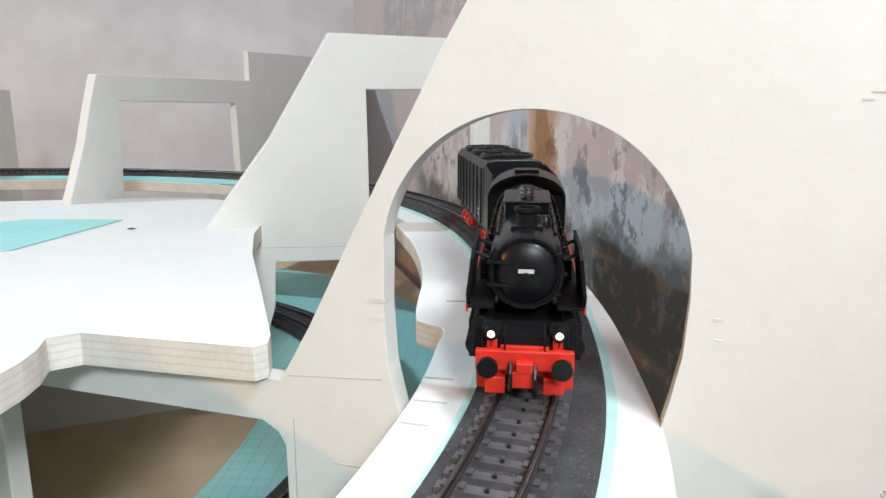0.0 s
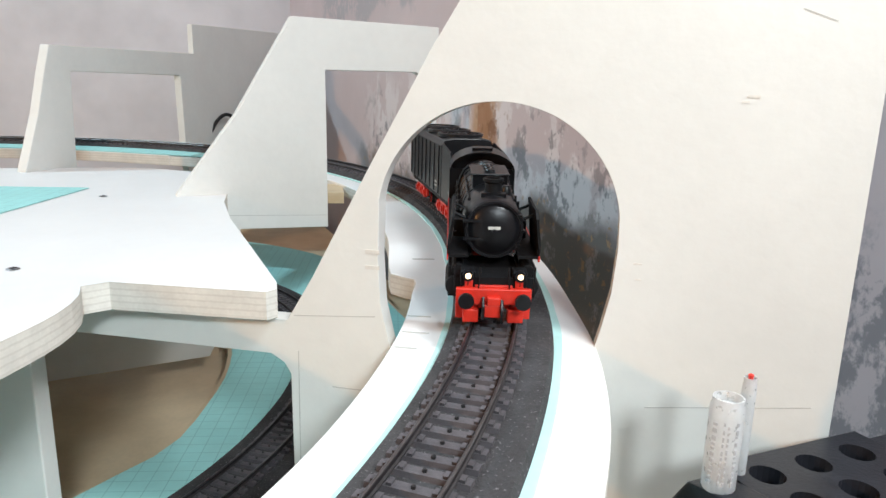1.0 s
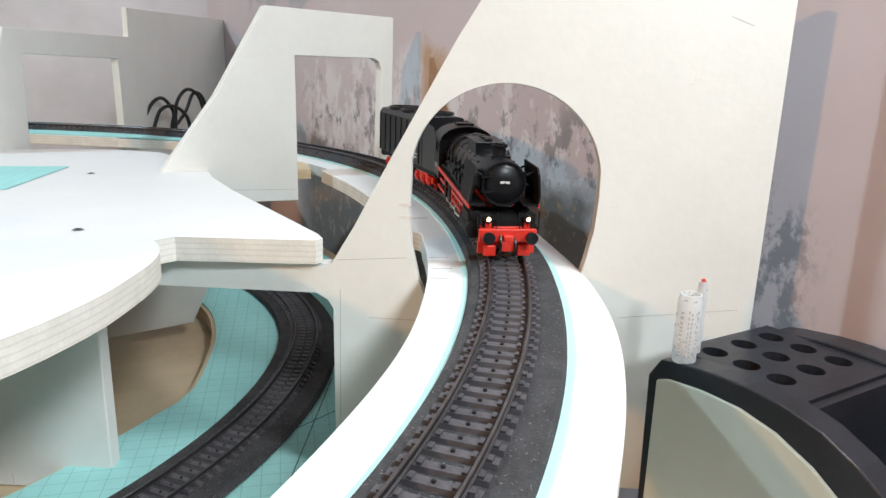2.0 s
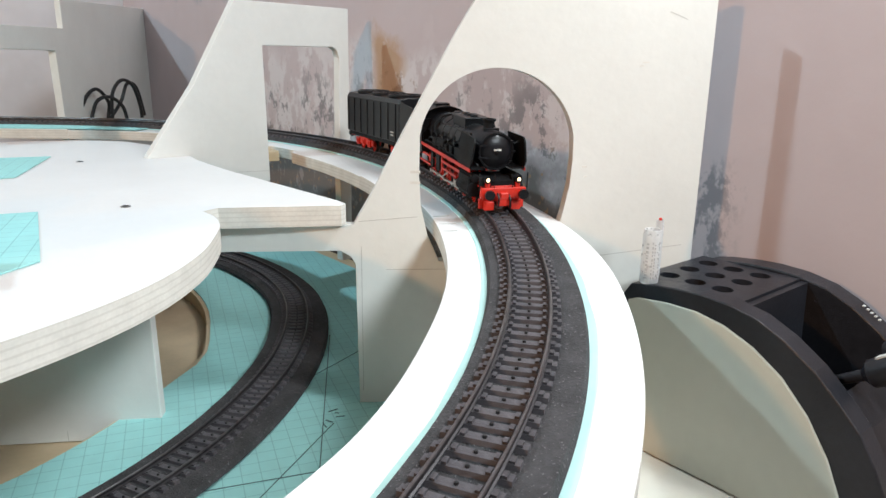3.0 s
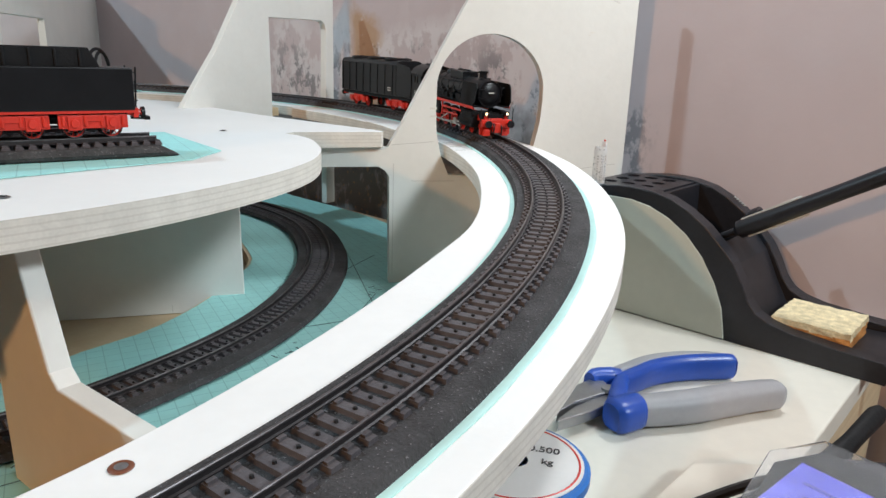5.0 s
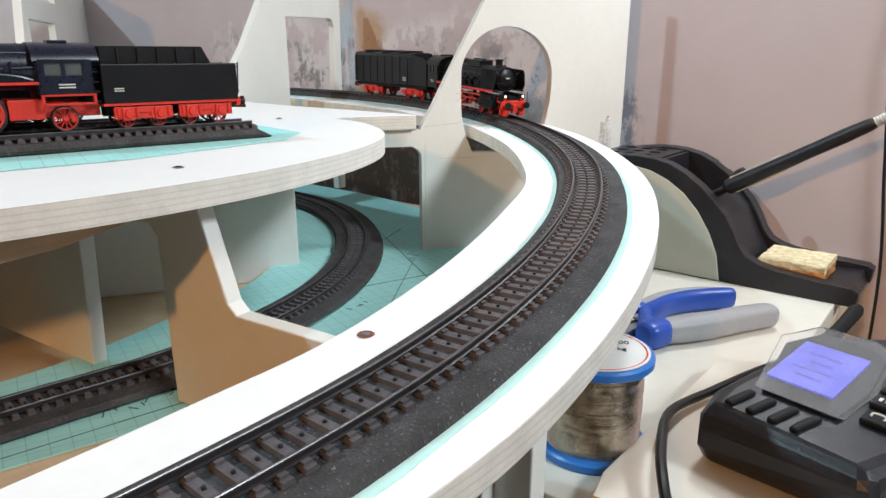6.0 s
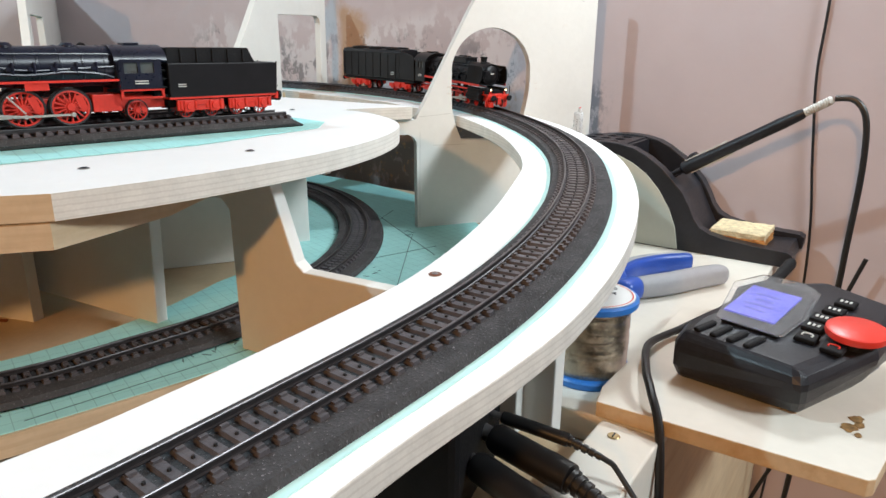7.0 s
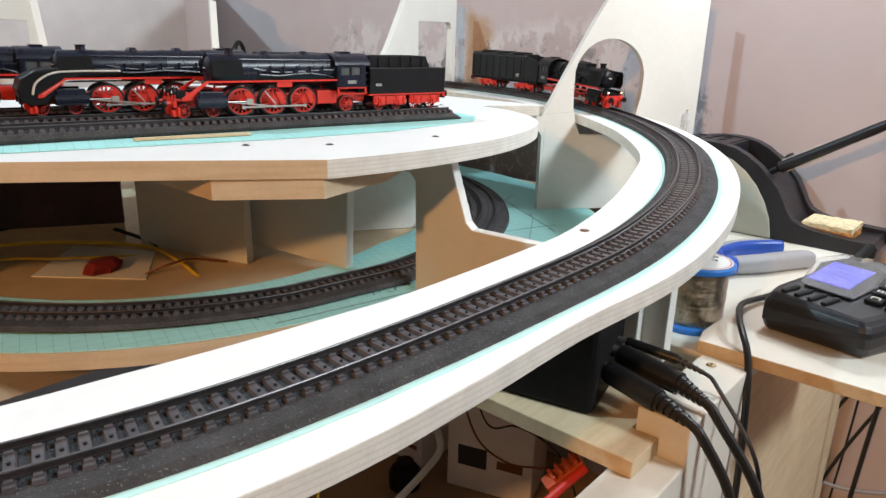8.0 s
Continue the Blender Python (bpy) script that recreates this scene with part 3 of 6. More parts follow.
def portal():
    m = upright((0.290, 0.362), (0.8268, -0.5628))
    outline = [(-0.30, 0.8535), (-0.010, 0.8535), (-0.004, 0.850), (-0.001, 0.845)]
    outline += [(0.0, BASE_Z), (0.15, BASE_Z), (0.2136, BASE_Z), (0.2136, 1.0145), (0.0765, 1.0115), (0.0588, 0.982), (0.0405, 0.948), (0.024, 0.917), (0.010, 0.890), (0.003, 0.878), (-0.002, 0.8695), (-0.30, 0.8695)]
    arch = [(0.0435, 0.862), (0.0393, 0.880), (0.0381, 0.900), (0.0385, 0.916)] + [(0.0850 + 0.0470 * math.cos(radians(a)), 0.9165 + 0.0465 * math.sin(radians(a))) for a in range(172, 4, -4)] + [(0.1319, 0.910), (0.1308, 0.893), (0.1277, 0.877), (0.1235, 0.860)]
    # the hole goes down to the underside of the track bed
    arch = [(0.0505, 0.846)] + arch + [(0.118, 0.844)]
    marks = [(0.0358, 0.9020, 0.006, 0.0016), (0.0358, 0.8955, 0.006, 0.0016), (0.173, 0.9672, 0.0042, 0.0008), (0.1705, 0.9652, 0.0026, 0.0006), (0.1395, 0.905, 0.003, 0.0007), (0.1402, 0.899, 0.0022, 0.0006)]
    panel("arched_portal_panel", m, outline, [arch], "cream plywood panel with an arched tunnel opening", marks, PORTAL_LINES)


def second_pillar():
    m = upright((0.341, 0.649), (0.120, 0.0149))
    outline = [(-0.38, BASE_Z), (-0.075, BASE_Z), (-0.06, 0.78), (-0.048, 0.82), (-0.046, 0.8540), (0.028, 0.8505), (0.0275, 0.94), (0.027, 0.981), (0.110, 0.982), (0.116, 0.979), (0.1185, 0.972), (0.116, 0.86), (0.116, BASE_Z), (0.131, BASE_Z), (0.132, 1.021), (0.0, 1.021), (-0.046, 0.945), (-0.093, 0.8835), (-0.093, 0.8705), (-0.38, 0.8705)]
    panel("window_pillar_panel", m, outline, [], "cream plywood pillar with slanted edge and square opening", lines=[(-0.085, 0.8675, 0.027, 0.861)])


def third_pillar():
    m = upright((0.140, 0.849), (0.506, 0.862))
    outline = [(-0.20, BASE_Z), (0.0, BASE_Z), (0.0, 0.868), (0.030, 0.868), (0.031, 0.90), (0.034, 0.9765), (0.249, 0.978), (0.254, 0.868), (0.254, BASE_Z), (0.765, BASE_Z), (0.765, 1.068), (0.287, 1.046), (0.288, 1.008), (0.006, 1.0005), (-0.004, 0.975), (-0.018, 0.935), (-0.041, 0.885), (-0.041, 0.8705), (-0.20, 0.8705)]
    cut = outline.index((0.287, 1.046))
    rear = panel("tall_rear_panel", m, [p for p in outline if p[0] < 0.26 or p == (0.288, 1.008)] [:8] + [(0.287, BASE_Z), (0.288, 1.008)] + outline[cut + 2:], [], "cream plywood panel with track opening and tall outer part")
    bm = bmesh.new()
    slab(bm, [(0.2885, BASE_Z), (0.765, BASE_Z), (0.765, 1.068), (0.2885, 1.046)], [], m, -THICK / 2 + 0.001, THICK / 2 - 0.001)
    part("outer_board", bm, [CREAM], rear, "taller outer board", world=True, bevel=0.0008)
    m4 = upright((-0.08, 0.90), (0.06, 1.0))
    outline = [(0.0, BASE_Z), (0.015, BASE_Z), (0.03, 0.868), (0.045, 0.868), (0.04, 0.965), (0.25, 0.968), (0.25, BASE_Z), (0.40, BASE_Z), (0.40, 1.0), (0.02, 1.0), (-0.02, 0.88), (-0.02, 0.87), (0.0, 0.87)]
    panel("left_rear_panel", m4, outline, [], "cream plywood panel with track opening behind the deck")


def bracket_panel():
    m = upright((-0.024, 0.238), (0.0938, -0.9956))
    z_bed = 0.8285
    outline = [(-0.26, BASE_Z), (-0.115, BASE_Z), (-0.110, 0.846), (-0.104, 0.852), (-0.040, 0.852), (-0.034, 0.846), (-0.032, BASE_Z), (0.165, BASE_Z - 0.005), (0.165, z_bed + 0.002), (0.110, z_bed), (0.108, 0.814), (0.024, 0.814), (0.018, 0.819), (0.0, 0.870), (-0.26, 0.870)]
    panel("low_bracket_panel", m, outline, [], "cream plywood bracket with low arm under the track bed")


def deck_leg():
    m = upright((0.1825, 0.4205), (0.845, -0.535))
    outline = [(-0.26, 0.7375), (-0.022, 0.7375), (-0.022, BASE_Z), (0.0, BASE_Z), (-0.001, 0.862), (-0.006, 0.8703), (-0.26, 0.8703)]
    panel("deck_leg_panel", m, outline, [], "cream plywood leg board standing under the white deck", lines=[(-0.056, 0.739, -0.056, 0.745)])


portal()
deck_leg()
second_pillar()
third_pillar()
bracket_panel()

# ---- the base board ----


def base_board():
    out = [(-160, 0.352), (-108, 0.352), (-100, 0.354), (-92, 0.362), (-84, 0.376), (-74, 0.400), (-66, 0.43), (-58, 0.47), (-48, 0.50), (-30, 0.51), (-12, 0.51), (10, 0.52), (22, 0.56), (40, 0.60), (70, 0.60)]
    ring = polar([(a, along(out, a)[0]) for a in range(-160, 71, 4)])
    rim = [(-160, 0.255), (-120, 0.252), (-95, 0.248), (-67, 0.249), (-57, 0.266), (-47, 0.279), (-32, 0.300), (-24, 0.318), (-14, 0.325), (-3, 0.336), (10, 0.347), (40, 0.35), (70, 0.35)]
    inner = polar([(a, along(rim, a)[0]) for a in range(70, -161, -4)])
    bm = bmesh.new()
    slab(bm, ring + inner, [], Matrix.Translation((0, 0, BASE_Z - 0.0125)), 0, 0.0125, 0, 1)
    solo("base_board", bm, [BARE, BARE], "bare plywood ring board under the lower track", "base board", at=(0, 0.3, BASE_Z - 0.0125))
    bm = bmesh.new()
    grow = lambda pts, k: [(CX + (x - CX) * k, CY + (y - CY) * k) for x, y in pts]
    slab(bm, grow(ring, 0.994) + grow(inner, 1.01), [], Matrix.Translation((0, 0, BASE_Z)), 0.0003, 0.0011)
    solo("turquoise_base_paper", bm, PAPER, "turquoise drawing paper with a pencil grid glued on the base board", "paper sheet", at=(0, 0.3, BASE_Z))
    bm = bmesh.new()
    box(bm, (-0.22, 0.92, 0.722), (1.42, 1.04, 0.03))
    solo("bench_top", bm, BARE, "bare plywood bench top under the layout", "bench", at=(-0.22, 0.85, 0.707))


base_board()


def paper_sketches():
    """Pencil strokes drawn on the base paper: a few long guide lines, small outlines and scribbled letters."""
    paper = bpy.data.objects["turquoise_base_paper"]

    def stroke(name, x0, y0, x1, y1, w=0.0006):
        bm = bmesh.new()
        n = math.hypot(x1 - x0, y1 - y0)
        box(bm, (0, 0, 0), (n, w, 0.0002), Matrix.Translation(((x0 + x1) / 2, (y0 + y1) / 2, BASE_Z + 0.0013)) @ pose(0, 0, 0, 0, 0, math.degrees(math.atan2(y1 - y0, x1 - x0))))
        part(name, bm, SKETCH, paper, world=True)

    for x0, y0, x1, y1 in ((0.10, 0.245, 0.26, 0.345), (0.215, 0.285, 0.330, 0.470), (-0.16, 0.292, -0.02, 0.262), (0.160, 0.330, 0.240, 0.300), (0.250, 0.400, 0.335, 0.430)):
        stroke("pencil_line", x0, y0, x1, y1)
    random.seed(21)
    for cx, cy, turn in ((0.140, 0.299, 25), (0.222, 0.420, 40), (-0.053, 0.284, -10), (-0.020, 0.276, -16), (-0.154, 0.309, -20), (0.262, 0.352, 50)):
        m = Matrix.Translation((cx, cy, 0)) @ pose(0, 0, 0, 0, 0, turn)
        for k in range(5):
            p = m @ Vector((-0.012 + 0.006 * k + random.uniform(-0.001, 0.001), random.uniform(-0.003, 0.003), 0))
            q = p + m.to_3x3() @ Vector((random.uniform(-0.004, 0.005), random.choice((-1, 1)) * random.uniform(0.002, 0.006), 0))
            stroke("pencil_mark", p.x, p.y, q.x, q.y, 0.0008)


paper_sketches()

# ---- locomotives: x ahead from the buffers, y to the left, z up from the rails ----


def back_frame(x, z, y=0.0):
    """A frame whose z axis runs backwards along the locomotive."""
    return axis_frame((x, y, z), (x - 1, y, z))


def wheel(parent, x, y, r, spokes=12, label=""):
    s = 1 if y > 0 else -1
    bm = bmesh.new()
    m = Matrix.Translation((x, y, r)) @ pose(0, 0, 0, -90 * s)
    lathe(bm, [(r * 0.89, 0.0008), (r * 0.90, 0.0011), (r * 0.97, 0.0012), (r, 0.0006), (r, -0.0012), (r * 1.05, -0.0014), (r * 1.05, -0.0020), (r * 0.80, -0.0020), (r * 0.80, -0.0010)], m, 28, 1)
    lathe(bm, [(r * 0.80, -0.0010), (r * 0.80, 0.0009), (r * 0.89, 0.0008)], m, 28)
    lathe(bm, [(0, 0.0016), (r * 0.20, 0.0016), (r * 0.24, -0.0010), (0, -0.0010)], m, 12)
    for k in range(spokes):
        box(bm, (r * 0.5, 0, 0), (r * 0.66, r * 0.075, 0.0012), m @ pose(0, 0, 0, 0, 0, 360 * k / spokes))
    if r > 0.0065:
        box(bm, (r * 0.56, 0, 0.0002), (r * 0.36, r * 0.9, 0.0012), m @ pose(0, 0, 0, 0, 0, 200))
    w = part("wheel", bm, [RED, RAILSIDE], parent, label or "red spoked wheel with a dark tyre")
    return w


def buffer(parent, x, y, z, ahead=1):
    bm = bmesh.new()
    rod(bm, (x - ahead * 0.003, y, z), (x + ahead * 0.004, y, z), 0.0016, 10, 1)
    rod(bm, (x + ahead * 0.004, y, z), (x + ahead * 0.0058, y, z), 0.0030, 16, 0)
    part("buffer", bm, [BLACK, RED], parent, "black buffer plate on a red sleeve", round_=True)


def lamp(parent, x, y, z, lit=True):
    bm = bmesh.new()
    rod(bm, (x - 0.003, y, z), (x, y, z), 0.0021, 14)
    rod(bm, (x - 0.0015, y, z - 0.004), (x - 0.0015, y, z), 0.0006, 6)
    ob = part("headlamp", bm, BLACK, parent, "small black headlamp", round_=True)
    bm = bmesh.new()
    lathe(bm, [(0, 0.0007), (0.0007, 0.0004), (0.0011, 0)], axis_frame((x, y, z), (x + 1, y, z)), 12)
    part("lens", bm, LAMPGLOW if lit else LABEL, ob, "lit warm white lens" if lit else "white lens")


def bars(parent, at, size, m=Matrix(), rows=1, mat=None):
    bm = bmesh.new()
    for k in range(rows):
        box(bm, (at[0], at[1], at[2] - k * size[2] * 2.2), size, m)
    part("lettering", bm, mat or LETTER, parent, "small pale lettering")


def side_rods(parent, y, xs, r, cyl_x):
    bm = bmesh.new()
    s = 1 if y > 0 else -1
    z = r * 0.62
    for a, b in zip(xs, xs[1:]):
        box(bm, ((a + b) / 2, y + s * 0.0012, z), (abs(b - a), 0.0008, 0.0014))
    for x in xs:
        rod(bm, (x, y, z), (x, y + s * 0.0022, z), 0.0014, 10)
    drive = xs[len(xs) // 2]
    p, q = Vector((drive, y + s * 0.0024, z)), Vector((cyl_x - 0.004, y + s * 0.0024, r * 1.02))
    d = q - p
    box(bm, (d.length / 2, 0, 0), (d.length, 0.0008, 0.0013), Matrix.Translation(p) @ d.to_track_quat("X", "Z").to_matrix().to_4x4())
    rod(bm, (cyl_x, y + s * 0.0024, r * 1.02), (cyl_x - 0.020, y + s * 0.0024, r * 1.02), 0.0007, 8)
    box(bm, (cyl_x - 0.018, y + s * 0.0026, r * 1.02), (0.005, 0.0016, 0.0042))
    p, q = Vector((drive, y + s * 0.0034, z + 0.002)), Vector((cyl_x - 0.030, y + s * 0.0034, r * 1.7))
    d = q - p
    box(bm, (d.length / 2, 0, 0), (d.length, 0.0006, 0.0009), Matrix.Translation(p) @ d.to_track_quat("X", "Z").to_matrix().to_4x4())
    part("side_rods", bm, SILVER, parent, "bright steel side and piston rods")


def boiler_parts(t, x0, x1, r, z, mat, smokebox=0.026, fittings=True):
    bm = bmesh.new()
    n = x0 - x1
    prof = [(0, 0), (r * 0.97, 0), (r, 0.001), (r, smokebox), (r * 0.975, smokebox + 0.0004)]
    for k in (0.34, 0.45, 0.56, 0.68, 0.80, 0.92):
        g = r * (0.985 if k < 0.6 else 1.03)
        prof += [(g, n * k - 0.0007), (g * 1.03, n * k - 0.0005), (g * 1.03, n * k + 0.0005), (g, n * k + 0.0007)]
    prof += [(r * 1.03, n), (0, n)]
    lathe(bm, prof, back_frame(x0, z), 36)
    b = part("boiler", bm, mat, t, "satin black boiler with bands", round_=True)
    bm = bmesh.new()
    lathe(bm, [(0, -0.0026), (r * 0.30, -0.0024), (r * 0.66, -0.0014), (r * 0.84, 0.0), (r * 0.88, 0.0008)], back_frame(x0, z), 32)
    lathe(bm, [(r * 0.88, 0.0002), (r * 0.90, -0.0008), (r * 0.95, -0.0008), (r * 0.97, 0.0004)], back_frame(x0, z), 32)
    for a in (-0.5, 0.5):
        box(bm, (x0 + 0.0012, -r * 0.55, z + a * r * 0.6), (0.0014, r * 0.9, 0.0010))
    rod(bm, (x0 + 0.0022, 0, z), (x0 + 0.0042, 0, z), 0.0010, 8)
    for k in range(14):
        a = 2 * math.pi * k / 14
        rod(bm, (x0 - 0.0004, r * 0.93 * math.cos(a), z + r * 0.93 * math.sin(a)), (x0 + 0.0010, r * 0.93 * math.cos(a), z + r * 0.93 * math.sin(a)), r * 0.045, 6)
    for a in (-32, 0, 32):
        box(bm, (x0 + 0.0008, r * 0.96 * math.cos(radians(a)), z + r * 0.96 * math.sin(radians(a))), (0.0016, r * 0.16, 0.0008))
    door = part("smokebox_door", bm, mat, b, "domed smokebox door", round_=True)
    bars(door, (x0 + 0.0028, 0, z + 0.0012), (0.0005, r * 0.40, 0.0011))
    if fittings:
        for s in (-1, 1):
            bm = bmesh.new()
            tube(bm, [(x0 - 0.02, s * r * 0.80, z + r * 0.66), (x0 - 0.04, s * r * 0.82, z + r * 0.64), (x1 + 0.01, s * r * 0.84, z + r * 0.62), (x1 + 0.002, s * r * 0.86, z + r * 0.60)], 0.0006, 6)
            for k in range(6):
                xx = x0 - 0.02 - k * (n - 0.03) / 5
                rod(bm, (xx, s * r * 0.7, z + r * 0.58), (xx, s * r * 0.84, z + r * 0.70), 0.0004, 6)
            tube(bm, [(x0 - 0.03, s * r * 1.0, z + 0.001), (x0 - 0.05, s * r * 1.06, z - 0.002), (x0 - 0.075, s * r * 1.05, z - 0.001), (x1, s * r * 1.08, z)], 0.0008, 6)
            part("handrail", bm, mat, b, "thin black handrail and pipes", round_=True)
            bm = bmesh.new()
            for k in range(5):
                xx = x0 - 0.040 - k * (n - 0.055) / 4
                rod(bm, (xx, s * r * 0.90, z - 0.001), (xx, s * r * 1.22, z - 0.001), 0.0013, 10)
                rod(bm, (xx - 0.002, s * r * 1.12, z - 0.004), (xx - 0.002, s * r * 1.12, z + 0.003), 0.0007, 8)
            tube(bm, [(x0 - 0.034, s * r * 1.10, z - 0.0035), (x0 - 0.05, s * r * 1.12, z - 0.0045), (x0 - 0.07, s * r * 1.10, z - 0.003), (x1 + 0.012, s * r * 1.13, z - 0.0045), (x1 + 0.004, s * r * 1.12, z - 0.007)], 0.0009, 6)
            part("valve_gear_pipe", bm, mat, b, "small valves and pipes along the boiler", round_=True)
    return b


def buffer_front(t, z=0.0122, w=0.0285, lit=True):
    bm = bmesh.new()
    box(bm, (-0.0016, 0, z), (0.0026, w, 0.0062))
    for s in (-1, 1):
        box(bm, (-0.004, s * 0.0105, z - 0.0066), (0.0018, 0.0075, 0.0062), slot=0)
        box(bm, (-0.010, s * 0.0095, z + 0.0044), (0.016, 0.0030, 0.0030))
    box(bm, (-0.010, 0, z + 0.0020), (0.018, w * 0.82, 0.0016))
    box(bm, (0.0002, 0, z - 0.0050), (0.0034, 0.0072, 0.0050))
    box(bm, (-0.0055, 0, z + 0.0034), (0.007, w * 0.50, 0.0012))
    box(bm, (0.0004, 0, z - 0.0012), (0.0036, 0.0050, 0.0032))
    for s in (-1, 1):
        box(bm, (-0.0030, s * 0.0085, z - 0.0078), (0.0050, 0.0060, 0.0052))
    part("buffer_beam", bm, RED, t, "red buffer beam with guard irons", bevel=0.0004)
    for s in (-1, 1):
        bm = bmesh.new()
        rod(bm, (-0.0012, s * 0.0056, z + 0.0075), (-0.0020, s * 0.0053, z + 0.0110), 0.0004, 6)
        rod(bm, (-0.0010, s * 0.0058, z + 0.0030), (-0.0012, s * 0.0056, z + 0.0075), 0.0003, 6)
        part("lamp_iron", bm, MATTE, t, "thin upright lamp iron")
        bm = bmesh.new()
        box(bm, (-0.0065, s * 0.0098, z + 0.0062), (0.0070, 0.0056, 0.0060))
        part("lamp_box", bm, MATTE, t, "black box behind the headlamp", bevel=0.0005)
    for s in (-1, 1):
        buffer(t, 0.0, s * 0.0105, z)
        lamp(t, -0.001, s * 0.0098, z + 0.0078, lit)
    bm = bmesh.new()
    tube(bm, [(0.0005, 0.003, z - 0.001), (0.0034, 0.003, z - 0.004), (0.003, 0.003, z - 0.009)], 0.0007, 6)
    tube(bm, [(0.0005, -0.004, z), (0.0030, -0.004, z - 0.003), (0.0022, -0.004, z - 0.008)], 0.0006, 6)
    for s in (-1, 1):
        rod(bm, (-0.001, s * 0.0150, z + 0.002), (-0.001, s * 0.0150, z + 0.012), 0.0004, 6)
    part("coupling_hose", bm, BLACK, t, round_=True)


def cab(t, x0, x1, w, z0, z1, mat, bar_mat=LETTER):
    bm = bmesh.new()
    for s in (-1, 1):
        outline = [(x1, z0), (x0, z0), (x0, z1 - 0.0105), (x0 - 0.0006, z1 - 0.0098), (x1, z1 - 0.0098)]
        a, n, gap = (0.0030, 0.0080, 0.0096) if x0 - x1 > 0.024 else (0.0045, 0.0050, 0.0062)
        win = [[(x0 - a - k, z1 - 0.0185), (x0 - a - k, z1 - 0.0118), (x0 - a - n - k, z1 - 0.0118), (x0 - a - n - k, z1 - 0.0185)] for k in (0, gap) if x0 - a - n - 0.0015 - k > x1]
        m = upright((0, s * w / 2), (1, 0))
        slab(bm, outline, win, m, -0.0006, 0.0006)
    box(bm, (x0, 0, (z0 + z1 - 0.010) / 2), (0.0012, w - 0.0012, z1 - 0.010 - z0))
    body = part("cab", bm, mat, t, "black driver's cab with side windows")
    for s in (-1, 1):
        bm = bmesh.new()
        box(bm, ((x0 + x1) / 2, s * (w / 2 - 0.0008), z1 - 0.0152), (abs(x0 - x1) - 0.004, 0.0003, 0.0076))
        part("window_pane", bm, GLASS, body)
        bars(body, ((x0 + x1) / 2, s * (w / 2 + 0.0008), (z0 + z1 - 0.0185) / 2), (abs(x0 - x1) * 0.34, 0.0003, 0.0007), rows=2, mat=bar_mat)
    bm = bmesh.new()
    pts = [(w / 2 * 1.02, 0)] + [(w / 2 * 1.02 * math.cos(radians(a)), 0.0098 * math.sin(radians(a))) for a in range(15, 166, 15)] + [(-w / 2 * 1.02, 0)]
    low = [(y * 0.955, zz - 0.0008) for y, zz in reversed(pts)]
    slab(bm, pts + low, [], Matrix(((0, 0, -1, 0), (1, 0, 0, 0), (0, 1, 0, z1 - 0.0105), (0, 0, 0, 1))), -x0 - 0.002, -x1 + 0.004)
    box(bm, ((x0 + x1) / 2, 0, z1 - 0.0004), (0.009, 0.011, 0.0016))
    part("cab_roof", bm, mat, body, "curved black roof with a vent", round_=True)
    bm = bmesh.new()
    slab(bm, [(y, zz) for y, zz in pts] + [(-w / 2 * 0.98, -0.001), (w / 2 * 0.98, -0.001)], [], Matrix(((0, 0, -1, 0), (1, 0, 0, 0), (0, 1, 0, z1 - 0.0105), (0, 0, 0, 1))), -x0 + 0.001, -x0 + 0.002)
    part("cab_front", bm, mat, body)


def running_boards(t, x0, x1, w, z, edge):
    for s in (-1, 1):
        bm = bmesh.new()
        box(bm, ((x0 + x1) / 2, s * (w / 2 - 0.004), z), (abs(x0 - x1), 0.008, 0.0009))
        box(bm, ((x0 + x1) / 2, s * (w / 2 + 0.0002), z - 0.0006), (abs(x0 - x1), 0.0006, 0.0022), slot=1)
        part("running_board", bm, [MATTE, edge], t, "black running board with a coloured edge")


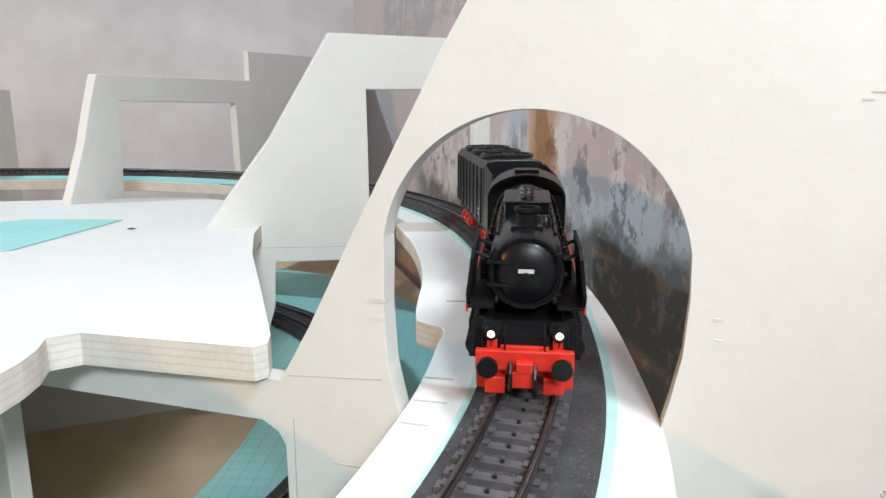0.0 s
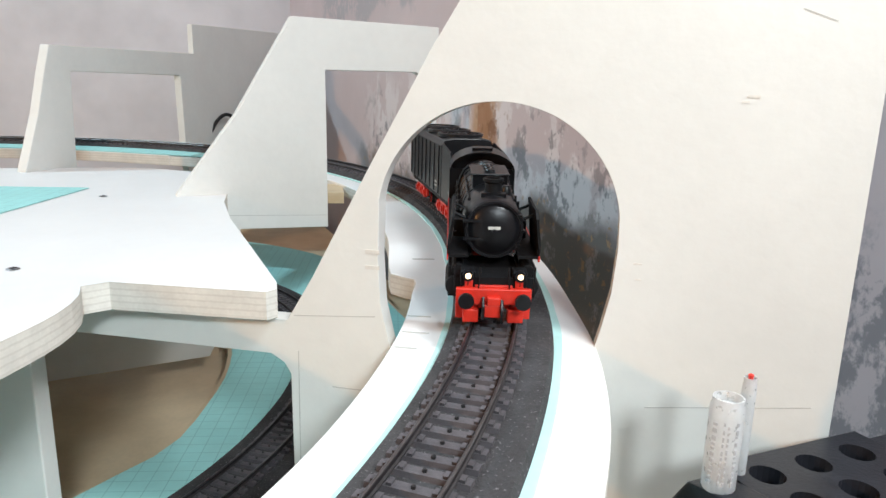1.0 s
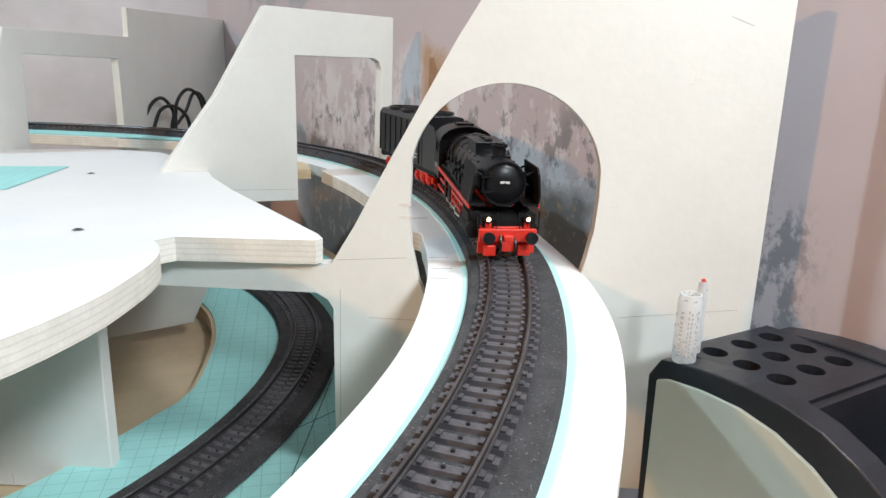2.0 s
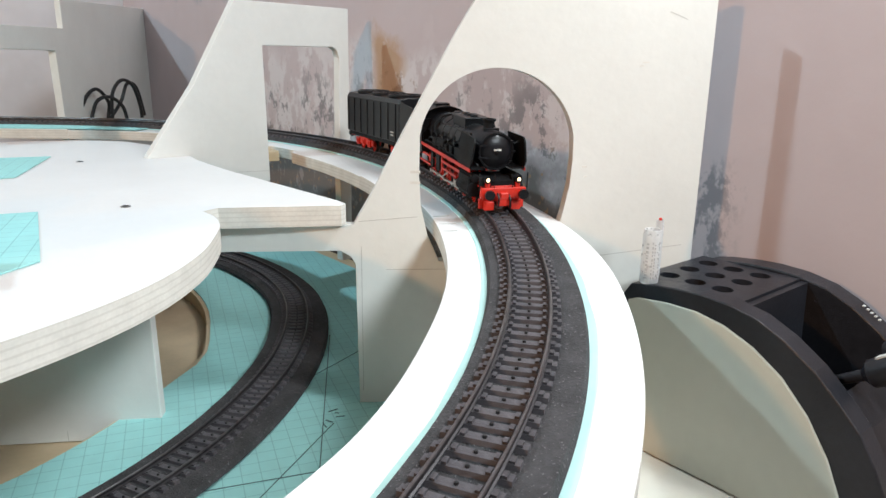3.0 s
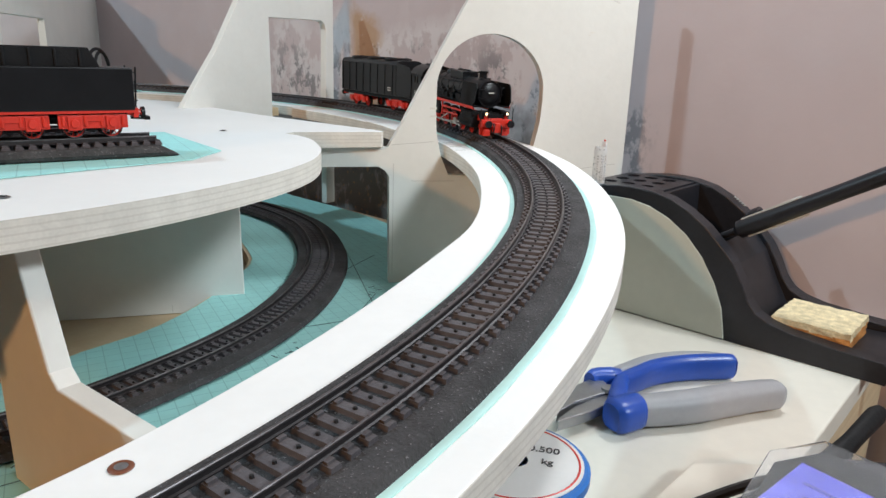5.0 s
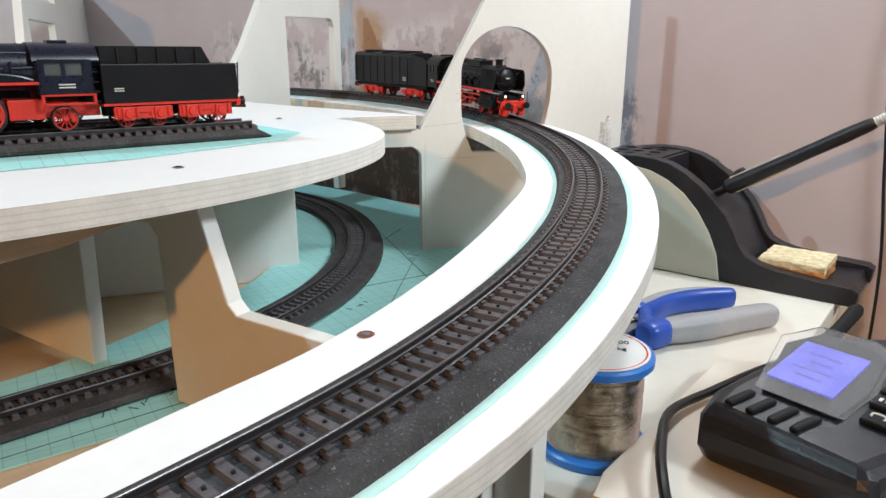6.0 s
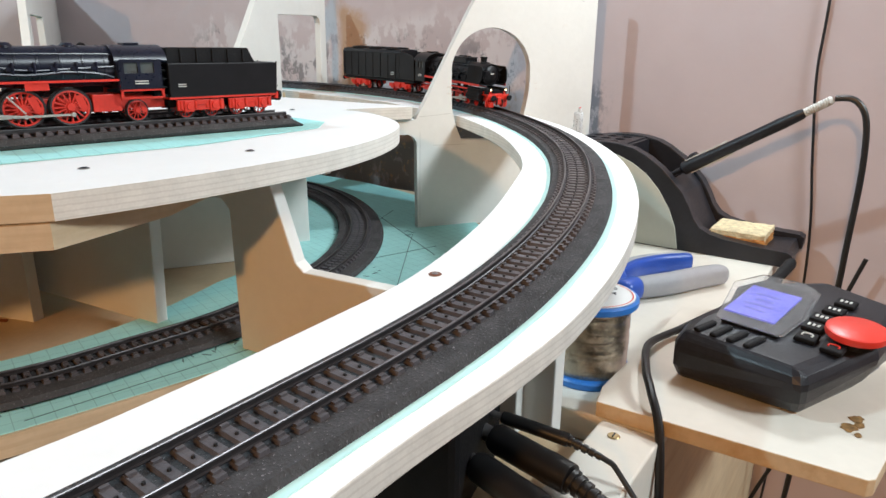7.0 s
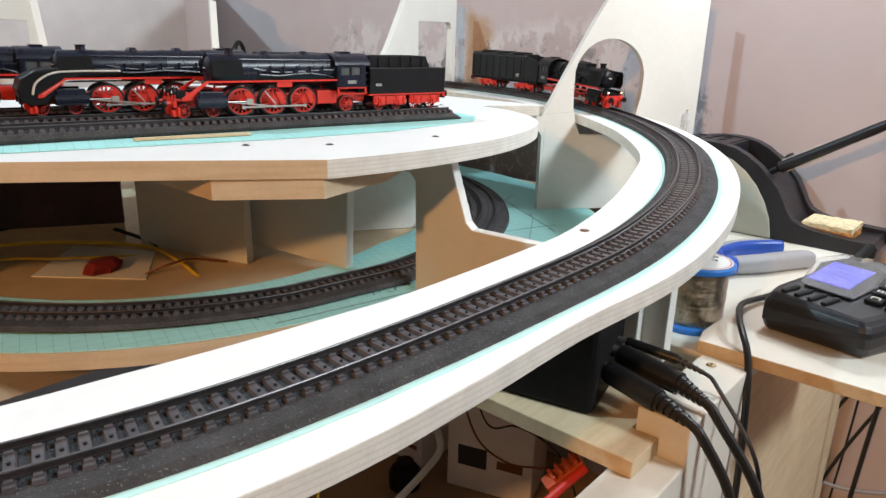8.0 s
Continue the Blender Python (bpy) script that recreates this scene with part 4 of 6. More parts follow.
def freight_loco(m):
    """Black ten-coupled goods locomotive with smoke deflectors and a red underframe."""
    t = thing("goods_locomotive", m, "black model steam locomotive with red underframe and lit headlamps", "model locomotive")
    bm = bmesh.new()
    box(bm, (-0.074, 0, 0.0095), (0.140, 0.0125, 0.0060))
    box(bm, (-0.018, 0, 0.0165), (0.030, 0.020, 0.0050), slot=1)
    part("frame_plate", bm, [RED, MATTE], t, "red underframe")
    buffer_front(t)
    b = boiler_parts(t, -0.016, -0.124, 0.0118, 0.0345, BLACK)
    bm = bmesh.new()
    lathe(bm, [(0.0040, -0.002), (0.0034, 0.001), (0.0034, 0.0044), (0.0042, 0.0050), (0.0042, 0.0062), (0.0030, 0.0062), (0.0028, 0.002)], Matrix.Translation((-0.030, 0, 0.0462)), 20)
    part("chimney", bm, MATTE, b, "short black chimney", round_=True)
    bm = bmesh.new()
    lathe(bm, [(0, 0.004), (0.0014, 0.0038), (0.0022, 0.0022), (0.0024, 0)], Matrix.Translation((-0.040, 0.006, 0.0440)), 12)
    box(bm, (-0.027, 0.0, 0.0462), (0.004, 0.010, 0.0016))
    part("blower_cover", bm, BLACK, b, round_=True)
    bm = bmesh.new()
    box(bm, (-0.066, 0, 0.0468), (0.026, 0.0155, 0.0060))
    box(bm, (-0.066, 0, 0.0500), (0.0275, 0.0170, 0.0008))
    for k in range(3):
        lathe(bm, [(0, 0.0016), (0.0022, 0.0014), (0.0026, 0)], Matrix.Translation((-0.058 - k * 0.008, 0, 0.0503)), 12)
    part("dome_casing", bm, BLACK, b, "flat black casing over the domes", bevel=0.0006)
    bm = bmesh.new()
    lathe(bm, [(0, 0.0046), (0.0028, 0.0040), (0.0046, 0.0020), (0.0050, -0.001)], Matrix.Translation((-0.092, 0, 0.0462)), 18)
    tube(bm, [(-0.094, 0.004, 0.048), (-0.099, 0.009, 0.046), (-0.103, 0.012, 0.040), (-0.104, 0.0128, 0.033)], 0.0008, 6)
    tube(bm, [(-0.094, -0.004, 0.048), (-0.099, -0.009, 0.046), (-0.103, -0.012, 0.040), (-0.104, -0.0128, 0.033)], 0.0008, 6)
    part("rear_dome", bm, BLACK, b, round_=True)
    running_boards(t, -0.012, -0.124, 0.0352, 0.0246, RED)
    for s in (-1, 1):
        bm = bmesh.new()
        slab(bm, [(-0.013, 0.0245), (-0.0100, 0.0290), (-0.0090, 0.0405), (-0.011, 0.0436), (-0.036, 0.0440), (-0.037, 0.0245)], [], upright((0, s * 0.0174), (1, 0)), -0.0005, 0.0005)
        for v in bm.verts:
            v.co.y -= s * 0.0022 * max(0.0, (v.co.z - 0.030) / 0.016)
        for x in (-0.016, -0.034):
            rod(bm, (x, s * 0.0158, 0.041), (x, s * 0.0112, 0.039), 0.0006, 6)
        part("smoke_deflector", bm, MATTE, t, "black smoke deflector plate")
        bm = bmesh.new()
        box(bm, (-0.024, s * 0.0136, 0.0135), (0.019, 0.0075, 0.0125))
        rod(bm, (-0.0135, s * 0.0138, 0.0118), (-0.0365, s * 0.0138, 0.0118), 0.0046, 18)
        rod(bm, (-0.0130, s * 0.0136, 0.0188), (-0.0375, s * 0.0136, 0.0188), 0.0026, 14)
        part("cylinder", bm, MATTE, t, "black steam cylinder", bevel=0.0004)
        bm = bmesh.new()
        for k in range(5):
            box(bm, (-0.046 - k * 0.013, s * 0.0125, 0.0285), (0.009 - (k % 2) * 0.003, 0.0060, 0.0075 - (k % 3) * 0.0015))
        tube(bm, [(-0.040, s * 0.0145, 0.027), (-0.06, s * 0.0155, 0.0262), (-0.09, s * 0.0150, 0.027), (-0.12, s * 0.0155, 0.0265)], 0.0007, 6)
        rod(bm, (-0.074, s * 0.0130, 0.030), (-0.090, s * 0.0130, 0.030), 0.0032, 14)
        part("pumps_and_pipes", bm, MATTE, t, "black pumps and pipework", round_=True)
        bm = bmesh.new()
        box(bm, (-0.056, s * 0.0160, 0.0186), (0.040, 0.0009, 0.0016))
        box(bm, (-0.058, s * 0.0160, 0.0140), (0.030, 0.0009, 0.0014))
        box(bm, (-0.075, s * 0.0160, 0.0165), (0.0016, 0.0010, 0.0120))
        box(bm, (-0.113, s * 0.0160, 0.0170), (0.034, 0.0009, 0.0014))
        box(bm, (-0.118, s * 0.0160, 0.0110), (0.030, 0.0009, 0.0014))
        part("slide_bar_bracket", bm, RED, t, "red slide bars and brackets")
        bm = bmesh.new()
        box(bm, (-0.0845, s * 0.0158, 0.0165), (0.0085, 0.0016, 0.0120))
        box(bm, (-0.0990, s * 0.0158, 0.0158), (0.0060, 0.0016, 0.0105))
        part("step_plate", bm, MATTE, t)
        for x in (-0.045, -0.0625, -0.080, -0.0975, -0.115):
            wheel(t, x, s * 0.0088, 0.0080)
        wheel(t, -0.028, s * 0.0080, 0.0050, 9)
        side_rods(t, s * 0.0108, (-0.045, -0.0625, -0.080, -0.0975, -0.115), 0.0080, -0.034)
    cab(t, -0.124, -0.146, 0.0340, 0.0170, 0.0515, BLACK)
    return t


def condenser_tender(m):
    """Long black ribbed tender with three round fans on its roof, on red bogies."""
    t = thing("ribbed_tender", m, "long black ribbed model tender with round roof fans on red bogies", "model tender")
    bm = bmesh.new()
    box(bm, (-0.014, 0, 0.029), (0.026, 0.0330, 0.026))
    slab(bm, [(-0.001, 0.016), (-0.001, 0.042), (-0.004, 0.046), (-0.028, 0.050), (-0.028, 0.016)], [], upright((0, -0.0166), (1, 0)), -0.0008, 0)
    slab(bm, [(-0.001, 0.016), (-0.001, 0.042), (-0.004, 0.046), (-0.028, 0.050), (-0.028, 0.016)], [], upright((0, 0.0166), (1, 0)), 0, 0.0008)
    part("coal_bunker", bm, BLACK, t, "black sheet metal coal bunker", bevel=0.0005)
    bm = bmesh.new()
    pts = [(0.0168, 0.016), (0.0168, 0.0475), (0.0145, 0.0510), (0.009, 0.0520), (-0.009, 0.0520), (-0.0145, 0.0510), (-0.0168, 0.0475), (-0.0168, 0.016)]
    slab(bm, pts, [], Matrix(((0, 0, -1, 0), (1, 0, 0, 0), (0, 1, 0, 0), (0, 0, 0, 1))), 0.028, 0.142)
    body = part("tender_body", bm, BLACK, t, "satin black tender body", bevel=0.0006)
    for k in range(8):
        for s in (-1, 1):
            bm = bmesh.new()
            box(bm, (-0.035 - k * 0.0148, s * 0.0170, 0.0320), (0.0014, 0.0008, 0.0300))
            part("rib", bm, BLACK, body)
    for k in range(3):
        x = -0.050 - k * 0.034
        bm = bmesh.new()
        lathe(bm, [(0.0148, 0.0), (0.0148, 0.0016), (0.0138, 0.0020), (0.0132, 0.0016), (0.0132, -0.0002)], Matrix.Translation((x, 0, 0.0520)), 32)
        for a in range(0, 180, 30):
            box(bm, (0, 0, 0.0012), (0.0265, 0.0007, 0.0006), Matrix.Translation((x, 0, 0.0520)) @ pose(0, 0, 0, 0, 0, a))
        lathe(bm, [(0, 0.0018), (0.0022, 0.0018), (0.0024, 0)], Matrix.Translation((x, 0, 0.0520)), 12)
        lathe(bm, [(0, 0.0003), (0.0132, 0.0003)], Matrix.Translation((x, 0, 0.0520)), 32, 1)
        part("roof_fan", bm, [BLACK, INK], body, "round black fan grille", round_=True)
    bm = bmesh.new()
    box(bm, (-0.072, 0, 0.0140), (0.138, 0.030, 0.0030))
    part("underframe", bm, MATTE, t)
    for c in (-0.030, -0.108):
        bm = bmesh.new()
        box(bm, (c, 0, 0.0100), (0.010, 0.0262, 0.0040))
        for s in (-1, 1):
            box(bm, (c, s * 0.0132, 0.0085), (0.040, 0.0018, 0.0046))
            for k in (-0.013, 0.0, 0.013):
                box(bm, (c + k, s * 0.0142, 0.0078), (0.0060, 0.0022, 0.0062))
                rod(bm, (c + k, s * 0.0150, 0.0080), (c + k, s * 0.0162, 0.0080), 0.0020, 10)
            box(bm, (c, s * 0.0140, 0.0118), (0.020, 0.0016, 0.0018))
        bogie = part("bogie", bm, RED, t, "red bogie frame with axle boxes", bevel=0.0003)
        for k in (-0.013, 0.013):
            for s in (-1, 1):
                wheel(bogie, c + k, s * 0.0086, 0.0055, 9)
    for s in (-1, 1):
        buffer(t, -0.142, s * 0.0105, 0.0122, -1)
        bars(t, (-0.040, s * 0.0176, 0.0240), (0.006, 0.0003, 0.0011), rows=2)
    return t


def express_loco(m, streamlined=False):
    """Blue-black express locomotive with large red spoked wheels; streamlined: a rounded nose with pale stripes."""
    kind = "streamlined_locomotive" if streamlined else "express_locomotive"
    label = "blue-black model locomotive with rounded nose and pale stripes" if streamlined else "blue-black model express locomotive with large red wheels on the deck"
    t = thing(kind, m, label, "model locomotive", "locomotives parked on the deck")
    bm = bmesh.new()
    box(bm, (-0.080, 0, 0.0125), (0.150, 0.0125, 0.0085))
    part("frame_plate", bm, RED, t, "red underframe", bevel=0.0004)
    bm = bmesh.new()
    box(bm, (-0.1195, 0, 0.0130), (0.0175, 0.0200, 0.0110))
    part("ash_pan", bm, RED, t, "red painted ash pan", bevel=0.0004)
    buffer_front(t, lit=False)
    front = -0.030 if not streamlined else -0.022
    b = boiler_parts(t, front, -0.128, 0.0122, 0.0360, BLUEBLACK, fittings=True)
    bm = bmesh.new()
    lathe(bm, [(0.0042, -0.002), (0.0036, 0.001), (0.0036, 0.0032), (0.0044, 0.0040), (0.0030, 0.0040), (0.0028, 0.001)], Matrix.Translation((front - 0.016, 0, 0.0480)), 20)
    part("chimney", bm, BLUEBLACK, b, round_=True)
    for x in (-0.072, -0.104):
        bm = bmesh.new()
        lathe(bm, [(0, 0.0026), (0.0030, 0.0022), (0.0046, 0.0006), (0.0050, -0.002)], Matrix.Translation((x, 0, 0.0480)), 18)
        part("dome", bm, BLUEBLACK, b, round_=True)
    for s in (-1, 1):
        bm = bmesh.new()
        slab(bm, [(front + 0.001, 0.0315), (front + 0.002, 0.0415), (front + 0.000, 0.0435), (front - 0.020, 0.0440), (front - 0.021, 0.0315)], [], upright((0, s * 0.0155), (1, 0)), -0.0005, 0.0005)
        for x in (front - 0.006, front - 0.016):
            rod(bm, (x, s * 0.0155, 0.040), (x, s * 0.0112, 0.039), 0.0006, 6)
        part("smoke_deflector", bm, MATTE, t, "small black smoke deflector")
        bm = bmesh.new()
        box(bm, (-0.0265, s * 0.0142, 0.0140), (0.018, 0.0070, 0.0120))
        rod(bm, (-0.0160, s * 0.0142, 0.0125), (-0.0375, s * 0.0142, 0.0125), 0.0046, 18)
        part("cylinder", bm, BLUEBLACK, t, "dark steam cylinder", bevel=0.0004)
        bm = bmesh.new()
        slab(bm, [(-0.006, 0.0140), (-0.006, 0.0158), (-0.024, 0.0282), (-0.131, 0.0282), (-0.131, 0.0268), (-0.0250, 0.0268), (-0.009, 0.0140)], [], upright((0, s * 0.0162), (1, 0)), -0.0009, 0.0009)
        box(bm, (-0.082, s * 0.0158, 0.0248), (0.012, 0.0010, 0.0044))
        part("running_board", bm, RED, t, "red running board valance")
        bm = bmesh.new()
        for z, n in ((0.0238, 0.010), (0.0208, 0.026), (0.0158, 0.026)):
            box(bm, (-0.126 - n / 2, s * 0.0163, z), (n, 0.0014, 0.0012))
        for x in (-0.1268, -0.1512):
            box(bm, (x, s * 0.0163, 0.0183), (0.0014, 0.0014, 0.0062))
        part("cab_step", bm, RED, t, "red step frame under the cab")
        for x in (-0.0505, -0.0750, -0.0995):
            wheel(t, x, s * 0.0088, 0.0115, 16)
        for x in (-0.008, -0.029):
            wheel(t, x, s * 0.0080, 0.0058, 9)
        wheel(t, -0.137, s * 0.0080, 0.0072, 12)
        side_rods(t, s * 0.0110, (-0.0505, -0.0750, -0.0995), 0.0115, -0.037)
    cab(t, -0.126, -0.151, 0.0340, 0.0216, 0.0500, BLUEBLACK)
    if streamlined:
        bm = bmesh.new()
        for s in (-1, 1):
            outline = [(0.004, 0.012), (0.006, 0.020), (0.0035, 0.0275), (-0.006, 0.0335), (-0.020, 0.0355), (-0.062, 0.0355), (-0.062, 0.0300), (-0.034, 0.0290), (-0.022, 0.0240), (-0.016, 0.0150), (-0.012, 0.0090), (0.000, 0.0085)]
            slab(bm, outline, [], upright((0, s * 0.0135), (1, 0)), -0.0025, 0.0025)
        slab(bm, [(0.004, 0.012), (0.006, 0.020), (0.0035, 0.0275), (-0.006, 0.0335), (-0.020, 0.0355), (-0.020, 0.030), (-0.008, 0.012)], [], upright((0, 0), (1, 0)), -0.0125, 0.0125)
        nose = part("nose_casing", bm, BLACK, t, "black rounded nose casing", bevel=0.0020)
        for s in (-1, 1):
            for z, x0, bend in ((0.0330, -0.060, 0.0), (0.0268, -0.060, 0.006)):
                bm = bmesh.new()
                y = s * 0.0164
                tube(bm, [(x0, y, z), (-0.03, y, z), (-0.016 - bend, y, z - 0.0015), (-0.006 - bend, y, z - 0.008), (-0.003 - bend, y, z - 0.0165 + bend)], 0.0008, 6)
                part("stripe", bm, LETTER, nose, "pale grey stripe", round_=True)
    stretch(t, 1.08)
    return t


def stretch(t, k):
    """Draws a vehicle out or in along its length by k; wheels, domes and other small parts keep their shape."""
    for ob in t.children_recursive:
        xs = [v.co.x for v in ob.data.vertices]
        mid = (min(xs) + max(xs)) / 2
        small = max(xs) - min(xs) < 0.018
        for v in ob.data.vertices:
            v.co.x = v.co.x + mid * (k - 1) if small else v.co.x * k


def box_tender(m):
    """Black tender with a narrower coal box, red bogies and a pale inscription."""
    t = thing("coal_tender", m, "black model tender with coal box and red bogies", "model tender", "tenders parked on the deck")
    bm = bmesh.new()
    box(bm, (-0.048, 0, 0.0262), (0.092, 0.0335, 0.0226))
    body = part("tender_body", bm, BLACK, t, "black water tank with riveted sides", bevel=0.0007)
    bm = bmesh.new()
    slab(bm, [(-0.003, 0.0372), (-0.003, 0.0475), (-0.071, 0.0475), (-0.077, 0.0372)], [], upright((0, 0), (1, 0)), -0.0135, 0.0135)
    for k in range(5):
        for s in (-1, 1):
            box(bm, (-0.014 - k * 0.013, s * 0.0140, 0.0420), (0.0016, 0.0012, 0.0094))
    part("coal_box", bm, MATTE, body, "matte black coal box with stays", bevel=0.0005)
    bm = bmesh.new()
    box(bm, (-0.048, 0, 0.0143), (0.093, 0.0325, 0.0014))
    part("red_sill", bm, RED, t)
    bm = bmesh.new()
    box(bm, (-0.048, 0, 0.0105), (0.086, 0.0110, 0.0062))
    part("underframe", bm, MATTE, t, "matte black underframe")
    bm = bmesh.new()
    box(bm, (0.0025, 0, 0.0250), (0.0090, 0.0200, 0.0200))
    for s in (-1, 1):
        for k in range(4):
            box(bm, (0.0015, s * 0.0135, 0.0165 + k * 0.0055), (0.0040, 0.0050, 0.0010))
    part("gangway", bm, MATTE, t, "dark gangway with footsteps at the cab end", bevel=0.0004)
    for c in (-0.027, -0.070):
        bm = bmesh.new()
        box(bm, (c, 0, 0.0100), (0.010, 0.0262, 0.0040))
        for s in (-1, 1):
            box(bm, (c, s * 0.0138, 0.0092), (0.0385, 0.0020, 0.0072))
            for k in (-0.0165, -0.0045, 0.0045, 0.0165):
                rod(bm, (c + k, s * 0.0146, 0.0068), (c + k, s * 0.0146, 0.0120), 0.0013, 8)
            for k in (-0.0105, 0.0105):
                box(bm, (c + k, s * 0.0146, 0.0085), (0.0075, 0.0024, 0.0075))
                rod(bm, (c + k, s * 0.0155, 0.0085), (c + k, s * 0.0170, 0.0085), 0.0024, 10)
            box(bm, (c, s * 0.0148, 0.0110), (0.008, 0.0016, 0.0035))
        bogie = part("bogie", bm, RED, t, "bright red bogie frame", bevel=0.0003)
        for k in (-0.0105, 0.0105):
            for s in (-1, 1):
                wheel(bogie, c + k, s * 0.0086, 0.0058, 9)
    for s in (-1, 1):
        buffer(t, -0.094, s * 0.0105, 0.0135, -1)
        bars(t, (-0.012, s * 0.0170, 0.0235), (0.0055, 0.0003, 0.0006), rows=2)
    bm = bmesh.new()
    box(bm, (-0.0945, 0, 0.0135), (0.0025, 0.030, 0.0050))
    part("buffer_beam", bm, RED, t)
    bm = bmesh.new()
    rod(bm, (-0.095, 0, 0.010), (-0.103, 0, 0.0095), 0.0012, 8)
    box(bm, (-0.103, 0, 0.0095), (0.003, 0.008, 0.002))
    for k in range(5):
        rod(bm, (-0.0945, -0.010, 0.019 + k * 0.004), (-0.0958, -0.010, 0.019 + k * 0.004), 0.0016, 8)
    part("coupling", bm, BLACK, t)
    for s in (-1, 1):
        bm = bmesh.new()
        rod(bm, (-0.0950, s * 0.0140, 0.018), (-0.0962, s * 0.0140, 0.038), 0.0005, 6)
        for k in range(4):
            box(bm, (-0.0956, s * 0.0125, 0.020 + k * 0.005), (0.0012, 0.0036, 0.0007))
        part("ladder", bm, BLACK, t, "thin black rear ladder")
    stretch(t, 0.88)
    return t


def on_rails(line, ahead, behind, lift):
    """The pose of a vehicle whose ends stand at two stations; it faces the first."""
    p, q = line.stations[ahead][1], line.stations[behind][1]
    f = (p - q).normalized()
    side = Vector((0, 0, 1)).cross(f).normalized()
    up = f.cross(side)
    o = p + up * lift
    return Matrix(((f.x, side.x, up.x, o.x), (f.y, side.y, up.y, o.y), (f.z, side.z, up.z, o.z), (0, 0, 0, 1)))


FRONT = UPPER.near(-38)
behind = lambda d: FRONT + round(d / UPPER.step)
freight_loco(on_rails(UPPER, FRONT, behind(0.148), 0.0090))
condenser_tender(on_rails(UPPER, behind(0.152), behind(0.296), 0.0090))

# ---- the sidings on the deck ----
SIDE_AT, SIDE_WAY = Vector((0.0625, 0.3426, 0)), Vector((-0.975, 0.222, 0)).normalized()
SIDE_ACROSS = Vector((0.222, 0.975, 0)).normalized()


class Siding:
    def __init__(self, offset, s0, s1, step=0.0031):
        self.step, self.stations = step, []
        s = s0
        while s <= s1:
            p = SIDE_AT + SIDE_ACROSS * offset + SIDE_WAY * s + Vector((0, 0, DECK_Z + 0.0030))
            self.stations.append((s * 1000, p, SIDE_WAY, SIDE_WAY.cross(Vector((0, 0, 1))), Vector((0, 0, 1))))
            s += step

    at_station, near = Line.at_station, Line.near


def siding(offset, s0, s1, vehicles):
    line = Siding(offset, s0, s1)
    t, inv, places = track("siding_track", line, line.stations[0][0], line.stations[-1][0], "short straight dark track on a charcoal foam strip on the deck", foam=(-0.0185, 0.0185), paper=False)
    bm = bmesh.new()
    m = Matrix(((SIDE_WAY.x, -SIDE_ACROSS.x, 0, line.stations[0][1].x), (SIDE_WAY.y, -SIDE_ACROSS.y, 0, line.stations[0][1].y), (0, 0, 1, DECK_Z), (0, 0, 0, 1)))
    n = (len(line.stations) - 1) * line.step
    slab(bm, [(-0.012, 0.001), (0.0, 0.0070), (n, 0.0070), (n + 0.01, 0.001)], [], m @ Matrix(((1, 0, 0, 0), (0, 0, 1, 0), (0, 1, 0, 0), (0, 0, 0, 1))), -0.0198, 0.0198)
    part("foam_strip", bm, FOAM, t, "charcoal foam strip with sloped ends", world=True, bevel=0.003)
    return line, t, inv, places


def parked(builder, offset, s, **kw):
    p = SIDE_AT + SIDE_ACROSS * offset + SIDE_WAY * s
    f, l = SIDE_WAY, Vector((0, 0, 1)).cross(SIDE_WAY)
    return builder(Matrix(((f.x, l.x, 0, p.x), (f.y, l.y, 0, p.y), (0, 0, 1, DECK_Z + 0.0120), (0, 0, 0, 1))), **kw)


sidings = [siding(0.0, -0.016, 0.42, ()), siding(0.055, 0.0, 0.44, ()), siding(0.110, 0.10, 0.46, ())]
parked(express_loco, 0.0, 0.244)
parked(box_tender, 0.0, 0.078)
parked(express_loco, 0.055, 0.332, streamlined=True)
parked(box_tender, 0.055, 0.152)
parked(express_loco, 0.110, 0.465)

# ---- the bench beside the layout ----


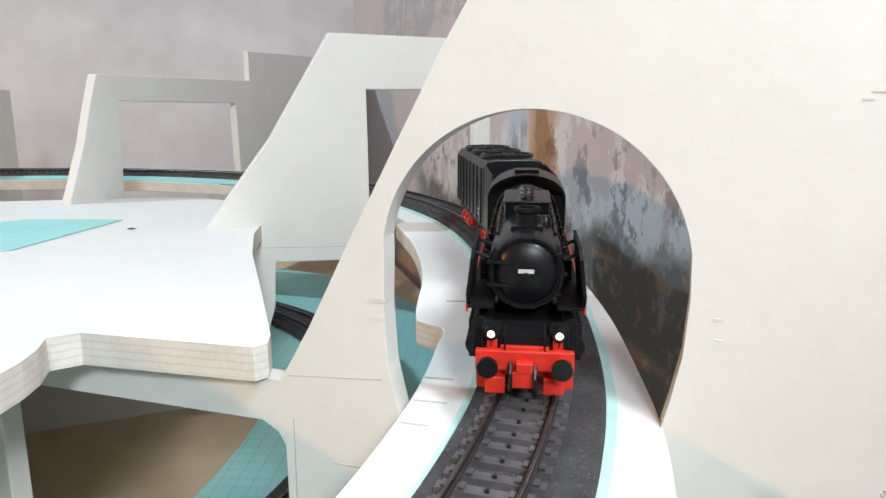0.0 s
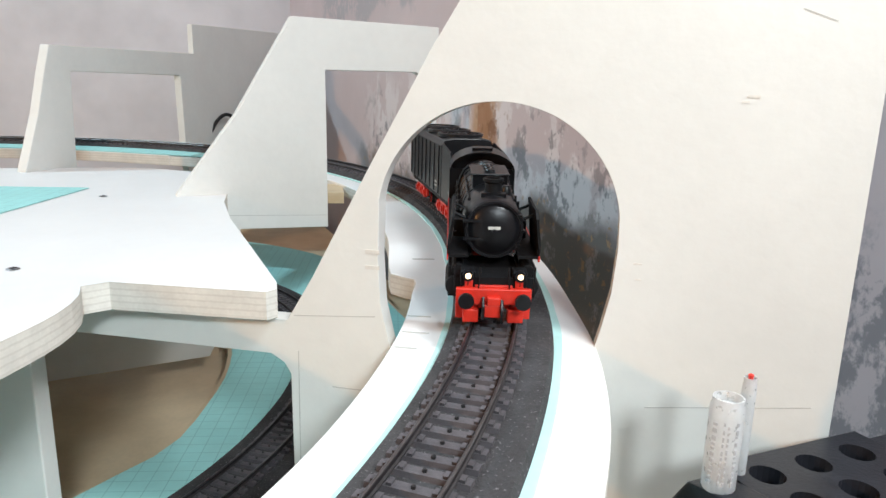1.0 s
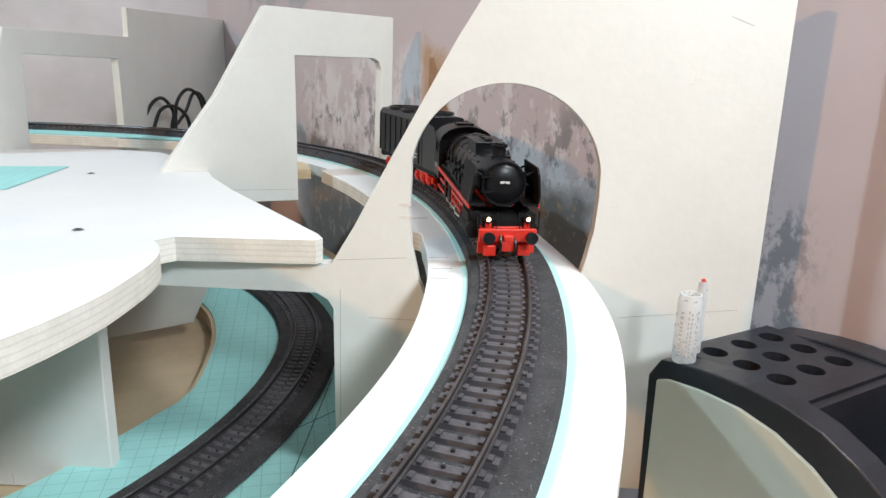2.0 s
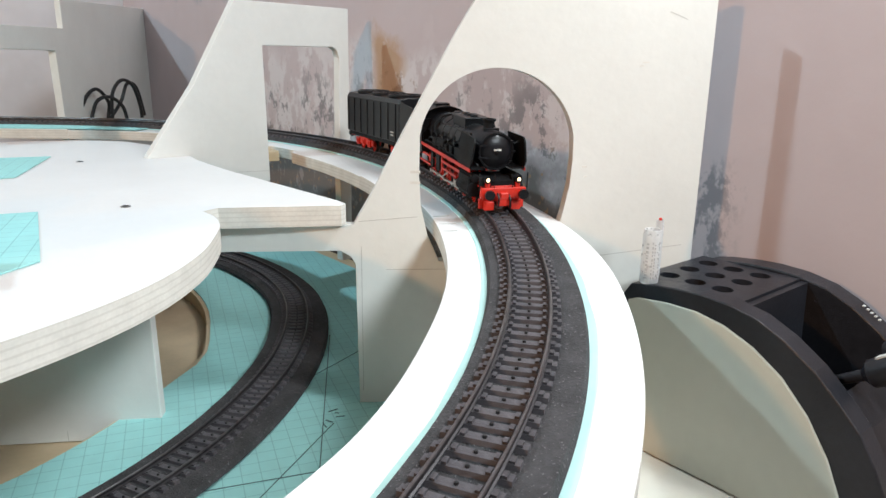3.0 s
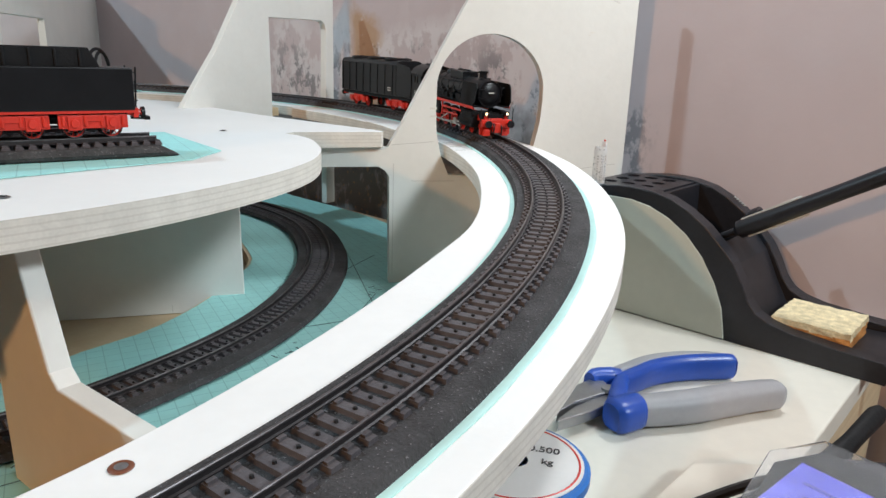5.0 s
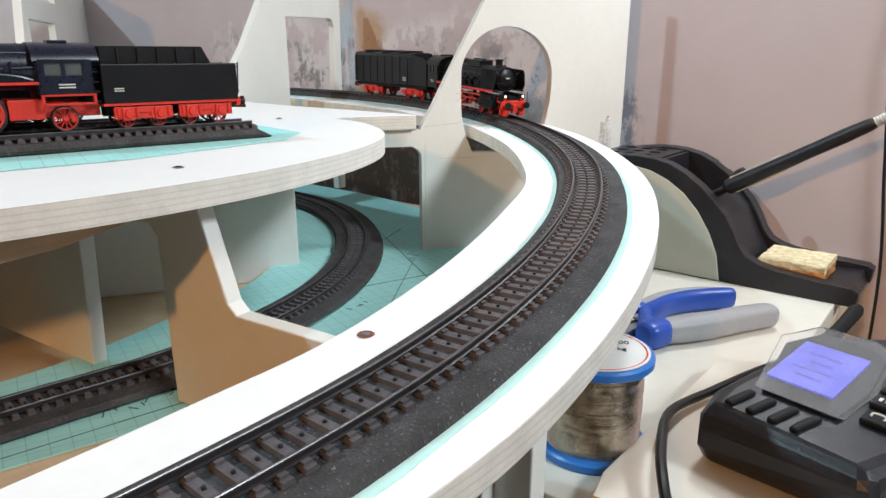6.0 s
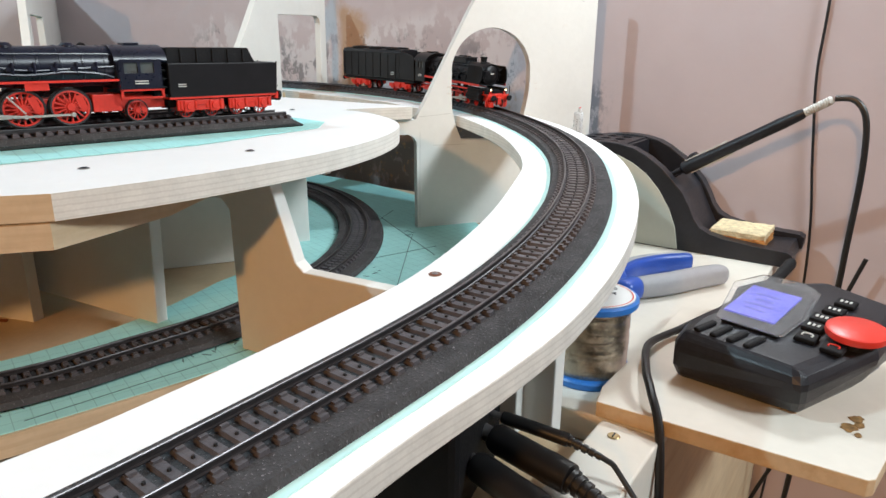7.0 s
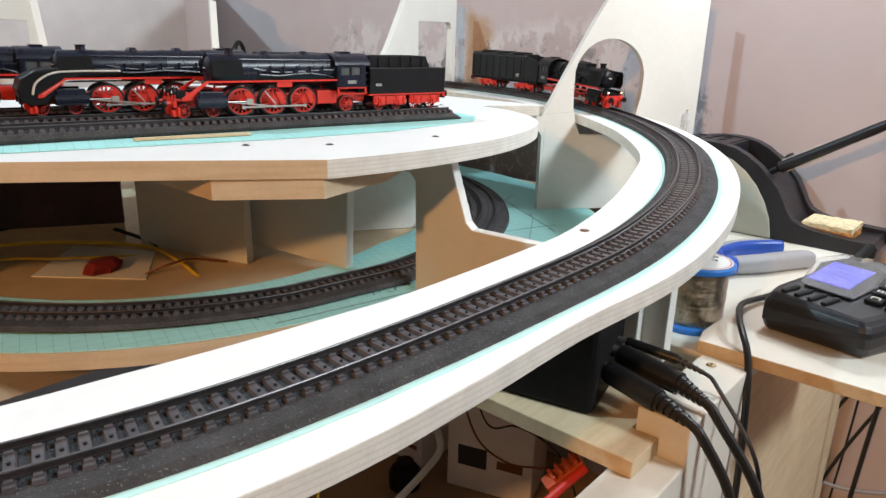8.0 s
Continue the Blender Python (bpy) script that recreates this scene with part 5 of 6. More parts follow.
def bench():
    t = thing("side_bench", Matrix.Translation((0.28, 0.13, DESK_Z - 0.02)), "cream painted wooden side bench along the wall", "workbench")
    bm = bmesh.new()
    box(bm, (0.27, 0.136, DESK_Z - 0.009), (0.476, 0.248, 0.018))
    part("bench_board", bm, DESK, t, world=True, bevel=0.0012)
    bm = bmesh.new()
    box(bm, (0.27, 0.022, DESK_Z - 0.218), (0.47, 0.018, 0.40))
    part("apron_board", bm, PINE, t, "pale pine apron board", world=True)
    bm = bmesh.new()
    box(bm, (-0.020, 0.025, DESK_Z - 0.071), (0.102, 0.034, 0.142))
    part("front_block", bm, DESK, t, "white painted front block", world=True, bevel=0.0012)
    bm = bmesh.new()
    box(bm, (-0.2525, 0.025, 0.6605), (0.362, 0.034, 0.115))
    part("front_rail", bm, DESK, t, "white painted front rail", world=True, bevel=0.0012)
    for x, y in ((0.018, 0.030),):
        bm = bmesh.new()
        lathe(bm, [(0, 0.0006), (0.0030, 0.0006), (0.0036, 0.0)], Matrix.Translation((x, y, DESK_Z + 0.0002)), 14)
        box(bm, (x, y, DESK_Z + 0.001), (0.0040, 0.0007, 0.0005), slot=1)
        part("screw", bm, [BRASS, INK], t, "brass screw", world=True)
    for x, y in ((0.05, 0.05), (0.47, 0.05), (0.05, 0.22), (-0.40, 0.05)):
        bm = bmesh.new()
        box(bm, (x, y, 0.36), (0.04, 0.04, 0.72))
        part("leg", bm, PINE, t, "square pine leg", world=True)
    t2 = thing("layout_bench", Matrix.Translation((-0.2, 0.9, 0.70)), "bare plywood bench carrying the layout", "workbench")
    bench_top = bpy.data.objects["bench_top"]
    bench_top.parent = t2
    bench_top.matrix_basis = Matrix.Translation((-0.22 + 0.2, 0.85 - 0.9, 0.707 - 0.70))
    for k in ("label", "category"):
        del bench_top[k]
    for x, y in ((-0.88, 0.35), (-0.88, 1.38), (0.44, 1.38)):
        bm = bmesh.new()
        box(bm, (x, y, 0.353), (0.05, 0.05, 0.706))
        part("leg", bm, PINE, t2, "square pine leg", world=True)
    bm = bmesh.new()
    box(bm, (0.0020, 0.0745, 0.7825), (0.0115, 0.036, 0.0750), Matrix.Identity(4))
    solo("support_post", bm, [CREAM], "pale plywood post between bench and track bed", "post", at=(0.0020, 0.0745, DESK_Z), bevel=0.0008)
    bm = bmesh.new()
    slab(bm, [(0.050, 0.050), (0.0315, 0.046), (0.035, -0.086), (0.038, -0.089), (0.225, -0.118), (0.225, 0.020), (0.20, 0.047)], [], Matrix.Translation((0, 0, DESK_Z)), 0.0004, 0.0098, 0, 1)
    solo("controller_board", bm, [DESK, PINE], "cream topped pine board jutting over the bench edge", "board", at=(0.15, -0.05, DESK_Z), bevel=0.0006)
    bm = bmesh.new()
    random.seed(9)
    for x, y, r in ((0.082, -0.074, 0.0050), (0.088, -0.079, 0.0034), (0.094, -0.077, 0.0042), (0.076, -0.079, 0.0024)):
        slab(bm, [(x + r * (1 + random.uniform(-0.3, 0.3)) * math.cos(a), y + r * 0.8 * (1 + random.uniform(-0.3, 0.3)) * math.sin(a)) for a in (2 * math.pi * k / 12 for k in range(12))], [], Matrix.Translation((0, 0, DESK_Z + 0.0098)), 0.0002, 0.0005)
    part("scorch_mark", bm, SCORCH, bpy.data.objects["controller_board"], "brown scorch marks", world=True)


bench()


def soldering_stand():
    t = thing("soldering_stand", Matrix.Translation((0.44, 0.11, DESK_Z)), "charcoal plastic soldering stand with grey-green side panel beside the wall", "soldering stand")
    outer = [(0.236, 0.0), (0.238, 0.090), (0.232, 0.0995), (0.222, 0.1015), (0.205, 0.1035), (0.190, 0.1040), (0.174, 0.1030), (0.158, 0.0995), (0.143, 0.0925), (0.128, 0.0825), (0.115, 0.0705), (0.105, 0.0600), (0.097, 0.0470), (0.091, 0.0350), (0.084, 0.0265), (0.074, 0.0215), (0.060, 0.0185), (0.030, 0.0160), (0.002, 0.0150), (-0.003, 0.0120), (-0.002, 0.0)]
    side = lambda x: Matrix(((0, 0, 1, x), (1, 0, 0, 0), (0, 1, 0, DESK_Z), (0, 0, 0, 1)))
    body = None
    for x, w in ((0.392, 0.014), (0.472, 0.016)):
        bm = bmesh.new()
        slab(bm, outer, [], side(x), 0, w)
        cheek = part("cheek", bm, CHARCOAL, t, "charcoal moulded side", world=True, bevel=0.0022)
        body = body or cheek
    inner = [(0.232, 0.0), (0.234, 0.088), (0.234, 0.084), (0.174, 0.084), (0.172, 0.1005), (0.168, 0.1005), (0.165, 0.020), (0.126, 0.018), (0.119, 0.0705), (0.106, 0.0560), (0.094, 0.0320), (0.086, 0.0180), (0.082, 0.0110), (0.022, 0.0100), (0.004, 0.0110), (0.0, 0.0)]
    bm = bmesh.new()
    slab(bm, inner, [], side(0.4055), 0, 0.067)
    part("core", bm, CHARCOAL, t, "charcoal core with tool well and groove", world=True, bevel=0.0018)
    bm = bmesh.new()
    slab(bm, [(0.232, 0.001), (0.232, 0.090), (0.226, 0.0925), (0.208, 0.0945), (0.190, 0.0945), (0.174, 0.0915), (0.158, 0.0850), (0.142, 0.0745), (0.128, 0.0600), (0.116, 0.0420), (0.108, 0.0240), (0.1035, 0.001)], [], side(0.3905), 0, 0.002)
    part("side_panel", bm, PANELGREY, t, "grey-green side panel", world=True, bevel=0.0006)
    bm = bmesh.new()
    holes = [arc(0.4170 + 0.0210 * i, 0.2230 - 0.0165 * j, 0.0058, 0, 342, 19) for i in range(3) for j in range(3)]
    slab(bm, [(0.4052, 0.1725), (0.4728, 0.1725), (0.4728, 0.2345), (0.4052, 0.2345)], holes, Matrix.Translation((0, 0, DESK_Z)), 0.0955, 0.1018)
    part("tip_plate", bm, CHARCOAL, t, "charcoal plate with round tip holes", world=True, bevel=0.0005)
    bm = bmesh.new()
    lathe(bm, [(0.008, 0), (0.0095, 0.004), (0.0095, 0.010), (0.007, 0.010)], axis_frame((0.44, 0.112, DESK_Z + 0.082), (0.44, 0.0, DESK_Z + 0.150)), 20)
    part("holder_ring", bm, CHARCOAL, t, world=True, round_=True)
    bm = bmesh.new()
    for k in range(5):
        box(bm, (0.480, 0.140 - k * 0.0022, DESK_Z + 0.0925 - k * 0.0014), (0.0022, 0.0013, 0.0006))
    part("emblem", bm, LETTER, t, "pale emblem bars", world=True)
    m = Matrix.Translation((0.433, 0.051, DESK_Z + 0.0102))
    bm = bmesh.new()
    bmesh.ops.create_cube(bm, size=1, matrix=m @ Matrix.Translation((0, 0, 0.007)) @ Matrix.Diagonal((0.054, 0.052, 0.0135, 1)))
    bmesh.ops.subdivide_edges(bm, edges=bm.edges[:], cuts=9, use_grid_fill=True)
    for v in bm.verts:
        v.co += Vector((noise.noise(v.co * 300), noise.noise(v.co * 300 + Vector((5, 0, 0))), noise.noise(v.co * 220 + Vector((0, 7, 0))))) * 0.0011
    for f in bm.faces:
        f.material_index = 1 if f.normal.z < 0.5 and f.calc_center_median().z < DESK_Z + 0.019 else 0
    solo("cleaning_sponge", bm, [SPONGE, SPONGEDARK], "worn yellow cleaning sponge lying in the stand's tray", "sponge", at=(0.433, 0.051, DESK_Z + 0.0105))
    # the iron, resting in the holder
    iron = thing("soldering_iron", axis_frame((0.418, 0.112, 0.825), (0.414, 0.009, 0.8885)), "dark soldering iron with grey grips resting in its stand", "soldering iron")
    bm = bmesh.new()
    lathe(bm, [(0, -0.03), (0.002, -0.03), (0.003, -0.004), (0.0068, 0.0), (0.0072, 0.010), (0.0060, 0.045), (0.0056, 0.075), (0.0058, 0.100), (0.0050, 0.118), (0.004, 0.122), (0, 0.122)], seg=24)
    part("handle", bm, CHARCOAL, iron, "dark plastic handle", round_=True)
    for a in (90, 270):
        bm = bmesh.new()
        pts = [(0.0008, -0.0028), (0.0008, 0.0028), (0.040, 0.0022), (0.046, 0.0), (0.040, -0.0022)]
        slab(bm, pts, [], pose(0, 0, 0, 0, 0, a) @ Matrix(((0, 0, 1, 0.0058), (0, 1, 0, 0), (1, 0, 0, 0.004), (0, 0, 0, 1))), 0, 0.0017)
        part("grip", bm, LETTER, iron, "pale grey grip inlay", bevel=0.0005)
    bm = bmesh.new()
    lathe(bm, [(0.0040, 0.120)] + [(0.0036 + 0.0006 * (k % 2), 0.121 + 0.0011 * k) for k in range(22)] + [(0.0028, 0.147)], seg=16)
    part("cable_sleeve", bm, LETTER, iron, "pale ribbed cable sleeve", round_=True)
    bm = bmesh.new()
    tube(bm, [(0.4135, -0.014, 0.9030), (0.413, -0.030, 0.902), (0.413, -0.041, 0.885), (0.413, -0.045, 0.84), (0.415, -0.044, 0.77), (0.42, -0.042, 0.70), (0.44, -0.03, 0.50), (0.46, -0.02, 0.30)], 0.0028, 10)
    part("cord", bm, CABLE, iron, "black cord", world=True, round_=True)


soldering_stand()


def label_tubes():
    for x, y, h, red in ((0.3965, 0.2235, 0.031, False), (0.4090, 0.2275, 0.034, True)):
        t = thing("plastic_tube", Matrix.Translation((x, y, DESK_Z + 0.1012)), "slim milky clear tube with printed bars standing in the stand", "plastic tube", "tubes in the stand")
        bm = bmesh.new()
        r = 0.0052 if not red else 0.0022
        lathe(bm, [(0, 0), (r * 0.9, 0), (r, 0.001), (r, h * 0.90), (r * 0.9, h * 0.94), (r * 0.9, h), (r * 0.8, h), (r * 0.8, h * 0.9), (0, h * 0.9)], seg=24)
        part("tube_body", bm, MILKY, t, "milky clear tube", round_=True)
        if red:
            bm = bmesh.new()
            lathe(bm, [(0.0006, h - 0.002), (0.0009, h + 0.001), (0, h + 0.0014)], seg=8)
            part("tip", bm, REDKNOB, t, "red tip")
            continue
        random.seed(4)
        bm = bmesh.new()
        for a, w in ((190, 0.0014), (222, 0.0006), (236, 0.0006), (266, 0.0008)):
            z = 0.004
            while z < h * 0.78:
                n = random.uniform(0.0006, 0.0016)
                box(bm, (r, 0, z), (0.0003, w, n), pose(0, 0, 0, 0, 0, a))
                z += n + random.uniform(0.0006, 0.0012)
        part("printed_bars", bm, FADED, t, "unreadable dark print")


label_tubes()


def grip(bm, rows, seg=16):
    """A moulded handle: rows of x, y, z, half width and half height along its middle."""
    fine = []
    for i in range(len(rows) - 1):
        for k in range(5):
            u = k / 5
            p0, p1, p2, p3 = (rows[max(i - 1, 0)], rows[i], rows[i + 1], rows[min(i + 2, len(rows) - 1)])
            fine.append([0.5 * (2 * b + (c - a) * u + (2 * a - 5 * b + 4 * c - d) * u * u + (3 * b - a - 3 * c + d) * u ** 3) for a, b, c, d in zip(p0, p1, p2, p3)])
    fine.append(list(rows[-1]))
    rings = []
    for i, r in enumerate(fine):
        d = Vector(fine[min(i + 1, len(fine) - 1)][:3]) - Vector(fine[max(i - 1, 0)][:3])
        side = Vector((-d.y, d.x, 0)).normalized()
        ring = []
        for k in range(seg):
            a = 2 * math.pi * k / seg
            c, sn = math.cos(a), math.sin(a)
            ring.append(bm.verts.new(Vector(r[:3]) + side * r[3] * math.copysign(abs(c) ** 0.7, c) + Vector((0, 0, r[4] * math.copysign(abs(sn) ** 0.7, sn)))))
        rings.append(ring)
    for a, b in zip(rings, rings[1:]):
        for i in range(seg):
            bm.faces.new((a[i], a[(i + 1) % seg], b[(i + 1) % seg], b[i]))
    for ring in (rings[0], rings[-1]):
        bm.faces.new(ring)


def pliers():
    t = thing("side_cutters", Matrix.Translation((0.245, 0.095, DESK_Z)), "side cutting pliers with blue and grey grips lying on the bench", "pliers")
    z = DESK_Z + 0.0096
    bm = bmesh.new()
    grip(bm, [(0.247, 0.1150, z, 0.0042, 0.0072), (0.262, 0.1110, z, 0.0046, 0.0080), (0.282, 0.1070, z, 0.0048, 0.0084), (0.301, 0.0975, z, 0.0048, 0.0086), (0.317, 0.0850, z, 0.0048, 0.0086), (0.3275, 0.0755, z, 0.0046, 0.0082), (0.3285, 0.0745, z, 0.0030, 0.0060)])
    part("blue_grip", bm, BLUE, t, "blue plastic grip", world=True, round_=True)
    bm = bmesh.new()
    grip(bm, [(0.250, 0.1225, z, 0.0034, 0.0066), (0.266, 0.1185, z, 0.0044, 0.0076), (0.286, 0.1135, z, 0.0046, 0.0080), (0.305, 0.1035, z, 0.0042, 0.0080), (0.321, 0.0900, z, 0.0036, 0.0076), (0.3295, 0.0805, z, 0.0022, 0.0066)])
    part("grip_back", bm, GREYGRIP, t, "grey plastic back of the blue grip", world=True, round_=True)
    bm = bmesh.new()
    grip(bm, [(0.2365, 0.1275, z, 0.0040, 0.0078), (0.2420, 0.1265, z, 0.0052, 0.0090), (0.2500, 0.1200, z, 0.0058, 0.0090), (0.2540, 0.1160, z, 0.0050, 0.0080)])
    part("guard", bm, BLUE, t, "blue plastic finger guard", world=True, round_=True)
    bm = bmesh.new()
    grip(bm, [(0.2110, 0.0985, z, 0.0070, 0.0074), (0.2150, 0.0970, z, 0.0098, 0.0094), (0.2260, 0.0930, z, 0.0100, 0.0094), (0.2300, 0.0905, z, 0.0088, 0.0088)])
    grip(bm, [(0.2200, 0.1000, z + 0.001, 0.0062, 0.0078), (0.2330, 0.1060, z + 0.001, 0.0056, 0.0080), (0.2440, 0.1110, z, 0.0052, 0.0078), (0.2520, 0.1135, z, 0.0044, 0.0074)])
    part("collar", bm, BLUE, t, "blue plastic collar at the joint", world=True, round_=True)
    bm = bmesh.new()
    grip(bm, [(0.2275, 0.0915, z, 0.0080, 0.0084), (0.2400, 0.0825, z, 0.0086, 0.0090), (0.2570, 0.0710, z, 0.0088, 0.0092), (0.2760, 0.0610, z, 0.0086, 0.0092), (0.2930, 0.0515, z, 0.0082, 0.0090), (0.3070, 0.0420, z, 0.0074, 0.0084), (0.3110, 0.0385, z, 0.0044, 0.0056)])
    part("grey_grip", bm, GREYGRIP, t, "grey plastic grip", world=True, round_=True)
    for w0, w1, pts, name in ((-0.0030, 0.0036, [(0.2400, 0.1180), (0.2440, 0.1265), (0.2240, 0.1290), (0.2020, 0.1250), (0.1880, 0.1190), (0.2060, 0.1185), (0.2280, 0.1120)], "jaw"),
                              (-0.0046, 0.0018, [(0.2300, 0.1040), (0.2200, 0.1060), (0.2060, 0.1080), (0.1830, 0.1150), (0.1860, 0.1170), (0.2060, 0.1175), (0.2320, 0.1130)], "jaw")):
        bm = bmesh.new()
        slab(bm, pts, [], Matrix.Translation((0, 0, z)), w0, w1)
        part(name, bm, GREYSTEEL, t, "grey steel cutting jaw", world=True, bevel=0.0009)
    bm = bmesh.new()
    lathe(bm, [(0, 0.0052), (0.0040, 0.0050), (0.0046, 0.0030)], Matrix.Translation((0.2330, 0.1125, z)), 16)
    part("rivet", bm, GREYSTEEL, t, "steel joint rivet", world=True)


pliers()


def text_mesh(word, size, m, mat, parent):
    cu = bpy.data.curves.new("lettering", "FONT")
    cu.body, cu.size, cu.extrude, cu.align_x, cu.align_y = word, size, 0.00008, "CENTER", "CENTER"
    ob = new("lettering", cu)
    me = bpy.data.meshes.new_from_object(ob)
    bpy.data.objects.remove(ob)
    me.transform(world_of(parent).inverted() @ m)
    me.materials.append(mat)
    o = new("lettering", me)
    o.parent = parent
    return o


def solder_spool():
    c = (0.082, 0.072)
    t = thing("solder_spool", Matrix.Translation((*c, DESK_Z)), "blue spool wound with bright solder wire on the bench", "solder spool")
    for z in (0.0, 0.0485):
        bm = bmesh.new()
        lathe(bm, [(0.006, z), (0.0275, z), (0.0282, z + 0.0008), (0.0282, z + 0.0040), (0.0272, z + 0.0050), (0.006, z + 0.0050)], seg=48)
        part("flange", bm, AZURE, t, "azure blue plastic flange", round_=True)
    bm = bmesh.new()
    prof = [(0.006, 0.0045)]
    random.seed(7)
    for k in range(40):
        prof += [(0.0236 + random.uniform(0, 0.0006), 0.0052 + k * 0.00108), (0.0228, 0.0052 + k * 0.00108 + 0.00054)]
    prof += [(0.006, 0.0490)]
    lathe(bm, prof, seg=44)
    part("solder_winding", bm, SOLDER, t, "wound grey solder wire", round_=True)
    bm = bmesh.new()
    lathe(bm, [(0.0258, 0.0537), (0.0258, 0.0540), (0.005, 0.0540), (0.005, 0.0537)], seg=44)
    top = part("paper_label", bm, LABEL, t, "white printed paper label")
    bm = bmesh.new()
    lathe(bm, [(0.0238, 0.0541), (0.0242, 0.0542), (0.0246, 0.0541)], seg=44)
    part("ring_print", bm, REDKNOB, top, "thin red printed ring")
    base = Matrix.Translation((*c, DESK_Z + 0.0542)) @ pose(0, 0, 0, 0, 0, -62)
    text_mesh("0.500", 0.0055, base @ Matrix.Translation((0.010, 0.009, 0)), INK, top)
    text_mesh("kg", 0.0050, base @ Matrix.Translation((0.012, 0.001, 0)), INK, top)
    bm = bmesh.new()
    for k in range(4):
        box(bm, (-0.008, 0.010 - k * 0.005, 0), (0.016 - 0.002 * (k % 2), 0.0012, 0.0002), Matrix.Translation((0, 0, 0.0542)) @ pose(0, 0, 0, 0, 0, -62))
    part("small_print", bm, INK, top, "unreadable small print")


solder_spool()


def controller():
    z0 = DESK_Z + 0.0098
    m = Matrix.Translation((0.130, -0.035, z0))
    t = thing("hand_controller", m, "black hand controller with lit blue display and red knob", "controller")
    plan = [((0.088, 0.018), (0.080, -0.050), (0.125, -0.068), (0.172, -0.083), (0.196, -0.045), (0.178, -0.008), (0.110, 0.014)),
            ((0.083, 0.021), (0.072, -0.051), (0.124, -0.076), (0.178, -0.090), (0.203, -0.045), (0.181, -0.006), (0.106, 0.019)),
            ((0.083, 0.021), (0.066, -0.051), (0.122, -0.083), (0.182, -0.095), (0.206, -0.045), (0.182, -0.006), (0.105, 0.020)),
            ((0.089, 0.017), (0.073, -0.048), (0.124, -0.078), (0.177, -0.089), (0.199, -0.045), (0.177, -0.010), (0.108, 0.015))]
    heights = [(0.0,) * 7, (0.010,) * 7, (0.023, 0.023, 0.026, 0.030, 0.031, 0.031, 0.027), (0.0315, 0.0300, 0.0350, 0.0400, 0.0425, 0.0405, 0.0335)]
    bm = bmesh.new()
    rings = [[bm.verts.new((x, y, z0 + h)) for (x, y), h in zip(ring, hs)] for ring, hs in zip(plan, heights)]
    for a, b in zip(rings, rings[1:]):
        for i in range(7):
            bm.faces.new((a[i], a[(i + 1) % 7], b[(i + 1) % 7], b[i]))
    bm.faces.new(rings[0])
    bmesh.ops.triangulate(bm, faces=[bm.faces.new(rings[-1])])
    part("casing", bm, CHARCOAL, t, "black plastic casing", world=True, bevel=0.0042)
    bm = bmesh.new()
    slab(bm, [(0.0835, -0.0505), (0.126, -0.0690), (0.172, -0.0840), (0.172, -0.080), (0.126, -0.065), (0.0835, -0.047)], [], Matrix.Translation((0, 0, z0)), 0.0006, 0.0080)
    part("base_strip", bm, GREYGRIP, t, "smoky grey strip along the foot", world=True, bevel=0.0006)

    def top(x, y, turn=0.0, lift=0.0):
        return Matrix.Translation((x, y, z0 + 0.0310 + (x - 0.08) * 0.100 + lift)) @ pose(0, 0, 0, 0, -5.7, 0) @ pose(0, 0, 0, 0, 0, turn)

    for x, y in ((0.0965, 0.0065), (0.0945, -0.0030), (0.0925, -0.0125), (0.0905, -0.0220)):
        bm = bmesh.new()
        box(bm, (0, 0, 0.0005), (0.0170, 0.0042, 0.0028), top(x, y, -24))
        part("slot_key", bm, MATTE, t, "narrow raised key", world=True, bevel=0.0012)
    bm = bmesh.new()
    slab(bm, [(-0.032, 0.013), (-0.037, -0.020), (-0.010, -0.026), (0.026, -0.026), (0.036, -0.016), (0.038, 0.006), (0.018, 0.018)], [], top(0.1380, -0.0150, -4), 0.0004, 0.0022)
    part("display_bezel", bm, MATTE, t, "dark grey display surround", world=True, bevel=0.0006)
    bm = bmesh.new()
    box(bm, (0, 0, 0.0028), (0.044, 0.030, 0.0010), top(0.1370, -0.0175, -11))
    part("display", bm, SCREEN, t, "lit blue display", world=True)
    bm = bmesh.new()
    for k, (x, w) in enumerate(((-0.012, 0.013), (-0.005, 0.018), (0.003, 0.010), (0.011, 0.016))):
        box(bm, (x, 0.001 * (k % 2), 0.0034), (0.0016, w, 0.0002), top(0.1370, -0.0175, -11))
    tagged(part("display_print", bm, LCDDARK, t, "faint darker rows on the display", world=True), kind="stuff")
    bm = bmesh.new()
    slab(bm, [(-0.036, 0.015), (-0.041, -0.023), (-0.012, -0.029), (0.028, -0.029), (0.039, -0.018), (0.041, 0.008), (0.020, 0.021)], [], top(0.1380, -0.0150, -4), 0.0040, 0.0052)
    cover = part("clear_cover", bm, CLEAR, t, "scratched clear plastic cover", world=True, bevel=0.0010)
    cover.visible_shadow = False
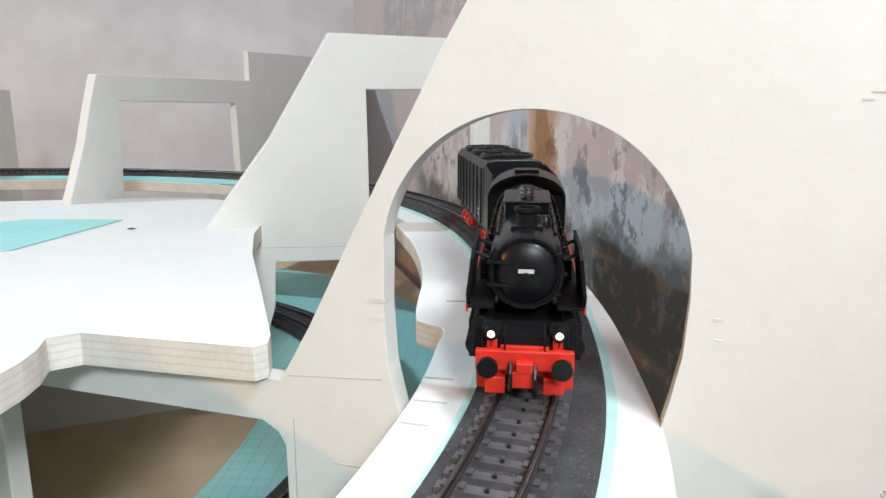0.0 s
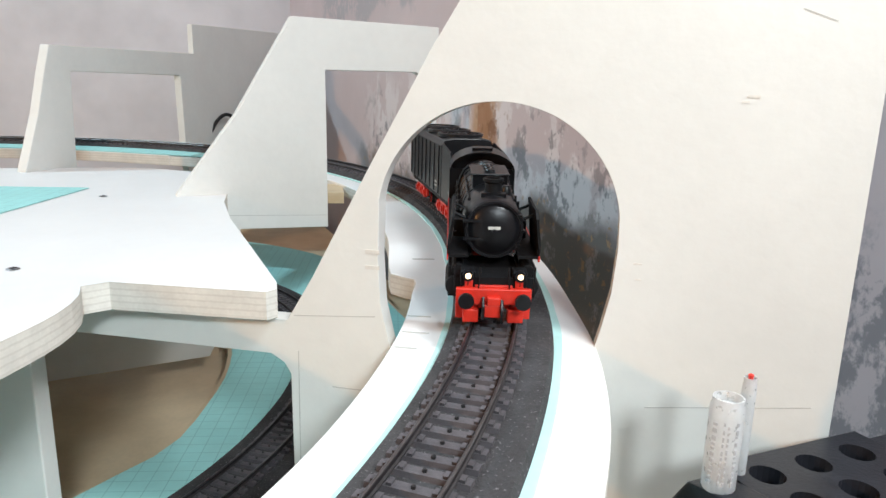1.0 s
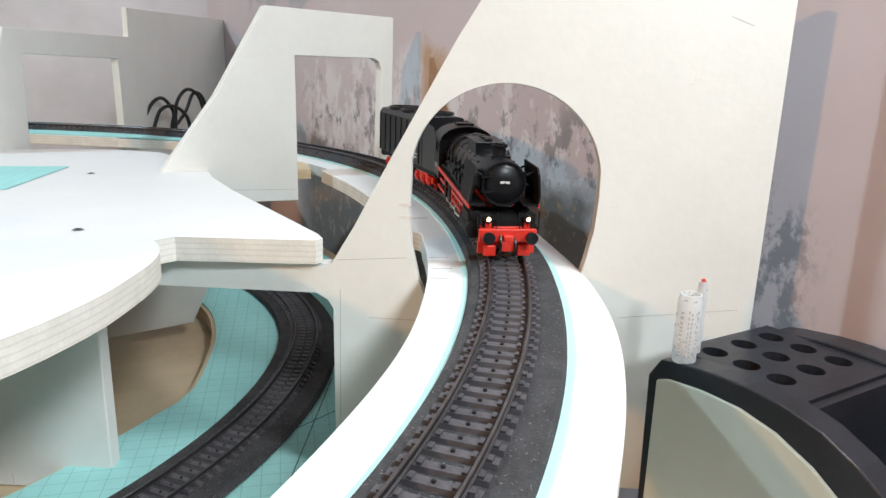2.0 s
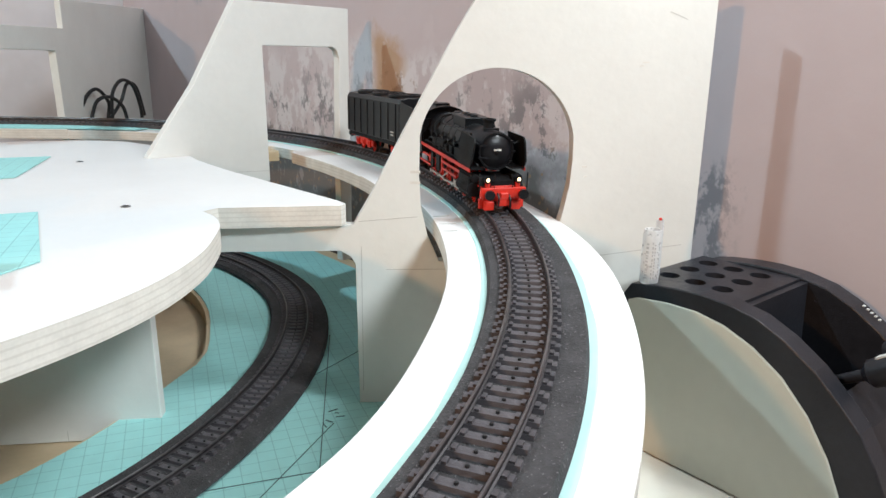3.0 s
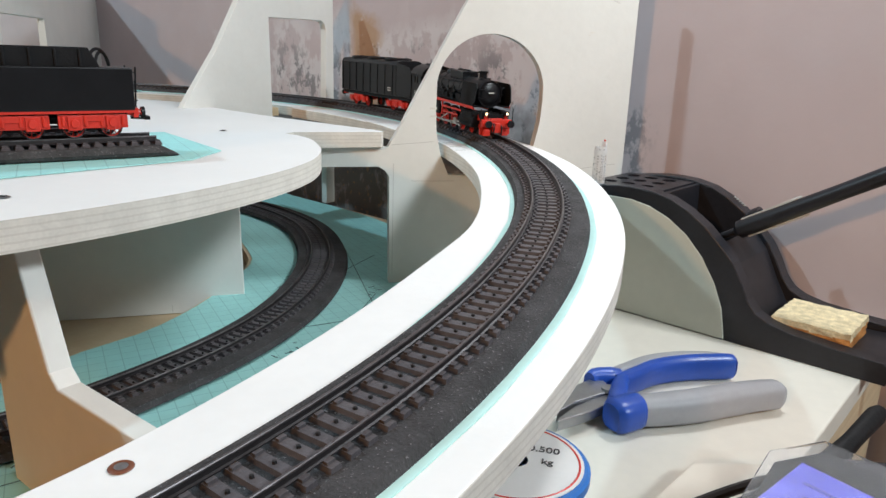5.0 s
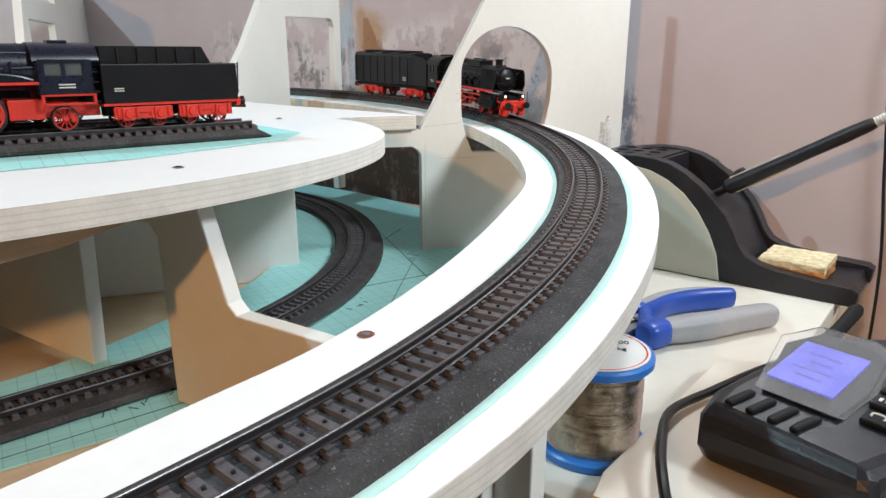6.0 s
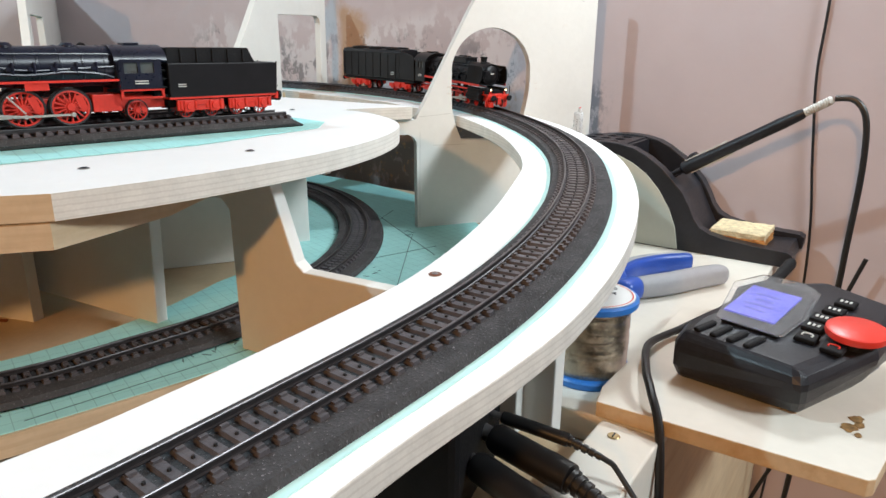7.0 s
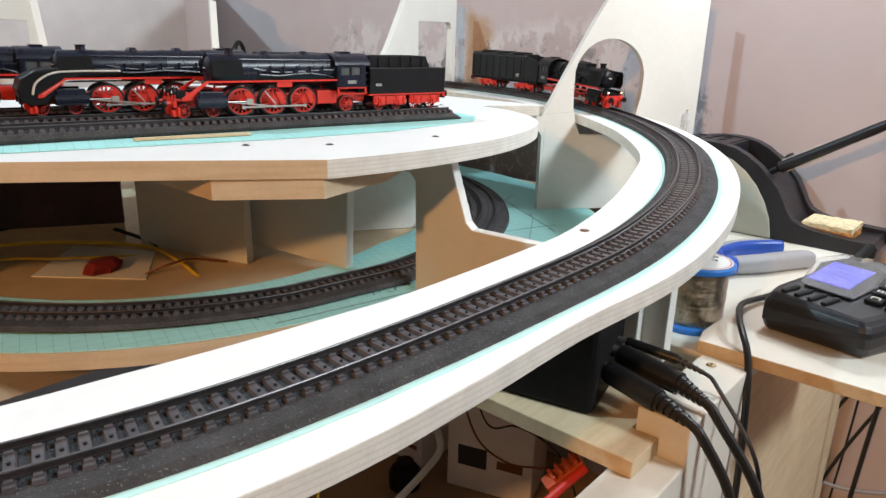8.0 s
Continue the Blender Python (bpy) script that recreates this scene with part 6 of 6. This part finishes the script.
    for k, (x, y) in enumerate(((0.1230, -0.0475), (0.1360, -0.0500), (0.1080, -0.0460), (0.1010, -0.0600), (0.1500, -0.0550), (0.1640, -0.0600))):
        bm = bmesh.new()
        box(bm, (0, 0, 0.0012), (0.0100, 0.0115, 0.0032), top(x, y, -12))
        key = part("key", bm, MATTE, t, "small black key", world=True, bevel=0.0010)
        bm = bmesh.new()
        if k in (2, 3):
            tube(bm, [(-0.0012, -0.0026, 0.0029), (0.0016, -0.0026, 0.0029), (0.0024, 0, 0.0029), (0.0016, 0.0026, 0.0029), (-0.0012, 0.0026, 0.0029)], 0.0005, 6)
            bm.transform(top(x, y, -12))
            part("symbol", bm, LETTER if k == 2 else REDKNOB, key, "printed arrow symbol", world=True)
        else:
            for j in range(3):
                box(bm, (0, -0.0026 + 0.0026 * j, 0.0029), (0.0030, 0.0014, 0.0002), top(x, y, -12))
            part("symbol", bm, LETTER, key, "small pale print", world=True)
    bm = bmesh.new()
    mk = top(0.1180, -0.0690, 0, 0.0)
    lathe(bm, [(0.0, 0.0036), (0.0140, 0.0036), (0.0156, 0.0044), (0.0160, 0.0062), (0.0156, 0.0080), (0.0140, 0.0088), (0.0, 0.0091)], mk, 44)
    knob = part("control_knob", bm, REDKNOB, t, "flat red control knob", world=True, round_=True)
    bm = bmesh.new()
    lathe(bm, [(0.0, -0.001), (0.0105, -0.001), (0.0100, 0.0044), (0.0, 0.0044)], mk, 24)
    part("knob_stem", bm, MATTE, knob, "black stem under the knob", world=True)
    bm = bmesh.new()
    lathe(bm, [(0, 0), (0.0056, 0), (0.0052, 0.010), (0.0038, 0.030), (0.0042, 0.052), (0.0030, 0.056), (0, 0.056)], axis_frame((0.176, -0.010, z0 + 0.030), (0.240, -0.022, z0 + 0.046)), 16)
    part("cable_boot", bm, MATTE, t, "stubby black cable boot", world=True, round_=True)
    bm = bmesh.new()
    tube(bm, [(0.186, -0.010, z0 + 0.026), (0.178, 0.012, z0 + 0.016), (0.150, 0.034, z0 + 0.005), (0.110, 0.042, 0.762), (0.072, 0.032, 0.764), (0.044, 0.020, 0.764), (0.030, 0.010, 0.752), (0.022, 0.004, 0.72), (0.018, 0.0, 0.66), (0.015, -0.002, 0.55), (0.012, 0.0, 0.30), (0.02, 0.0, 0.02)], 0.0025, 10)
    part("cord", bm, CABLE, t, "black cord hanging over the edge", world=True, round_=True)


controller()


def hanging_cables():
    for name, mat, r, pts, label in (
        ("wall_cable", CABLE, 0.0014, [(0.507, 0.012, 1.30), (0.507, 0.013, 1.00), (0.507, 0.014, 0.92), (0.507, 0.006, 0.84), (0.507, -0.006, 0.72), (0.507, -0.004, 0.50), (0.506, 0.01, 0.20), (0.49, 0.0, 0.01)], "thin black cable hanging along the wall"),
        ("wall_cable", CABLE, 0.0022, [(0.49, -0.06, 0.74), (0.495, -0.02, 0.60), (0.498, 0.02, 0.50), (0.50, 0.04, 0.42), (0.502, 0.03, 0.30), (0.49, 0.0, 0.008)], "black cable hanging under the board"),
        ("wall_cable", CABLE, 0.0022, [(0.47, -0.12, 0.74), (0.49, -0.04, 0.56), (0.50, 0.015, 0.40), (0.50, 0.03, 0.28), (0.48, 0.03, 0.008)], "black cable hanging under the board"),
        ("wall_cable", GREYGRIP, 0.0025, [(0.46, 0.12, 0.60), (0.50, 0.09, 0.44), (0.503, 0.0, 0.40), (0.503, -0.12, 0.46), (0.50, -0.20, 0.60), (0.50, -0.25, 0.9)], "grey cable sagging along the wall"),
    ):
        bm = bmesh.new()
        tube(bm, pts, r, 8)
        solo(name, bm, mat, label, "cable", at=pts[-1], round_=True)


hanging_cables()


def power_supply():
    shelf = bmesh.new()
    slab(shelf, [(-0.106, 0.026), (-0.0715, 0.026), (-0.0715, 0.0435), (0.024, 0.0435), (0.024, 0.190), (-0.106, 0.190)], [], Matrix.Translation((0, 0, 0.7185)), 0, 0.0115)
    solo("low_shelf", shelf, PINE, "pine shelf board under the track bed", "shelf", at=(-0.04, 0.118, 0.7185), bevel=0.0008)
    t = thing("power_supply", Matrix.Translation((-0.053, 0.1125, 0.7302)) @ pose(0, 0, 0, 0, 0, 12.7), "black power supply box with plugged cables under the track bed", "power supply")
    bm = bmesh.new()
    box(bm, (0, 0, 0.042), (0.072, 0.075, 0.084))
    part("casing", bm, MATTE, t, "matte black casing", bevel=0.004)
    runs = (((-0.0595, 0.0700, 0.755), (-0.0680, 0.0310, 0.752), (-0.0720, 0.0095, 0.748), (-0.0600, -0.0180, 0.700), 0.0076),
            ((-0.0405, 0.0710, 0.760), (-0.0470, 0.0270, 0.757), (-0.0500, 0.0085, 0.752), (-0.0440, -0.0290, 0.700), 0.0076),
            ((-0.0290, 0.0730, 0.765), (-0.0250, 0.0380, 0.762), (-0.0240, 0.0200, 0.758), (-0.0300, -0.0200, 0.715), 0.0034))
    for p, q, e, c, r in runs:
        p, q, e, c = Vector(p), Vector(q), Vector(e), Vector(c)
        d = (q - p).normalized()
        bm = bmesh.new()
        rod(bm, p - d * 0.012, p, r * 0.55, 14, 1)
        lathe(bm, [(0, 0), (r * 0.86, 0), (r * 0.96, 0.0015), (r, 0.004), (r, 0.030), (r * 1.04, 0.034), (r * 0.98, (q - p).length), (0, (q - p).length)], axis_frame(p, q), 24)
        plug = part("plug", bm, [CABLE, GREYSTEEL], t, "round black cable plug", world=True, round_=True)
        bm = bmesh.new()
        n = (e - q).length
        prof = [(0, 0)]
        for i in range(5):
            g = r * (0.80 - 0.07 * i)
            prof += [(g, n * i / 5), (g, n * (i + 0.62) / 5), (g * 0.66, n * (i + 0.66) / 5), (g * 0.66, n * (i + 0.96) / 5)]
        lathe(bm, prof + [(0, n)], axis_frame(q, e), 18)
        part("strain_relief", bm, CABLE, plug, "ribbed strain relief", world=True, round_=True)
        bm = bmesh.new()
        tube(bm, [q, e, e + (e - q) * 0.5 + Vector((0.001, 0, -0.006)), c, c + Vector((0.004, -0.006, -0.05)), c + Vector((0.010, -0.004, -0.16)), c + Vector((0.012, 0.0, -0.68))], r * 0.42, 10)
        part("cord", bm, CABLE, plug, "black cord", world=True, round_=True)


power_supply()


def under_clutter():
    """Boxes, wires and tools below and inside the layout."""
    def carton(x, y, z, sx, sy, sz, turn, label, marks=True):
        t = thing("carton", Matrix.Translation((x, y, z)) @ pose(0, 0, 0, 0, 0, turn), label, "box", "cartons under the layout")
        bm = bmesh.new()
        box(bm, (0, 0, sz / 2), (sx, sy, sz))
        part("carton_body", bm, CARTON, t, bevel=0.001)
        if marks:
            bm = bmesh.new()
            box(bm, (-sx * 0.2, -sy / 2 - 0.0003, sz * 0.35), (sx * 0.34, 0.0005, sz * 0.2), slot=0)
            box(bm, (sx * 0.24, -sy / 2 - 0.0003, sz * 0.33), (sx * 0.3, 0.0005, sz * 0.08), slot=1)
            part("printed_mark", bm, [INK, BROWNWIRE], t, "dark printed marks")
        return t

    bm = bmesh.new()
    box(bm, (-0.27, 0.20, 0.555), (0.72, 0.31, 0.018))
    solo("storage_shelf", bm, SHADEDPLY, "plywood storage shelf under the layout, coloured dark for the shade there", "shelf", at=(-0.32, 0.20, 0.546))
    for x in (-0.60, -0.05):
        bm = bmesh.new()
        box(bm, (x, 0.30, 0.273), (0.03, 0.03, 0.546))
        solo("shelf_leg", bm, PINE, "square pine leg under the storage shelf", "leg", at=(x, 0.30, 0))
    carton(0.019, 0.208, 0.564, 0.080, 0.055, 0.100, -71, "white printed carton standing on the storage shelf")
    carton(0.0075, 0.300, 0.564, 0.058, 0.055, 0.055, -88, "white printed carton standing on the storage shelf")
    bm = bmesh.new()
    box(bm, (-0.40, 0.22, 0.60), (0.14, 0.10, 0.07))
    solo("dark_box", bm, MATTE, "dark box standing on the storage shelf", "box", at=(-0.40, 0.22, 0.565), bevel=0.003)
    bm = bmesh.new()
    lathe(bm, [(0, 0), (0.013, 0), (0.0145, 0.002), (0.0145, 0.016), (0.012, 0.020), (0.008, 0.021), (0.008, 0.027), (0, 0.028)], Matrix.Translation((-0.050, 0.262, 0.5642)), 24)
    solo("dark_bottle", bm, MATTE, "small dark bottle standing between the cartons on the storage shelf", "bottle", at=(-0.050, 0.262, 0.5642), round_=True)
    t = thing("orange_clamp", Matrix.Translation((-0.0749, 0.0813, 0.6730)), "orange spring clamp with a red handle hanging behind the rail", "clamp")
    p, q = Vector((-0.0631, 0.0813, 0.6819)), Vector((-0.0820, 0.0931, 0.6665))
    bm = bmesh.new()
    box(bm, (0, 0, (p - q).length / 2), (0.012, 0.010, (p - q).length + 0.004), axis_frame(p, q))
    for k in range(4):
        box(bm, (0.0, 0.0065, 0.002 + k * 0.0062), (0.011, 0.005, 0.0030), axis_frame(p, q))
    part("jaw", bm, ORANGE, t, "orange toothed jaw", world=True, bevel=0.0010)
    bm = bmesh.new()
    tube(bm, [(-0.0678, 0.0743, 0.6831), (-0.0791, 0.0790, 0.6766), (-0.0891, 0.0837, 0.6695), (-0.1009, 0.0896, 0.6606)], 0.0030, 10)
    part("handle", bm, REDKNOB, t, "red dipped handle", world=True, round_=True)
    bm = bmesh.new()
    rod(bm, (-0.0560, 0.0861, 0.6760), (-0.0490, 0.0837, 0.6890), 0.0036, 12)
    rod(bm, (-0.0490, 0.0837, 0.6890), (-0.0454, 0.0825, 0.6955), 0.0046, 6)
    part("bolt", bm, GREYSTEEL, t, "dull steel bolt head", world=True, bevel=0.0004)
    wires = [(BROWNWIRE, 0.0010, [(-0.026, 0.226, 0.7080), (-0.027, 0.220, 0.676), (-0.033, 0.195, 0.638), (-0.027, 0.169, 0.623), (-0.015, 0.148, 0.621), (0.010, 0.110, 0.6245)]),
             (CABLE, 0.0009, [(-0.034, 0.210, 0.7080), (-0.030, 0.187, 0.653), (-0.017, 0.167, 0.653), (-0.008, 0.144, 0.645), (-0.006, 0.125, 0.632), (-0.004, 0.110, 0.600)]),
             (LETTER, 0.0034, [(-0.028, 0.250, 0.6300), (-0.0434, 0.2255, 0.6190), (-0.0585, 0.2271, 0.6040), (-0.0841, 0.2342, 0.5850), (-0.111, 0.2412, 0.5678)]),
             (YELLOW, 0.0016, [(-0.110, 0.296, 0.6400), (-0.119, 0.2908, 0.6110), (-0.1291, 0.2862, 0.5970), (-0.142, 0.277, 0.5660)]),
             (LETTER, 0.0022, [(-0.125, 0.318, 0.6400), (-0.1348, 0.3062, 0.6152), (-0.1423, 0.2973, 0.5985), (-0.158, 0.280, 0.5665)])]
    for mat, r, pts in wires:
        bm = bmesh.new()
        tube(bm, pts, r, 6)
        solo("loose_wire", bm, mat, "loose thin wire hanging under the layout", "wire", at=pts[-1], group="loose wires", round_=True)
    # inside the ring
    z = 0.7375
    for mat, r, pts in ((YELLOW, 0.0018, [(-0.36, 0.66, z), (-0.30, 0.65, z + 0.010), (-0.239, 0.640, z + 0.014), (-0.18, 0.61, z + 0.012), (-0.128, 0.570, z + 0.006), (-0.122, 0.52, z + 0.004), (-0.127, 0.462, z)]),
                        (YELLOW, 0.0014, [(-0.34, 0.60, z), (-0.26, 0.615, z + 0.008), (-0.20, 0.585, z + 0.005), (-0.14, 0.56, z)]),
                        (CABLE, 0.0022, [(-0.30, 0.69, z), (-0.25, 0.685, z + 0.016), (-0.198, 0.669, z + 0.022), (-0.152, 0.650, z + 0.020), (-0.12, 0.61, z + 0.008), (-0.108, 0.575, z)]),
                        (BROWNWIRE, 0.0014, [(-0.16, 0.50, z), (-0.14, 0.49, z + 0.008), (-0.11, 0.50, z + 0.004), (-0.085, 0.48, z)])):
        bm = bmesh.new()
        tube(bm, pts, r, 6)
        solo("loose_wire", bm, mat, "loose thin wire lying on the bench inside the layout", "wire", at=pts[0], group="loose wires", round_=True)
    bm = bmesh.new()
    slab(bm, [(-0.236, 0.566), (-0.166, 0.486), (-0.120, 0.560), (-0.171, 0.637)], [], Matrix.Translation((0, 0, 0.7372)), 0, 0.001)
    solo("white_paper", bm, LABEL, "sheet of white paper lying on the bench inside the layout", "paper sheet", at=(-0.18, 0.56, 0.7372))
    bm = bmesh.new()
    lathe(bm, [(0, 0.0), (0.022, 0.0), (0.024, 0.006), (0.018, 0.011), (0, 0.012)], Matrix.Translation((-0.184, 0.535, 0.7385)) @ Matrix.Diagonal((0.75, 0.5, 1, 1)), 24)
    for v in bm.verts:
        v.co += Vector((noise.noise(v.co * 120), noise.noise(v.co * 120 + Vector((3, 0, 0))), 0)) * 0.004
    solo("red_cloth", bm, material("dark_red_cloth", (0.20, 0.012, 0.014), 0.9, vary=0.2, bump=0.6), "crumpled dark red cloth on the white paper", "cloth", at=(-0.184, 0.535, 0.7385), round_=True)

    def standing(name, p, q, z0, z1, mat, label):
        bm = bmesh.new()
        slab(bm, [(0, z0), (math.dist(p, q), z0), (math.dist(p, q), z1), (0, z1)], [], upright(p, (q[0] - p[0], q[1] - p[1])), -0.005, 0.005)
        solo(name, bm, mat, label, "support panel", at=(p[0], p[1], z0), bevel=0.0006)

    # Added out of view; blocks the warm lamp from reaching under the deck.
    standing("skirt_board", (-0.496, 0.50), (-0.496, 0.86), 0.7372, 0.8695, CREAM, "unseen board added under the deck to stop side light")
    standing("inner_panel", (-0.112, 0.600), (-0.070, 0.462), 0.7372, 0.8565, CREAM, "cream plywood panel standing under the deck")
    standing("inner_panel", (-0.46, 0.815), (-0.120, 0.625), 0.7372, 0.7570, BARE, "low bare plywood panel standing under the deck")
    # Dark sheet in place of the deep shade in the opening under the deck.
    standing("dark_board", (-0.46, 0.815), (-0.120, 0.625), 0.7572, 0.8565, material("opening_dark_plum", (0.07, 0.042, 0.045), 0.6, vary=0.3, scale=30), "dark board standing in for the unlit opening under the deck")
    # looped cable behind the far track
    bm = bmesh.new()
    tube(bm, [(0.300, 1.130, 0.880), (0.318, 1.140, 0.915), (0.336, 1.150, 0.925), (0.352, 1.158, 0.905), (0.350, 1.160, 0.880), (0.372, 1.168, 0.905), (0.386, 1.176, 0.932), (0.402, 1.184, 0.925), (0.412, 1.190, 0.882)], 0.0026, 8)
    tube(bm, [(0.318, 1.128, 0.880), (0.330, 1.134, 0.908), (0.350, 1.140, 0.914), (0.368, 1.146, 0.900), (0.374, 1.150, 0.880)], 0.0026, 8)
    tube(bm, [(0.352, 1.146, 0.880), (0.356, 1.148, 0.918), (0.372, 1.154, 0.938), (0.390, 1.162, 0.930), (0.400, 1.168, 0.900), (0.402, 1.170, 0.880)], 0.0026, 8)
    solo("cable_loop", bm, CABLE, "black cable looped behind the far track", "cable", at=(0.30, 1.13, 0.88), round_=True)


under_clutter()


def bed_screws():
    for x, y in ((-0.047, 0.103),):
        i = min(range(len(UPPER.stations)), key=lambda k: (UPPER.stations[k][1].xy - Vector((x, y))).length)
        z = UPPER.stations[i][1].z + 0.0002
        bm = bmesh.new()
        lathe(bm, [(0.0033, 0.0), (0.0029, 0.0003), (0.0024, 0.0002), (0.0, 0.0002)], Matrix.Translation((x, y, z)), 18)
        lathe(bm, [(0.0018, 0.0003), (0.0, 0.0006)], Matrix.Translation((x, y, z)), 12, 1)
        solo("bed_screw", bm, [BROWNWIRE, GREYSTEEL], "countersunk steel screw in the track bed", "screw", at=(x, y, z), group="bed screws")


bed_screws()


def wood_blocks():
    """Small offcuts beside the track bed by the second pillar."""
    bm = bmesh.new()
    box(bm, (0, 0, 0), (0.056, 0.022, 0.010), Matrix.Translation((0.3815, 0.690, 0.8730)) @ pose(0, 0, 0, 0, 0, 78))
    solo("wood_block", bm, PINE, "small bare wooden block beside the track bed", "wood block", at=(0.3815, 0.690, 0.868), bevel=0.0006)


wood_blocks()


def wooden_stick():
    p, q = Vector((-0.215, 0.370, DECK_Z + 0.0010)), Vector((-0.136, 0.347, DECK_Z + 0.0010))
    d = q - p
    m = Matrix.Translation((p + q) / 2) @ pose(0, 0, 0, 0, 0, math.degrees(math.atan2(d.y, d.x)))
    n = d.length / 2
    bm = bmesh.new()
    slab(bm, [(-n, -0.002), (n - 0.003, -0.003), (n, -0.001), (n, 0.0015), (n - 0.003, 0.003), (-n, 0.0025), (-n - 0.002, 0.0)], [], m, 0.0002, 0.0022)
    solo("wooden_stick", bm, PINE, "flat pale wooden stick lying on the turquoise paper", "stick", at=p, bevel=0.0004)


wooden_stick()


def bed_marks():
    """Short pencil strokes across the inner edge of the track bed."""
    for a, off, n in ((-38.5, -0.0325, 0.009), (-36.6, -0.0315, 0.011), (-34.6, -0.0325, 0.010), (-24.5, -0.033, 0.012)):
        m = UPPER.at_station(UPPER.near(a))
        bm = bmesh.new()
        box(bm, (0, off, 0.0002), (0.0006, n, 0.0003), m)
        part("pencil_line", bm, PENCIL, bpy.data.objects["plywood_track_bed"], "thin pencil stroke", world=True)


bed_marks()

# ---- sleepers, last ----
lay_sleepers(upper_track, upper_inv, UPPER, upper_places, lambda a: -128 < a < 25)
lay_sleepers(lower_track, lower_inv, LOWER, lower_places, lambda a: -150 < a < 20)
for line, t, inv, places in sidings:
    lay_sleepers(t, inv, line, places, lambda a: True)
